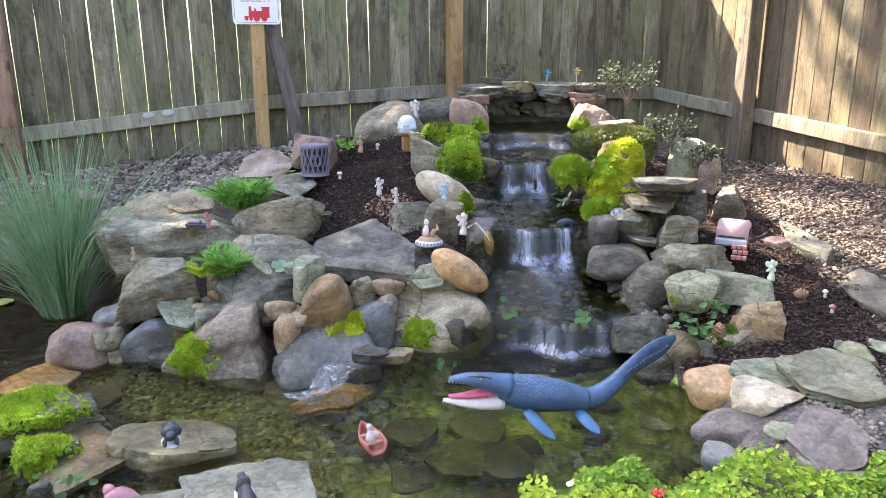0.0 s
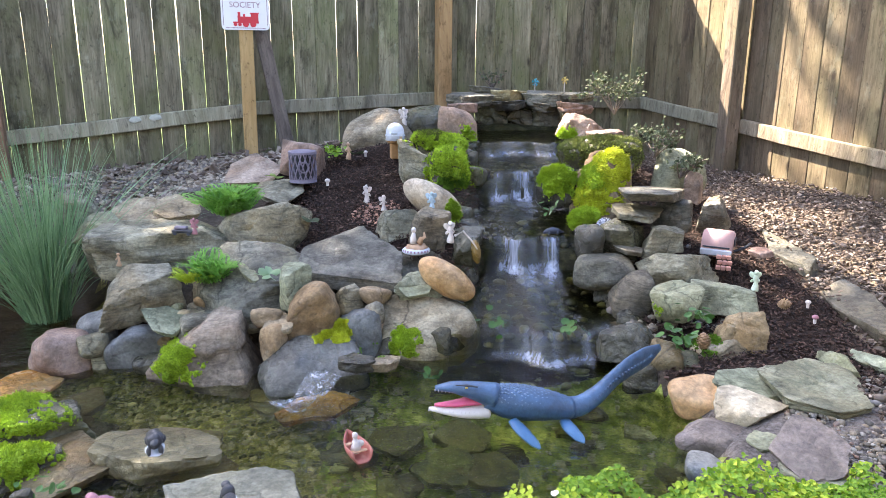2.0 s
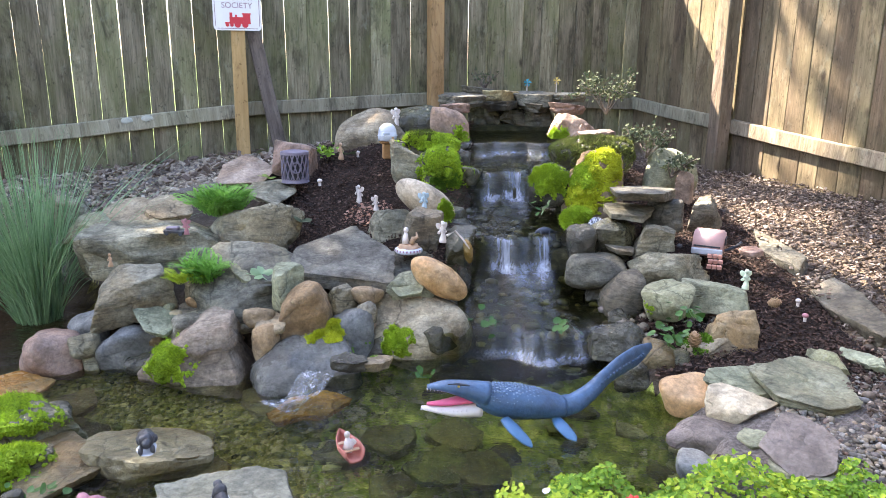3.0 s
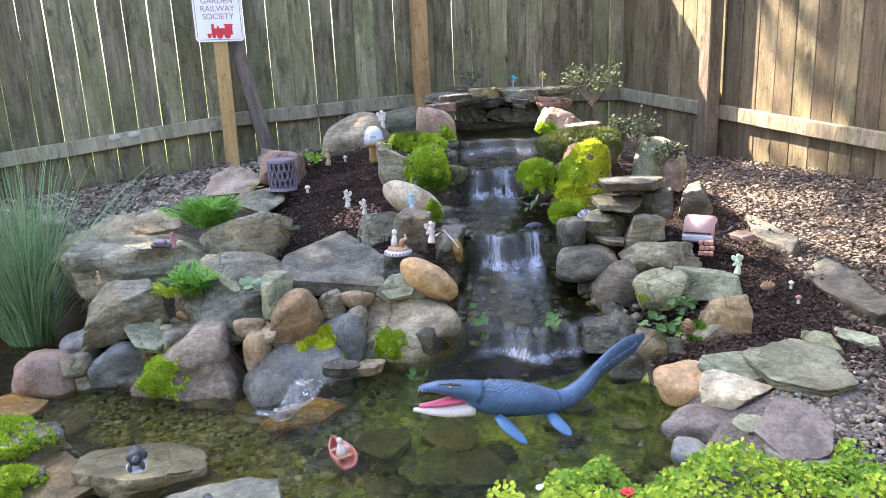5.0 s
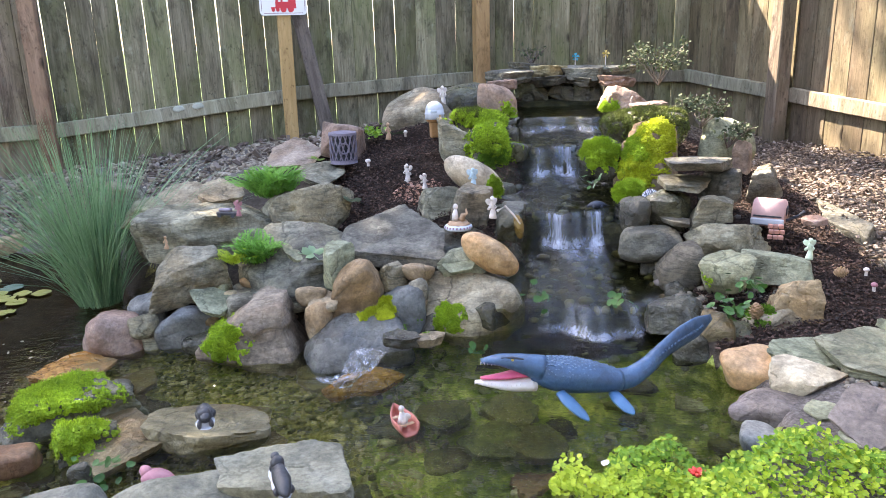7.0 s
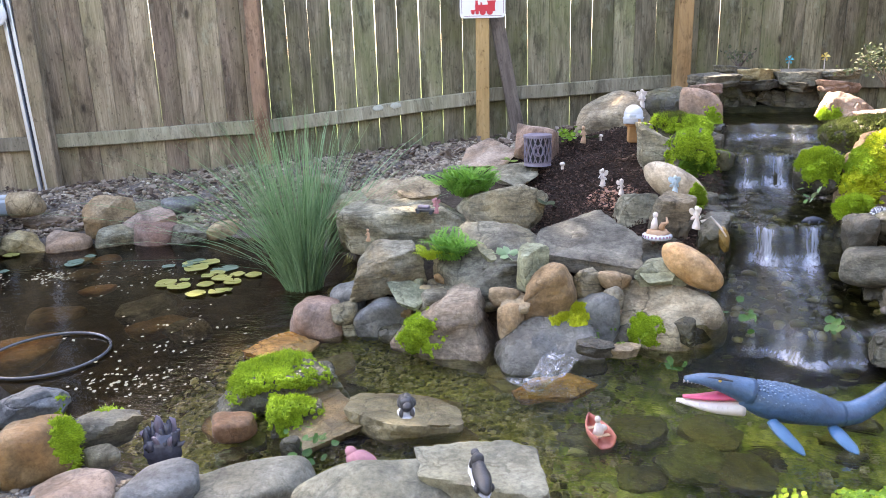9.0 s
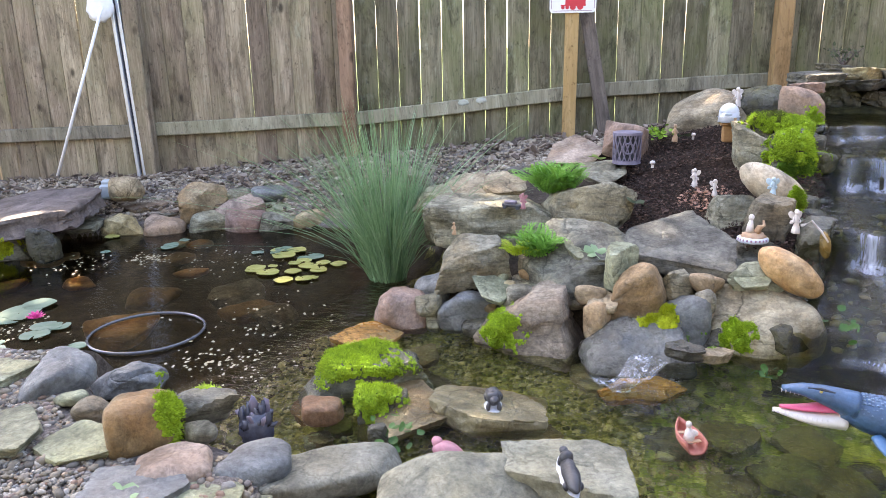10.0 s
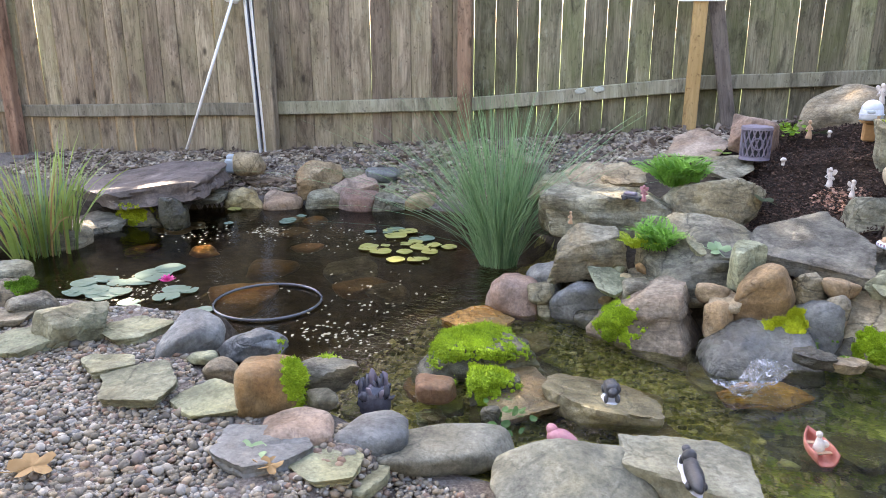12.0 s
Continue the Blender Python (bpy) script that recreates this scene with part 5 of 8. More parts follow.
for k in range(46):
    sx, sy = rnd_bed.uniform(-1.55, 0.72), rnd_bed.uniform(1.45, 2.3)
    wide, mat = rnd_bed.uniform(0.07, 0.18), (ALGAE, OLIVE, ALGAE, WETROCK, GREEN, RUST)[k % 6]
    tall, turned = rnd_bed.uniform(0.035, 0.06), rnd_bed.uniform(0, 180)
    if float(water_field(sx, sy)) > 0.05 and float(ground(sx, sy)) < float(water_level(sx, sy)) - 0.05:
        stone("flat_stone", ("slab", "round")[k % 3 == 0], mat, sx, sy, float(ground(sx, sy)) + 0.3 * tall, wide, 0.85 * wide, tall, turned, 330 + k, "algae-tinted flat stone lying under clear water", "stream")
rnd_lining = random.Random(19)
for k in range(38):
    sy, sw = 2.40 + 0.098 * (k // 2), (-1, 1)[k % 2]
    wide = rnd_lining.uniform(0.09, 0.15)
    stone(("boulder", "rounded_stone")[k % 3 > 0], ("block", "round")[k % 3 > 0], WETROCK, float(chute_x(sy) + sw * (chute_half(sy) + rnd_lining.uniform(0.015, 0.06))), sy + rnd_lining.uniform(-0.03, 0.03),
          float(fall_level(sy)) + rnd_lining.uniform(-0.035, 0.0), wide, 0.9 * wide, rnd_lining.uniform(0.08, 0.12), rnd_lining.uniform(-40, 40), 179 + k, "wet dark stone lining the stepped waterfall", "mound")
stone("rounded_stone", "egg", GOLD, 0.148, 2.765, 0.275, 0.10, 0.05, 0.035, 20, 219, "rusty orange wet stone standing beside the waterfall", "mound", ry=80)
stone("flat_stone", "slab", SLATE, 1.45, 2.95, 0.2, 0.5, 0.14, 0.11, 91, 216, "long low dark edging stone between mulch and path", "bank", rx=-14)
stone("flat_stone", "slab", SLATE, 1.485, 2.42, 0.13, 0.52, 0.14, 0.11, 88, 217, "long low dark edging stone between mulch and path", "bank", rx=-14)
stone("flat_stone", "slab", SLATE, 1.5, 1.95, 0.1, 0.36, 0.14, 0.11, 80, 218, "long low dark edging stone between mulch and path", "bank", rx=-14)


# ---- moss ----
STONES = BVHTree.FromPolygons(STONE_VERTS, STONE_FACES)


def moss(mat, x, y, z, w, d, h, turn, seed, label):
    """A carpet of short shoots on whatever stone lies within an uneven patch."""
    rs = np.random.RandomState(seed + 500)
    verts, tris = [], []
    o = Vector((seed * 2.3, 1.0, seed * 0.7))
    half = np.array([w * 0.56, max(d, 0.06) * 0.8, h * 0.56])
    m = pose(x, y, z, 0, 0, turn)
    back = m.inverted()
    inner = back.to_3x3()
    count = int(min(8000, 2200 + w * h * 420000))
    dirs = rs.normal(size=(count, 3))
    dirs[:, 1] = -np.abs(dirs[:, 1]) + 0.25
    dirs[:, 2] += 0.35
    dirs /= np.linalg.norm(dirs, axis=1)[:, None]
    deep = rs.uniform(0, 0.9, count)
    for n, q in zip(dirs, deep):
        # aim at a place inside the patch from outside and above it
        aim = n * half * q
        start = m @ Vector(aim + n * half * 1.5 + np.array([0, -0.02, 0.03]))
        way = (m @ Vector(aim * 0.6 + np.array([0, half[1], -0.02]))) - start
        hit, normal, _, dist = STONES.ray_cast(start, way.normalized(), way.length * 1.5)
        if hit is None:
            continue
        p, out = np.array(back @ hit), np.array(inner @ normal)
        far = np.linalg.norm(p / half)
        lump = noise.fractal(Vector(p) * 17 + o, 0.7, 2.1, 4)
        if far > 0.95 + 0.55 * lump or rs.uniform() < 0.55 * (far - 0.65):
            continue
        out = out / np.linalg.norm(out)
        clump = noise.fractal(Vector(p) * 30 + o, 0.7, 2.0, 3)
        if clump < -0.34 - 0.4 * max(0.0, 0.8 - far):
            continue
        thick = 0.007 * max(0.0, 1.1 - far) + 0.02 * max(0.0, clump) * min(1.0, max(0.0, 1.3 - far))
        p = p + out * max(0.0, thick)
        # a small domed tuft with short shoots on it
        side = np.cross(out, rs.normal(size=3))
        side /= np.linalg.norm(side) + 1e-9
        other = np.cross(out, side)
        r = rs.uniform(0.0045, 0.0085)
        i = len(verts)
        verts.append(tuple(p + out * r * 0.55))
        for k in range(5):
            verts.append(tuple(p + (side * math.cos(1.2566 * k) + other * math.sin(1.2566 * k)) * r * rs.uniform(0.8, 1.2) - out * r * 0.5))
        tris += [(i, i + 1 + k, i + 1 + (k + 1) % 5) for k in range(5)]
        for _ in range(2):
            c = p + rs.normal(size=3) * 0.004
            g = out + rs.uniform(-0.6, 0.6, 3)
            g /= np.linalg.norm(g)
            t, q = rs.uniform(0.001, 0.0018), rs.uniform(0.003, 0.0065)
            i = len(verts)
            verts += [tuple(c - side * t), tuple(c + side * t), tuple(c + g * q + out * 0.002)]
            tris.append((i, i + 1, i + 2))
    me = bpy.data.meshes.new("moss_cushion")
    me.from_pydata(verts, [], tris)
    me.materials.append(mat)
    ob = new("moss_cushion", me)
    ob.matrix_basis = m
    return tagged(ob, label, "moss", "moss cushions", "stuff")


moss(MOSS_YELLOW, -0.364, 2.270, 0.105, 0.115, 0.120, 0.067, 0, 1, "vivid yellow-green moss cushion growing on a stone")
moss(MOSS_YELLOW, -0.323, 2.360, 0.104, 0.061, 0.080, 0.102, 0, 2, "vivid yellow-green moss cushion growing on a stone")
moss(MOSS, -0.110, 2.380, 0.060, 0.105, 0.120, 0.085, 0, 3, "bright green moss cushion growing on a stone")
moss(MOSS, -0.864, 2.300, 0.006, 0.152, 0.180, 0.118, 0, 4, "bright green moss cushion growing on a stone")
moss(MOSS_DARK, -0.213, 2.300, 0.055, 0.090, 0.080, 0.064, 0, 5, "deep green moss cushion growing on wet stone")
moss(MOSS_OLIVE, -0.028, 3.600, 0.636, 0.155, 0.140, 0.076, 0, 6, "dark olive moss cushion growing on a stone")
moss(MOSS, 0.057, 3.370, 0.498, 0.201, 0.240, 0.263, 0, 7, "deep green moss cushion growing on wet stone")
moss(MOSS, 0.011, 3.560, 0.603, 0.276, 0.180, 0.151, 0, 8, "bright green moss cushion growing on a stone")
moss(MOSS_DARK, 0.072, 3.320, 0.445, 0.128, 0.120, 0.115, 0, 9, "bright green moss cushion growing on a stone")
moss(MOSS, 0.133, 3.880, 0.602, 0.131, 0.059, 0.108, -2, 10, "bright green moss cushion growing on a stone")
moss(MOSS, 0.069, 3.040, 0.380, 0.077, 0.034, 0.097, -1, 11, "bright green moss cushion growing on a stone")
moss(MOSS, 0.482, 3.180, 0.505, 0.175, 0.09, 0.165, -9, 12, "bright green moss cushion growing on wet stone")
moss(MOSS, 0.557, 3.120, 0.469, 0.167, 0.074, 0.178, -10, 13, "bright green moss cushion growing on a stone")
moss(MOSS, 0.620, 3.140, 0.500, 0.184, 0.082, 0.168, -11, 14, "bright green moss cushion growing on a stone")
moss(MOSS_YELLOW, 0.747, 3.159, 0.535, 0.211, 0.094, 0.224, -13, 15, "vivid yellow-green moss cushion growing on a stone")
moss(MOSS_YELLOW, 0.688, 3.120, 0.433, 0.216, 0.096, 0.191, -12, 16, "vivid yellow-green moss cushion growing on a stone")
moss(MOSS, 0.647, 3.180, 0.550, 0.158, 0.071, 0.155, -11, 17, "bright green moss cushion growing on a stone")
moss(MOSS_OLIVE, 0.770, 3.500, 0.585, 0.426, 0.190, 0.163, -12, 18, "dark olive moss carpet growing over a stone")
moss(MOSS, 0.689, 3.920, 0.584, 0.133, 0.059, 0.122, -10, 19, "bright green moss cushion growing on a stone")
moss(MOSS, 0.594, 2.950, 0.371, 0.129, 0.057, 0.107, -11, 20, "bright green moss cushion growing on a stone")
moss(MOSS_DARK, 0.687, 2.399, 0.129, 0.134, 0.060, 0.127, -16, 21, "deep green moss cushion growing on wet stone")
moss(MOSS, 0.731, 2.379, 0.155, 0.107, 0.048, 0.098, -17, 22, "bright green moss cushion growing on a stone")
moss(MOSS_DARK, 0.891, 2.265, 0.059, 0.077, 0.034, 0.139, -21, 23, "deep green moss cushion growing on wet stone")
moss(MOSS, -1.205, 1.832, 0.030, 0.330, 0.155, 0.10, 34, 24, "bright green moss cushion growing on a stone")
moss(MOSS, 0.528, 3.060, 0.413, 0.186, 0.083, 0.187, -10, 25, "bright green moss cushion growing on a stone")
moss(MOSS, -1.060, 1.700, -0.005, 0.150, 0.10, 0.13, 26, 26, "bright green moss cushion growing on wet stone")
moss(MOSS_DARK, -0.950, 1.398, 0.129, 0.073, 0.032, 0.071, 27, 27, "deep green moss cushion growing on wet stone")
moss(MOSS, -1.767, 1.642, -0.039, 0.087, 0.039, 0.067, 43, 28, "bright green moss cushion growing on a stone")
moss(MOSS, -1.375, 1.40, 0.13, 0.16, 0.06, 0.03, 39, 29, "bright green moss cushion growing on a stone")
moss(MOSS_DARK, -2.678, 1.346, 0.129, 0.131, 0.059, 0.077, 61, 31, "deep green moss cushion growing on wet stone")
moss(MOSS, -0.783, 1.269, 0.116, 0.130, 0.058, 0.032, 24, 32, "bright green moss cushion growing on a stone")
moss(MOSS, -1.361, 1.220, 0.115, 0.053, 0.024, 0.154, 42, 33, "bright green moss cushion growing on a stone")
moss(MOSS_YELLOW, -3.675, 2.573, 0.023, 0.196, 0.087, 0.151, 53, 34, "vivid yellow-green moss cushion growing on a stone")

# ---- fence things: sign, stakes, poles ----
def at_fence(s, out, z):
    """A place by the back fence: metres along it from the pole, out from the boards, up."""
    p = BACK_START + BACK_DIR * s + Vector((BACK_DIR.y, -BACK_DIR.x, 0)) * out
    return Vector((p.x, p.y, z))


FENCE_TURN = math.degrees(math.atan2(BACK_DIR.y, BACK_DIR.x))
SIGN_WHITE = plain("white_enamel", (0.80, 0.79, 0.80), 0.35, 0, 0.05, 0.05, 20)
SIGN_RED = plain("red_print", (0.60, 0.03, 0.05), 0.45, 0, 0.1, 0.05)
INK = plain("purple_grey_print", (0.30, 0.17, 0.24), 0.5, 0, 0.1, 0.05)


def word(text, size, at, parent, mat):
    c = bpy.data.curves.new("lettering", "FONT")
    c.body, c.size, c.align_x, c.extrude = text, size, "CENTER", 0.0006
    c.materials.append(mat)
    ob = new("lettering", c)
    ob.parent = parent
    ob.matrix_basis = pose(*at, 90, 0, 0)
    return ob


def garden_sign():
    sg = empty("garden_sign", Matrix.Translation(at_fence(2.835, 0.17, 0.32)) @ pose(0, 0, 0, 0, 0, FENCE_TURN),
               "white enamel garden railway sign on a fresh pine stake", "sign")
    st = part("stake", box_bm((0.084, 0.036, 1.05), (0, 0, 0.50), 0.004), POST_NEW, sg)
    st.matrix_basis = pose(0, 0.02, 0, 0, 0.5, 0)
    w, h, z0 = 0.288, 0.42, 0.835
    bm = bmesh.new()
    ring = []
    r = 0.022
    for cx, cz, a0 in ((w / 2 - r, h - r, 0), (-w / 2 + r, h - r, 90), (-w / 2 + r, r, 180), (w / 2 - r, r, 270)):
        ring += [(cx + r * math.cos(radians(a0 + a)), cz + r * math.sin(radians(a0 + a))) for a in (0, 30, 60, 90)]
    face = bm.faces.new([bm.verts.new((x, 0, z)) for x, z in ring])
    e = bmesh.ops.extrude_face_region(bm, geom=[face])
    bmesh.ops.translate(bm, vec=(0, 0.003, 0), verts=[v for v in e["geom"] if isinstance(v, bmesh.types.BMVert)])
    bmesh.ops.recalc_face_normals(bm, faces=bm.faces)
    plate = part("sign_plate", bm, SIGN_WHITE, sg, "white enamelled plate with printed words")
    plate.matrix_basis = pose(0.007, -0.012, z0, 1, 0, 0)
    # printed border
    bm = bmesh.new()
    for x, z, sx, sz in ((0, 0.012, w - 0.05, 0.003), (0, h - 0.012, w - 0.05, 0.003), (-w / 2 + 0.012, h / 2, 0.003, h - 0.05), (w / 2 - 0.012, h / 2, 0.003, h - 0.05)):
        box_bm((sx, 0.001, sz), (x, -0.0012, z), 0, bm)
    part("border", bm, INK, plate)
    # a small steam engine in red
    bm = bmesh.new()
    box_bm((0.105, 0.001, 0.034), (0.005, -0.0016, 0.062), 0, bm)
    box_bm((0.045, 0.001, 0.05), (0.055, -0.0017, 0.072), 0, bm)
    box_bm((0.055, 0.001, 0.008), (0.055, -0.0018, 0.099), 0, bm)
    box_bm((0.016, 0.001, 0.03), (-0.038, -0.0017, 0.09), 0, bm)
    box_bm((0.012, 0.001, 0.016), (-0.008, -0.0017, 0.085), 0, bm)
    box_bm((0.155, 0.001, 0.009), (0.002, -0.0018, 0.044), 0, bm)
    for x, rr in ((-0.062, 0.011), (-0.035, 0.011), (0.0, 0.019), (0.045, 0.019)):
        bmesh.ops.create_cone(bm, cap_ends=True, segments=16, radius1=rr, radius2=rr, depth=0.001, matrix=pose(x, -0.0019, 0.028 + rr * 0.4, 90, 0, 0))
    part("engine_picture", bm, SIGN_RED, plate)
    for text, z in (("SOCIETY", 0.132), ("RAILWAY", 0.178), ("GARDEN", 0.224)):
        word(text, 0.047, (0, -0.0012, z), plate, INK)
    part("print_bar", box_bm((0.13, 0.001, 0.03), (0, -0.0012, 0.29)), SIGN_RED, plate)


garden_sign()
bm = box_bm((0.088, 0.032, 1.5), (0, 0, 0.75), 0.004)
ob = part("leaning_board", bm, POST_OLD, None, "weathered grey-brown board leaning against the fence")
a, b = at_fence(3.09, 0.17, 0.30), at_fence(2.945, 0.075, 1.14)
way = (b - a).normalized()
flat = Vector((BACK_DIR.y, -BACK_DIR.x, 0))
flat = (flat - way * flat.dot(way)).normalized()
across = flat.cross(way)
ob.matrix_basis = Matrix(((across.x, -flat.x, way.x, a.x), (across.y, -flat.y, way.y, a.y), (across.z, -flat.z, way.z, a.z), (0, 0, 0, 1)))
tagged(ob, "", "board")

METAL = plain("pale_metal", (0.55, 0.58, 0.64), 0.35, 0.6, 0.1, 0.1)
DARK = plain("dark_groove", (0.03, 0.035, 0.05), 0.6, 0, 0.2, 0.1)
WHITE_CLOTH = plain("white_plastic_sheet", (0.70, 0.70, 0.72), 0.5, 0, 0.12, 0.5, 25)
pl = empty("channel_pole", Matrix.Translation(at_fence(-0.06, 0.11, 0.12)) @ pose(0, 0, 0, 0, -2.2, FENCE_TURN), "pale metal channel pole standing against the fence post", "pole")
part("web", box_bm((0.022, 0.02, 1.5), (0, 0.012, 0.75)), DARK, pl, "dark groove between the pale flanges")
for x in (-0.021, 0.021):
    part("flange", box_bm((0.022, 0.04, 1.5), (x, 0, 0.75), 0.004), METAL, pl)
a, b = (-4.301, 3.500, 0.201), (-3.950, 3.720, 1.253)
ob = part("thin_stick", tube_bm([a, b], 0.0095, 8), SIGN_WHITE, None, "thin white stick leaning against the fence", True)
tagged(ob, "", "stick")
bm = ball_bm((0, 0, 0), (0.09, 0.025, 0.11), 3)
for v in bm.verts:
    v.co.x *= 0.95 - 2.2 * v.co.z
    v.co += v.co.normalized() * (0.03 * noise.noise(v.co * 24) + 0.012 * noise.noise(v.co * 70))
ob = part("plastic_bag", bm, WHITE_CLOTH, None, "crumpled white plastic bag hung from the pole", True)
ob.matrix_basis = Matrix.Translation((-4.049, 3.800, 1.267)) @ pose(0, 0, 0, 0, 0, FENCE_TURN)
tagged(ob, "", "bag")

# ---- miniature houses and ornaments ----
CERAMIC = plain("glazed_white", (0.50, 0.53, 0.60), 0.35, 0, 0.15, 0.2)
GREYBLUE = plain("blue_grey_concrete", (0.36, 0.41, 0.46), 0.7, 0, 0.15, 0.4)
ORANGE_WOOD = plain("orange_brown_wood", (0.36, 0.19, 0.075), 0.7, 0, 0.3, 0.4)
LAVENDER = plain("lavender_metal_lattice", (0.17, 0.15, 0.20), 0.55, 0.2, 0.25, 0.4)
PINKCLAY = plain("dusty_pink_resin", (0.50, 0.31, 0.29), 0.6, 0, 0.15, 0.4)
BRICK = plain("miniature_brick", (0.38, 0.19, 0.15), 0.8, 0, 0.3, 0.6)
FIG_WHITE = plain("painted_white_resin", (0.62, 0.56, 0.53), 0.5, 0, 0.25, 0.5, 90)
FIG_BLUE = plain("painted_pale_blue_resin", (0.40, 0.52, 0.60), 0.5, 0, 0.3, 0.5, 90)
FIG_PINK = plain("painted_pink_resin", (0.36, 0.16, 0.19), 0.5, 0, 0.3, 0.5, 90)
FIG_GREEN = plain("painted_pale_green_resin", (0.55, 0.65, 0.50), 0.5, 0, 0.25, 0.5, 90)
FIG_TAN = plain("painted_tan_resin", (0.42, 0.27, 0.17), 0.6, 0, 0.3, 0.5, 90)
BLACK_RESIN = plain("charcoal_resin", (0.035, 0.037, 0.045), 0.45, 0, 0.5, 0.6, 60)


def figurine(x, y, z, h, mat, turn, label, wings=0.7):
    """A small winged garden figure as one plain shape; z is its foot."""
    bm = bmesh.new()
    prof = [(0.0, 0.17), (0.06, 0.18), (0.25, 0.13), (0.45, 0.075), (0.55, 0.085), (0.68, 0.10), (0.76, 0.04), (0.80, 0.035)]
    tube_bm([(0.03 * h * math.sin(5 * q), 0, q * h) for q, _ in prof], [r * h for _, r in prof], 10, bm)
    ball_bm((0, 0, 0.88 * h), (0.10 * h, 0.10 * h, 0.12 * h), 2, bm)
    for s in (-1, 1):
        tube_bm([(s * 0.09 * h, 0, 0.66 * h), (s * 0.17 * h, -0.08 * h, 0.5 * h), (s * 0.06 * h, -0.17 * h, 0.5 * h)], 0.03 * h, 6, bm)
        if wings:
            ball_bm((s * 0.22 * h * wings, 0.09 * h, 0.74 * h), (0.17 * h * wings, 0.015 * h, 0.24 * h * wings), 2, bm, pose(0, 0, 0, 0, s * 32, s * 15))
            ball_bm((s * 0.17 * h * wings, 0.09 * h, 0.45 * h), (0.11 * h * wings, 0.015 * h, 0.15 * h * wings), 2, bm, pose(0, 0, 0, 0, -s * 40, s * 15))
    for v in bm.verts:
        v.co += Vector((noise.noise(v.co * 70), noise.noise(v.co * 70 + Vector((5, 0, 0))), 0)) * 0.035 * h
    ob = part("garden_figurine", bm, mat, None, label, True)
    ob.matrix_basis = pose(x, y, z, 0, 0, turn)
    return tagged(ob, "", "figurine", "fairy figurines")


figurine(-0.326, 3.320, 0.357, 0.085, FIG_WHITE, -30, "small off-white winged figurine standing in the mulch")
figurine(-0.236, 3.150, 0.356, 0.07, FIG_WHITE, 40, "small white crouching winged figurine by the pebble patch")
figurine(-0.026, 2.980, 0.397, 0.075, FIG_BLUE, 10, "pale blue winged figurine sitting against a cream stone", 0.8)
figurine(0.048, 2.740, 0.318, 0.085, FIG_WHITE, 20, "slim white winged figurine beside a curved branch", 0.7)
figurine(-0.928, 2.750, 0.343, 0.062, FIG_PINK, 0, "small pink winged figurine on a terrace stone")
figurine(1.127, 2.500, 0.211, 0.075, FIG_GREEN, -10, "pale green winged figurine standing in dark mulch")
figurine(-1.170, 2.620, 0.251, 0.05, FIG_TAN, 0, "tiny tan figurine on top of a bank stone", 0)
figurine(-0.186, 4.000, 0.645, 0.10, FIG_WHITE, 15, "white winged figurine beside the dome house")
figurine(-0.450, 3.700, 0.504, 0.085, FIG_TAN, 15, "small tan gnome figurine in the mulch", 0)
bm = tube_bm([(0, 0, 0), (0.03, -0.01, 0.02), (0.06, -0.02, -0.01), (0.085, -0.03, -0.045)], [0.006, 0.005, 0.004, 0.003], 6)
ob = part("curved_branch", bm, FIG_WHITE, None, "bleached curved twig lying on wet stone", True)
ob.matrix_basis = Matrix.Translation((0.065, 2.720, 0.350))
tagged(ob, "", "twig")


def figure_on_base(x, y, z):
    g = empty("figurine_group", pose(x, y, z, 0, 0, -5), "small figurine group on a round white base", "figurine")
    bm = bmesh.new()
    prof = [(0.0, 0.050), (0.005, 0.055), (0.013, 0.054), (0.017, 0.048)]
    tube_bm([(0, 0, q) for q, _ in prof], [r for _, r in prof], 20, bm)
    part("base", bm, CERAMIC, g, "round white base with small marks", True)
    bm = bmesh.new()
    for k in range(9):
        a = radians(-150 + 15 * k)
        box_bm((0.006, 0.002, 0.008), (0.0535 * math.cos(a), 0.0535 * math.sin(a), 0.012), 0, bm, pose(0, 0, 0, 0, 0, math.degrees(a) + 90))
    part("print_bar", bm, INK, g)
    bm = ball_bm((0, 0.006, 0.018), (0.043, 0.036, 0.016), 3)
    for v in bm.verts:
        v.co *= 1 + 0.25 * noise.noise(v.co * 90)
    part("ground_mound", bm, FIG_TAN, g, "brown moulded ground", True)
    bm = tube_bm([(-0.012, 0, 0.035), (-0.012, 0, 0.06), (-0.01, 0, 0.078)], [0.014, 0.011, 0.006], 8)
    ball_bm((-0.01, 0, 0.088), (0.010, 0.010, 0.012), 2, bm)
    part("seated_figure", bm, FIG_WHITE, g, "plain seated figure in white", True)
    bm = tube_bm([(0.012, 0, 0.035), (0.02, 0, 0.055), (0.034, 0, 0.062), (0.03, 0, 0.08)], [0.012, 0.01, 0.006, 0.003], 8)
    part("figure", bm, FIG_TAN, g, "plain second figure in tan", True)


figure_on_base(-0.083, 2.790, 0.266)


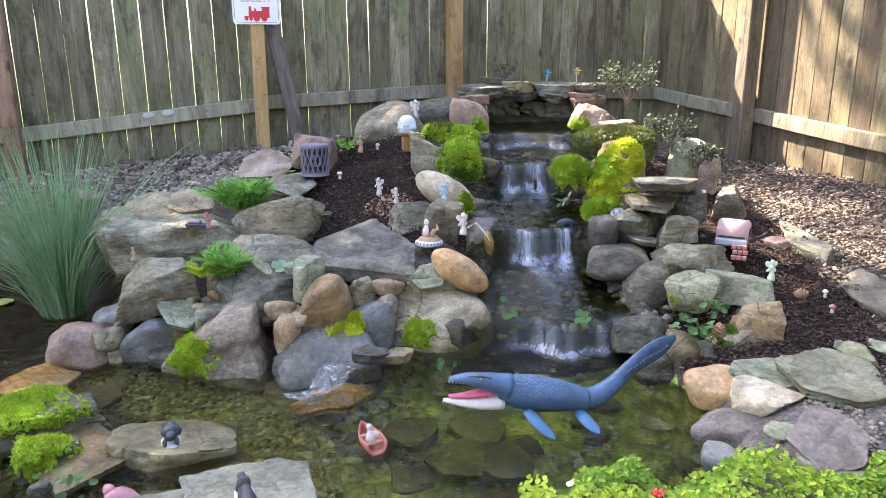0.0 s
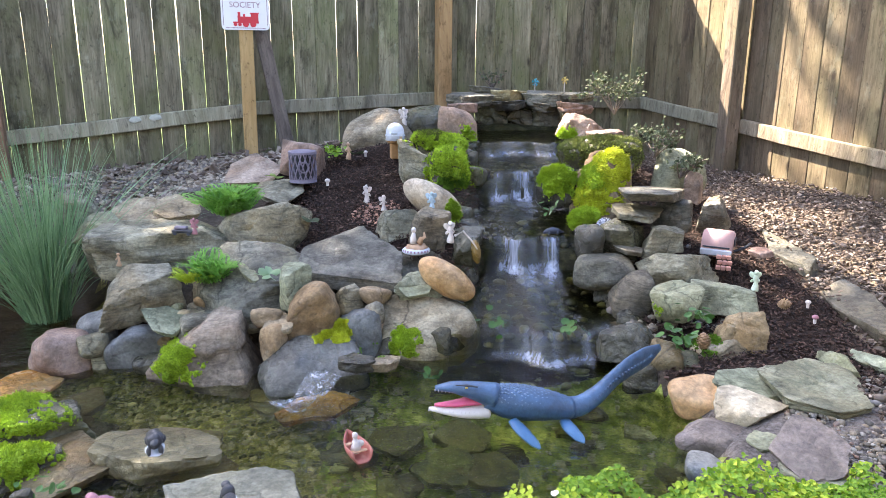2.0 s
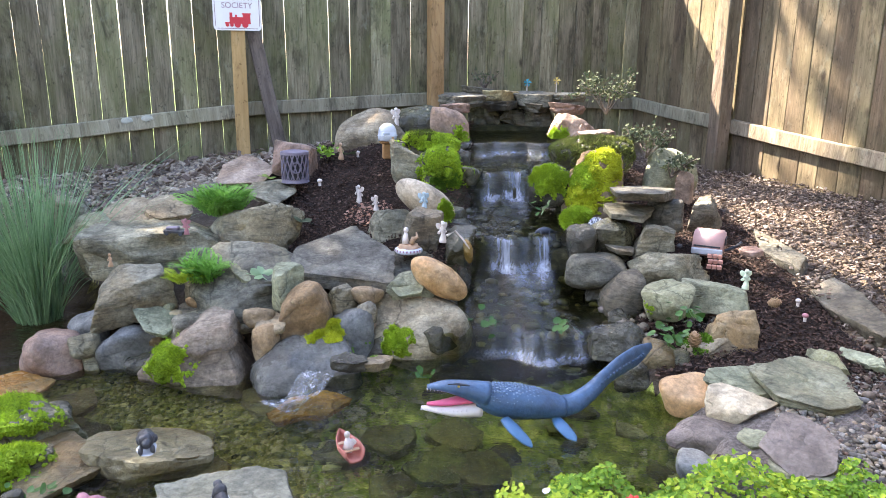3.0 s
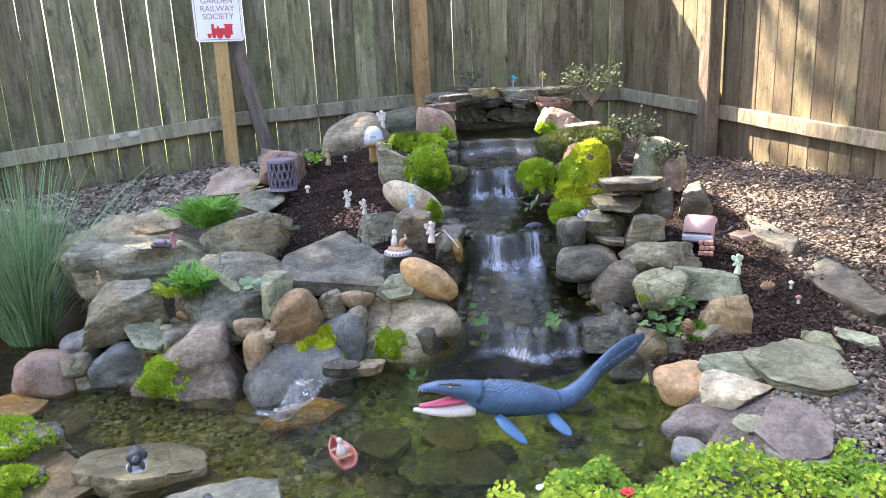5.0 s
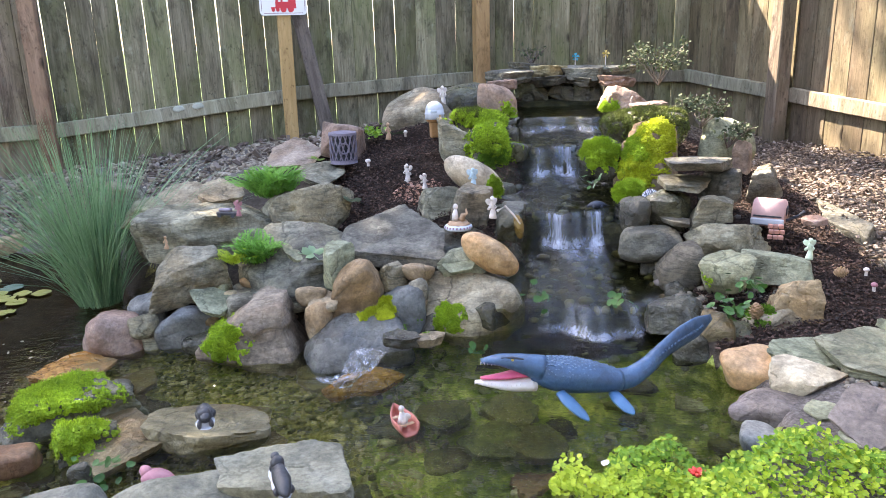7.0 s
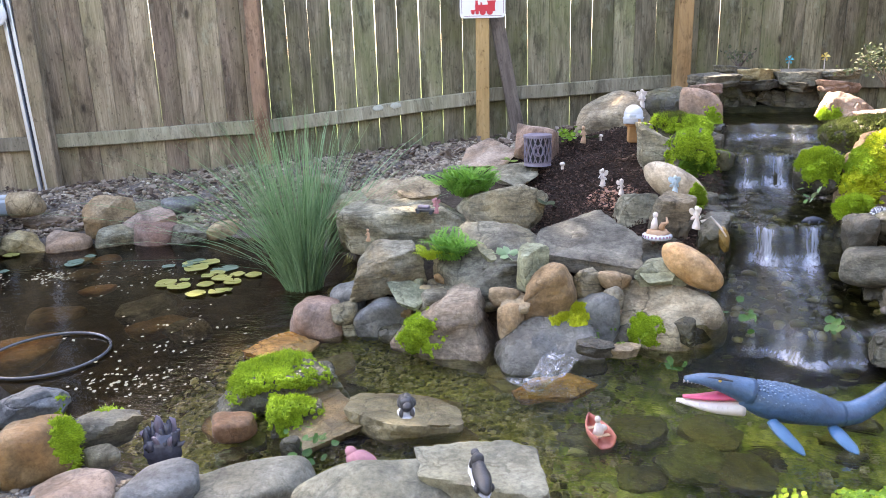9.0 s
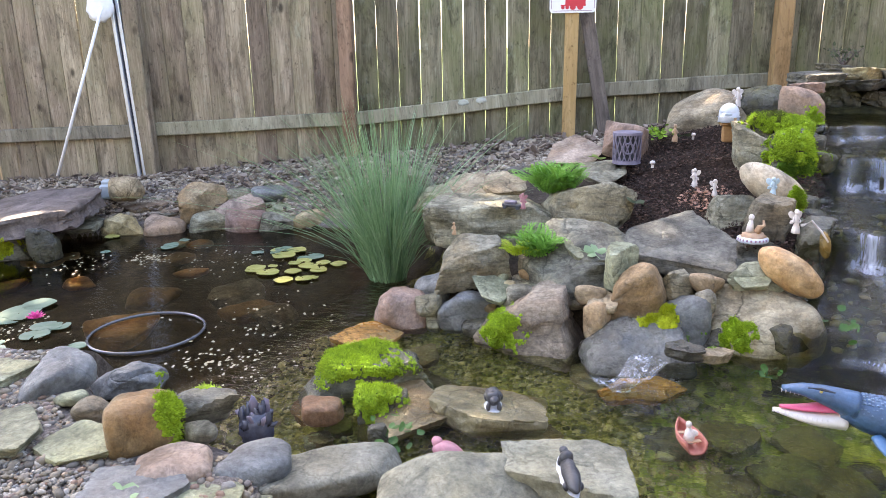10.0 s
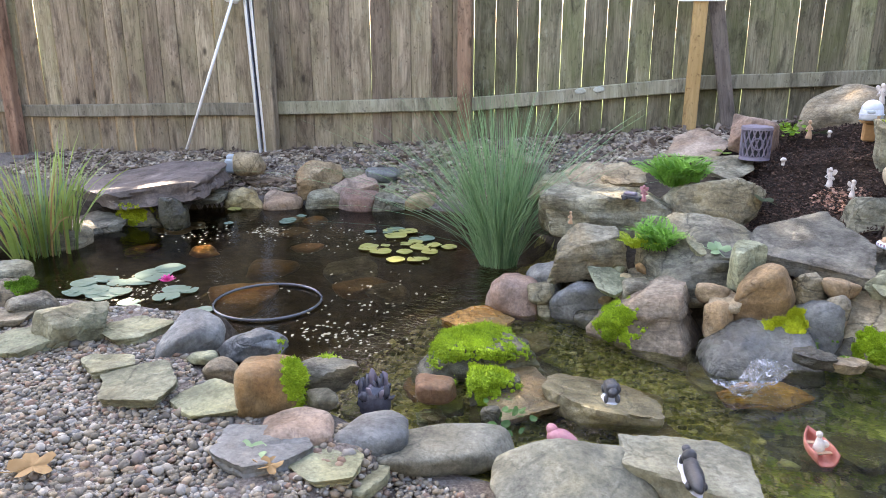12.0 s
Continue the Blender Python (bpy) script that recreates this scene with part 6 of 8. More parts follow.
def dome_house(x, y, z):
    g = empty("dome_house", pose(x, y, z, 0, 0, 10) @ Matrix.Scale(0.72, 4), "miniature white dome house on an orange wooden stump", "ornament")
    part("stump", box_bm((0.07, 0.06, 0.11), (0, 0, 0.055), 0.008), ORANGE_WOOD, g)
    part("platform", box_bm((0.11, 0.09, 0.018), (0, 0, 0.118), 0.005), ORANGE_WOOD, g)
    bm = ball_bm((0, 0, 0.185), (0.062, 0.062, 0.062), 3)
    tube_bm([(0, 0, 0.127), (0, 0, 0.15), (0, 0, 0.19)], [0.066, 0.064, 0.062], 20, bm)
    part("dome", bm, CERAMIC, g, "", True)
    part("window", box_bm((0.045, 0.008, 0.016), (-0.012, -0.0615, 0.178), 0.003), GREYBLUE, g, "small grey window")
    part("door", box_bm((0.02, 0.006, 0.03), (0.03, -0.0575, 0.145), 0.003), FIG_TAN, g)
    part("brim", tube_bm([(0, 0, 0.158), (0, 0, 0.164)], 0.069, 20), CERAMIC, g)


dome_house(-0.214, 3.680, 0.512)


def lattice_lantern(x, y, z):
    g = empty("lattice_lantern", pose(x, y, z, 0, 0, 15) @ Matrix.Scale(0.78, 4), "lavender-grey lattice lantern standing before a boulder", "lantern")
    part("base", tube_bm([(0, 0, 0), (0, 0, 0.02)], [0.085, 0.08], 18), LAVENDER, g)
    part("cap", tube_bm([(0, 0, 0.17), (0, 0, 0.185), (0, 0, 0.19)], [0.088, 0.086, 0.06], 18), LAVENDER, g)
    # solid near-black core takes the place of shade behind the lattice
    part("core", tube_bm([(0, 0, 0.02), (0, 0, 0.17)], 0.06, 14), DARK, g, "solid dark core painted as the shaded hollow")
    for k in range(16):
        a, b = 2 * math.pi * k / 16, 2 * math.pi * (k + 1.6) / 16
        for p, q in ((a, b), (b, a)):
            pts = [(0.08 * math.cos(p + (q - p) * u), 0.08 * math.sin(p + (q - p) * u), 0.02 + 0.15 * u) for u in (0, 0.33, 0.66, 1)]
            part("lattice_bar", tube_bm(pts, 0.0042, 5), LAVENDER, g)
    bm = bmesh.new()
    for k in range(24):
        a, b = 2 * math.pi * k / 24, 2 * math.pi * (k + 1) / 24
        tube_bm([(0.03 * math.cos(a), -0.083, 0.095 + 0.03 * math.sin(a)), (0.03 * math.cos(b), -0.083, 0.095 + 0.03 * math.sin(b))], 0.005, 5, bm)
    part("round_frame", bm, LAVENDER, g)


lattice_lantern(-0.643, 3.500, 0.424)


def pink_caravan(x, y, z):
    g = empty("toy_caravan", pose(x, y, z, 4, 0, -28), "dusty pink miniature caravan tilted in the mulch", "toy")
    bm = bmesh.new()
    prof = []
    for k in range(13):
        a = math.pi * k / 12
        prof.append((0.062 * math.cos(a), 0.03 + 0.062 * math.sin(a)))
    prof = [(0.062, 0.0)] + prof + [(-0.062, 0.0)]
    ends = [[bm.verts.new((x0, yy, zz)) for yy, zz in prof] for x0 in (-0.058, 0.058)]
    for s in range(len(prof)):
        q = (s + 1) % len(prof)
        bm.faces.new((ends[0][s], ends[0][q], ends[1][q], ends[1][s]))
    bm.faces.new(ends[0][::-1])
    bm.faces.new(ends[1])
    bmesh.ops.bevel(bm, geom=[e for e in bm.edges if abs(e.verts[0].co.x - e.verts[1].co.x) < 1e-6], offset=0.006, segments=2, affect="EDGES")
    bmesh.ops.recalc_face_normals(bm, faces=bm.faces)
    part("shell", bm, PINKCLAY, g, "", True)
    part("skirt", box_bm((0.118, 0.012, 0.026), (0, -0.064, 0.018), 0.004), CERAMIC, g, "white lower band")
    part("groove", box_bm((0.1, 0.004, 0.006), (0, -0.066, 0.04), 0), DARK, g)
    part("side_window", box_bm((0.004, 0.04, 0.03), (0.061, 0, 0.05), 0.001), DARK, g)
    for xx in (-0.035, 0.035):
        part("wheel", tube_bm([(xx - 0.008, -0.05, 0.0), (xx + 0.008, -0.05, 0.0)], 0.018, 12), DARK, g)
    bm = tube_bm([(0.06, 0, 0.01), (0.1, 0.01, 0.03), (0.12, 0.01, 0.05)], 0.006, 6)
    part("hitch", bm, DARK, g)


pink_caravan(1.119, 2.850, 0.259)
st = empty("brick_steps", Matrix.Translation((1.087, 2.700, 0.229)) @ pose(0, 0, 0, 0, 0, -20), "tiny pinkish brick steps below the miniature caravan", "steps")
for k in range(3):
    for j in range(3):
        b = part("brick", box_bm((0.017, 0.022, 0.014), (0, 0, 0.007), 0.002), BRICK, st)
        b.matrix_basis = pose(-0.018 + 0.0185 * j + 0.004 * (k % 2), 0.024 * k, 0.015 * k, 0, 0, 3 * j - 3)


def mushroom(x, y, z, r, mat, label):
    g = empty("toy_mushroom", pose(x, y, z), label, "ornament", "small mulch ornaments")
    part("stem", tube_bm([(0, 0, -0.01), (0, 0, r)], r * 0.5, 8), FIG_WHITE, g)
    bm = ball_bm((0, 0, r * 1.1), (r, r, r * 0.75), 2)
    part("cap", bm, mat, g, "", True)


mushroom(1.283, 2.420, 0.184, 0.010, FIG_WHITE, "tiny white toy mushroom in dark mulch")
mushroom(1.277, 2.350, 0.153, 0.011, FIG_PINK, "tiny pink toy mushroom in dark mulch")
mushroom(-0.513, 3.400, 0.431, 0.013, FIG_WHITE, "small white toy mushroom in dark mulch")
mushroom(-0.369, 3.750, 0.521, 0.012, FIG_WHITE, "small cream toy mushroom in dark mulch")

blk = empty("concrete_ornament", Matrix.Translation((-3.781, 3.420, 0.098)) @ pose(0, 0, 0, 0, 0, 30), "blue-grey concrete block ornament on the pond edge", "ornament")
part("body", box_bm((0.10, 0.09, 0.09), (0, 0, 0.045), 0.012), GREYBLUE, blk)
part("top", box_bm((0.06, 0.05, 0.03), (-0.01, 0, 0.10), 0.008), GREYBLUE, blk)

tr = empty("toy_railcar", Matrix.Translation((-0.973, 2.760, 0.338)) @ pose(0, 0, 0, 0, 0, -8), "small dark toy rail wagon on a terrace stone", "toy")
part("chassis", box_bm((0.085, 0.03, 0.012), (0, 0, 0.014), 0.003), BLACK_RESIN, tr)
part("load", box_bm((0.05, 0.022, 0.014), (-0.008, 0, 0.026), 0.004), LAVENDER, tr)
for x in (-0.028, 0.028):
    for y in (-0.015, 0.015):
        part("wheel", tube_bm([(x, y - 0.003, 0.008), (x, y + 0.003, 0.008)], 0.008, 10), DARK, tr)


def pine_cone(x, y, z, h, tilt, turn, label):
    """A cone of overlapping scales in a spiral."""
    g = empty("pine_cone", pose(x, y, z, tilt, 0, turn), label, "pine cone", "pine cones")
    part("core", ball_bm((0, 0, 0.5 * h), (0.24 * h, 0.24 * h, 0.48 * h), 2), FIG_TAN, g, "", True)
    bm = bmesh.new()
    for k in range(46):
        u = (k + 0.5) / 46
        r = 0.42 * h * math.sin(math.pi * (0.14 + 0.8 * u)) ** 0.8
        turned = pose(0, 0, 0.06 * h + 0.88 * h * u, 0, 0, 137.5 * k) @ pose(0.62 * r, 0, 0, 0, -32, 0)
        ball_bm((0, 0, 0), (0.45 * r, 0.34 * r, 0.09 * r), 1, bm, turned)
    tagged(part("scales", bm, CONE_SCALE, g, "pale-edged brown scales"), kind="stuff")


CONE_SCALE = plain("pine_cone_scale", (0.30, 0.20, 0.11), 0.75, 0, 0.45, 0.5, 120)
pine_cone(0.872, 2.245, 0.085, 0.062, -15, 10, "open brown pine cone propped between bank stones")
pine_cone(0.905, 2.225, 0.055, 0.055, 70, 40, "open brown pine cone lying between bank stones")
pine_cone(1.175, 2.42, 0.185, 0.05, 80, 80, "small tan pine cone lying on dark mulch")


def shell(x, y, z, r, turn, label):
    """A ribbed half shell standing on edge."""
    bm = bmesh.new()
    rows = []
    for i in range(9):
        a = math.pi * i / 8
        row = []
        for j in range(29):
            b = math.pi * j / 28
            k = r * (1 + 0.05 * math.cos(b * 26))
            row.append(bm.verts.new((k * math.cos(b), -0.45 * k * math.sin(b) * math.sin(a), k * math.sin(b) * math.cos(a) * 0.9)))
        rows.append(row)
    for lo, hi in zip(rows, rows[1:]):
        for j in range(28):
            bm.faces.new((lo[j], lo[j + 1], hi[j + 1], hi[j]))
    bmesh.ops.remove_doubles(bm, verts=bm.verts, dist=1e-5)
    bmesh.ops.recalc_face_normals(bm, faces=bm.faces)
    for f in bm.faces:
        f.material_index = 1 if int((math.atan2(f.calc_center_median().z, f.calc_center_median().x) + 6) * 9) % 3 == 0 else 0
    ob = part("shell_ornament", bm, [GREYBLUE_DARK, CERAMIC], None, label)
    ob.matrix_basis = pose(x, y, z, -25, 0, turn)
    return tagged(ob, "", "ornament")


GREYBLUE_DARK = plain("dark_blue_grey_resin", (0.045, 0.055, 0.085), 0.4, 0, 0.4, 0.4)
shell(0.665, 2.865, 0.365, 0.032, -10, "dark ribbed shell ornament with pale stripes beside moss")


def low_reptile(x, y, z, turn, label):
    """A small grey reptile ornament lying low, as one plain shape."""
    bm = tube_bm([(-0.05, 0, 0.008), (-0.03, 0.004, 0.014), (0, 0, 0.018), (0.03, -0.003, 0.014), (0.055, 0.004, 0.007), (0.08, 0.012, 0.004)], [0.008, 0.013, 0.019, 0.015, 0.007, 0.002], 10)
    for q in (-1, 1):
        for u in (-0.02, 0.028):
            tube_bm([(u, q * 0.012, 0.012), (u - 0.008, q * 0.03, 0.002)], [0.006, 0.004], 6, bm)
    for v in bm.verts:
        v.co.z += 0.004 * noise.noise(v.co * 90)
    ob = part("reptile_ornament", bm, GREYBLUE_DARK, None, label, True)
    ob.matrix_basis = pose(x, y, z, 0, 0, turn) @ Matrix.Scale(0.75, 4)
    return tagged(ob, "", "ornament")


low_reptile(0.475, 2.985, 0.298, 12, "small blue-grey reptile ornament lying in the shallow cascade pool")

# pinwheels behind the top pool
def pinwheel(x, y, z, h, mat, label):
    g = empty("pinwheel", pose(x, y, z - h, 0, 0, 8), label, "pinwheel", "small pinwheels")
    part("stem", tube_bm([(0, 0, 0), (0, 0, h)], 0.003, 6), FIG_WHITE, g)
    for k in range(5):
        bm = bmesh.new()
        a = 2 * math.pi * k / 5
        pts = [(0, 0.004, 0), (math.cos(a), -0.2, math.sin(a)), (math.cos(a + 0.7) * 0.8, 0.25, math.sin(a + 0.7) * 0.8)]
        vs = [bm.verts.new((0.026 * p[0], 0.026 * p[1] - 0.006, h + 0.026 * p[2])) for p in pts]
        f = bm.faces.new(vs)
        e = bmesh.ops.extrude_face_region(bm, geom=[f])
        bmesh.ops.translate(bm, vec=(0, 0.002, 0), verts=[v for v in e["geom"] if isinstance(v, bmesh.types.BMVert)])
        part("vane", bm, mat, g)


TURQ = plain("turquoise_plastic", (0.01, 0.30, 0.42), 0.4)
YELLOW = plain("yellow_plastic", (0.62, 0.45, 0.12), 0.45)
pinwheel(0.604, 4.750, 0.855, 0.16, TURQ, "turquoise pinwheel on a thin stick behind the pool")
pinwheel(0.789, 4.750, 0.868, 0.16, YELLOW, "faded yellow pinwheel on a thin stick behind the pool")
pinwheel(1.600, 2.900, 0.144, 0.10, YELLOW, "yellow flower pinwheel by the leafy path")

# ---- toy sea reptile ----
TOY_BLUE = plain("blue_grey_vinyl", (0.042, 0.092, 0.175), 0.42, 0, 0.5, 0.9, 60)
TOY_LIGHT = plain("lighter_blue_vinyl", (0.055, 0.15, 0.29), 0.4, 0, 0.2, 0.4, 70)
TOY_WHITE = plain("white_vinyl", (0.66, 0.62, 0.60), 0.4, 0, 0.1, 0.2, 50)
TOY_PINK = plain("pink_vinyl", (0.62, 0.10, 0.20), 0.35, 0, 0.15, 0.3, 50)


def loft(spine, radii, sides=16):
    """A body along a spine; radii are (sideways, upwards) and may come with a shift down."""
    bm = bmesh.new()
    pts = [Vector(p) for p in spine]
    rings = []
    for k, p in enumerate(pts):
        way = (pts[min(k + 1, len(pts) - 1)] - pts[max(k - 1, 0)]).normalized()
        across = Vector((way.y, -way.x, 0)).normalized()
        up = across.cross(way)
        rings.append([bm.verts.new(p + across * math.cos(q) * radii[k][0] + up * math.sin(q) * radii[k][1]) for q in (2 * math.pi * s / sides for s in range(sides))])
    for lo, hi in zip(rings, rings[1:]):
        for s in range(sides):
            bm.faces.new((lo[s], lo[(s + 1) % sides], hi[(s + 1) % sides], hi[s]))
    bm.faces.new(rings[0][::-1])
    bm.faces.new(rings[-1])
    bmesh.ops.recalc_face_normals(bm, faces=bm.faces)
    return bm


def resample(spine, radii, n):
    t = np.linspace(0, len(spine) - 1, n)
    k = np.arange(len(spine))

    def curve(v):
        v = np.array(v, float)
        out = np.interp(t, k, v)
        for _ in range(2):
            out[1:-1] = 0.25 * out[:-2] + 0.5 * out[1:-1] + 0.25 * out[2:]
        return out
    cols = [curve([p[i] for p in spine]) for i in range(3)]
    rad = [curve([r[i] for r in radii]) for i in range(2)]
    return list(zip(*cols)), list(zip(*rad))


def sea_reptile():
    """A toy mosasaur: head to the west, tail raised towards the bank."""
    g = empty("toy_sea_reptile", pose(0, 0, 0), "large blue vinyl toy sea reptile floating with open jaws", "toy")
    head = [(-0.004, 1.860, 0.128), (0.044, 1.860, 0.133), (0.100, 1.860, 0.123), (0.159, 1.870, 0.102)]
    trunk = [(0.135, 1.870, 0.100), (0.190, 1.880, 0.082), (0.246, 1.890, 0.071), (0.310, 1.900, 0.060), (0.379, 1.920, 0.040)]
    tail = [(0.373, 1.920, 0.040), (0.418, 1.940, 0.039), (0.470, 1.970, 0.061), (0.521, 2.010, 0.091), (0.578, 2.050, 0.114), (0.636, 2.090, 0.128), (0.686, 2.120, 0.147)]
    s, r = resample(trunk, [(0.034, 0.032), (0.052, 0.046), (0.058, 0.049), (0.052, 0.042), (0.036, 0.031)], 26)
    bm = loft(s, r)
    part("trunk", bm, TOY_BLUE, g, "", True)
    # rows of pale scutes over the back and flank
    bm = bmesh.new()
    rnd = random.Random(8)
    for k in range(1, 25):
        for a in (20, 36, 52, 66, 80, 94, 108, 122, 136, 150):
            if a > 135 and rnd.random() < 0.35:
                continue
            q = radians(a + 7 * (k % 2) + rnd.uniform(-3, 3))
            p = Vector(s[k]) + Vector((0.002 * rnd.uniform(-1, 1), math.cos(q) * r[k][0], math.sin(q) * r[k][1]))
            e = 0.0034 if a > 60 and a < 125 else 0.0021
            ball_bm(p, (e * 1.2, e, e), 1, bm)
    tagged(part("scutes", bm, plain("pale_scutes", (0.13, 0.20, 0.30), 0.5, 0, 0.3, 0.3, 70), g, "rows of pale scutes", True), kind="stuff")
    s, r = resample(head, [(0.010, 0.007), (0.023, 0.015), (0.033, 0.024), (0.040, 0.036)], 16)
    part("head", loft(s, r), TOY_BLUE, g, "", True)
    jaw = [(-0.020, 1.840, 0.077), (0.025, 1.845, 0.069), (0.079, 1.850, 0.062), (0.139, 1.870, 0.059)]
    s, r = resample(jaw, [(0.008, 0.004), (0.020, 0.010), (0.028, 0.016), (0.032, 0.022)], 14)
    part("lower_jaw", loft(s, r), TOY_WHITE, g, "white lower jaw", True)
    mouth = [(-0.005, 1.845, 0.086), (0.041, 1.850, 0.086), (0.088, 1.860, 0.090), (0.131, 1.875, 0.088)]
    s, r = resample(mouth, [(0.006, 0.004), (0.016, 0.007), (0.022, 0.010), (0.022, 0.010)], 12)
    part("mouth", loft(s, r), TOY_PINK, g, "pink open mouth", True)
    bm = bmesh.new()
    for k in range(13):
        u = k / 12
        for row, up in ((head, -1), (jaw, 1)):
            i = min(int(u * 2.4), 2)
            p = Vector(row[i]).lerp(Vector(row[i + 1]), min(u * 2.4 - i, 1))
            side = 0.010 + 0.016 * u
            base = p + Vector((0, -side, up * (0.003 + (0.008 if up > 0 else 0.012) * u)))
            bmesh.ops.create_cone(bm, cap_ends=True, segments=5, radius1=0.0024, radius2=0.0003, depth=0.009, matrix=Matrix.Translation(base) @ pose(0, 0, 0, 0 if up > 0 else 180, 0, 0))
    tagged(part("teeth", bm, TOY_WHITE, g, "rows of small white teeth"), kind="stuff")
    eye = Vector((0.081, 1.830, 0.144))
    part("eye", ball_bm(eye, (0.004, 0.003, 0.004), 2), YELLOW, g, "", True)
    part("brow", tube_bm([eye + Vector((-0.03, 0.0, 0.006)), eye + Vector((0, -0.001, 0.007)), eye + Vector((0.03, -0.004, 0.004))], [0.002, 0.004, 0.002], 6), DARK, g)
    s, r = resample(tail, [(0.036, 0.031), (0.030, 0.029), (0.024, 0.026), (0.018, 0.026), (0.013, 0.034), (0.009, 0.036), (0.004, 0.012)], 34)
    bm = loft(s, r)
    for k in range(1, 30):
        p = Vector(s[k])
        back = Vector(s[min(k + 1, 33)]) - Vector(s[k - 1])
        up = Vector((-back.z * 0.8, -0.1, abs(back.x))).normalized()
        ball_bm(p + up * r[k][1], (0.004, 0.003, 0.006), 1, bm)
    part("tail", bm, TOY_BLUE, g, "", True)
    part("tail_joint", tube_bm([Vector(tail[0]) - Vector((0.003, 0, 0)), Vector(tail[0]) + Vector((0.003, 0, 0))], 0.033, 16), DARK, g)
    for root, tip in (((0.208, 1.830, 0.048), (0.276, 1.760, 0.002)), ((0.359, 1.880, 0.022), (0.400, 1.800, -0.003)), ((0.236, 1.950, 0.043), (0.323, 2.050, 0.003))):
        a, b = Vector(root), Vector(tip)
        mid = a.lerp(b, 0.45) + Vector((-0.008, 0, 0.006))
        s, r = resample([a, mid, a.lerp(b, 0.8), b], [(0.015, 0.008), (0.023, 0.008), (0.019, 0.006), (0.004, 0.003)], 14)
        part("flipper", loft(s, r, 12), TOY_LIGHT, g, "paler blue paddle flipper", True)


sea_reptile()


def rowing_boat(x, y, z):
    g = empty("toy_boat", pose(x, y, z, 0, 0, 118), "small red toy rowing boat floating in the stream", "toy")
    bm = bmesh.new()
    rings_out, rings_in = [], []
    for k in range(9):
        u = k / 8
        half = 0.030 * (1 - max(0, (u - 0.35) / 0.65) ** 2.2) * (0.85 + 0.15 * min(1, u / 0.3)) + 0.001
        rise = 0.012 * max(0, (u - 0.5) / 0.5) ** 2
        xk = -0.052 + 0.115 * u
        o, i = [], []
        for q in np.linspace(-1, 1, 9):
            yy = half * math.sin(q * math.pi / 2)
            zz = -0.014 + 0.036 * abs(q) ** 2.2 + rise
            o.append(bm.verts.new((xk, yy, zz)))
            i.append(bm.verts.new((xk * 0.94, yy * 0.87, max(zz, -0.010 + rise) + (0.001 if abs(q) == 1 else 0.003))))
        rings_out.append(o)
        rings_in.append(i)
    for rings, flip in ((rings_out, False), (rings_in, True)):
        for lo, hi in zip(rings, rings[1:]):
            for s in range(8):
                f = (lo[s], lo[s + 1], hi[s + 1], hi[s])
                bm.faces.new(f[::-1] if flip else f)
    for s in (0, 8):
        for k in range(8):
            bm.faces.new((rings_out[k][s], rings_out[k + 1][s], rings_in[k + 1][s], rings_in[k][s]))
    for k in (0, 8):
        for s in range(8):
            bm.faces.new((rings_out[k][s], rings_out[k][s + 1], rings_in[k][s + 1], rings_in[k][s]))
    bmesh.ops.recalc_face_normals(bm, faces=bm.faces)
    part("hull", bm, plain("faded_red_resin", (0.40, 0.13, 0.10), 0.5, 0, 0.25, 0.4), g, "", True)
    part("seat", box_bm((0.012, 0.046, 0.003), (-0.02, 0, 0.010), 0.001), FIG_TAN, g)
    part("seat", box_bm((0.012, 0.042, 0.003), (0.022, 0, 0.012), 0.001), FIG_TAN, g)


rowing_boat(-0.209, 1.734, 0.008)
bm = tube_bm([(0, 0, 0), (0.004, 0, 0.02), (0.0, 0, 0.038)], [0.014, 0.013, 0.005], 8)
ball_bm((0, 0, 0.046), (0.008, 0.008, 0.009), 2, bm)
ball_bm((0.012, 0.004, 0.022), (0.012, 0.006, 0.010), 2, bm)
ob = part("seated_figurine", bm, FIG_WHITE, None, "plain white figurine sitting in the red boat", True)
ob.matrix_basis = Matrix.Translation((-0.210, 1.725, 0.012))
tagged(ob, "", "figurine")


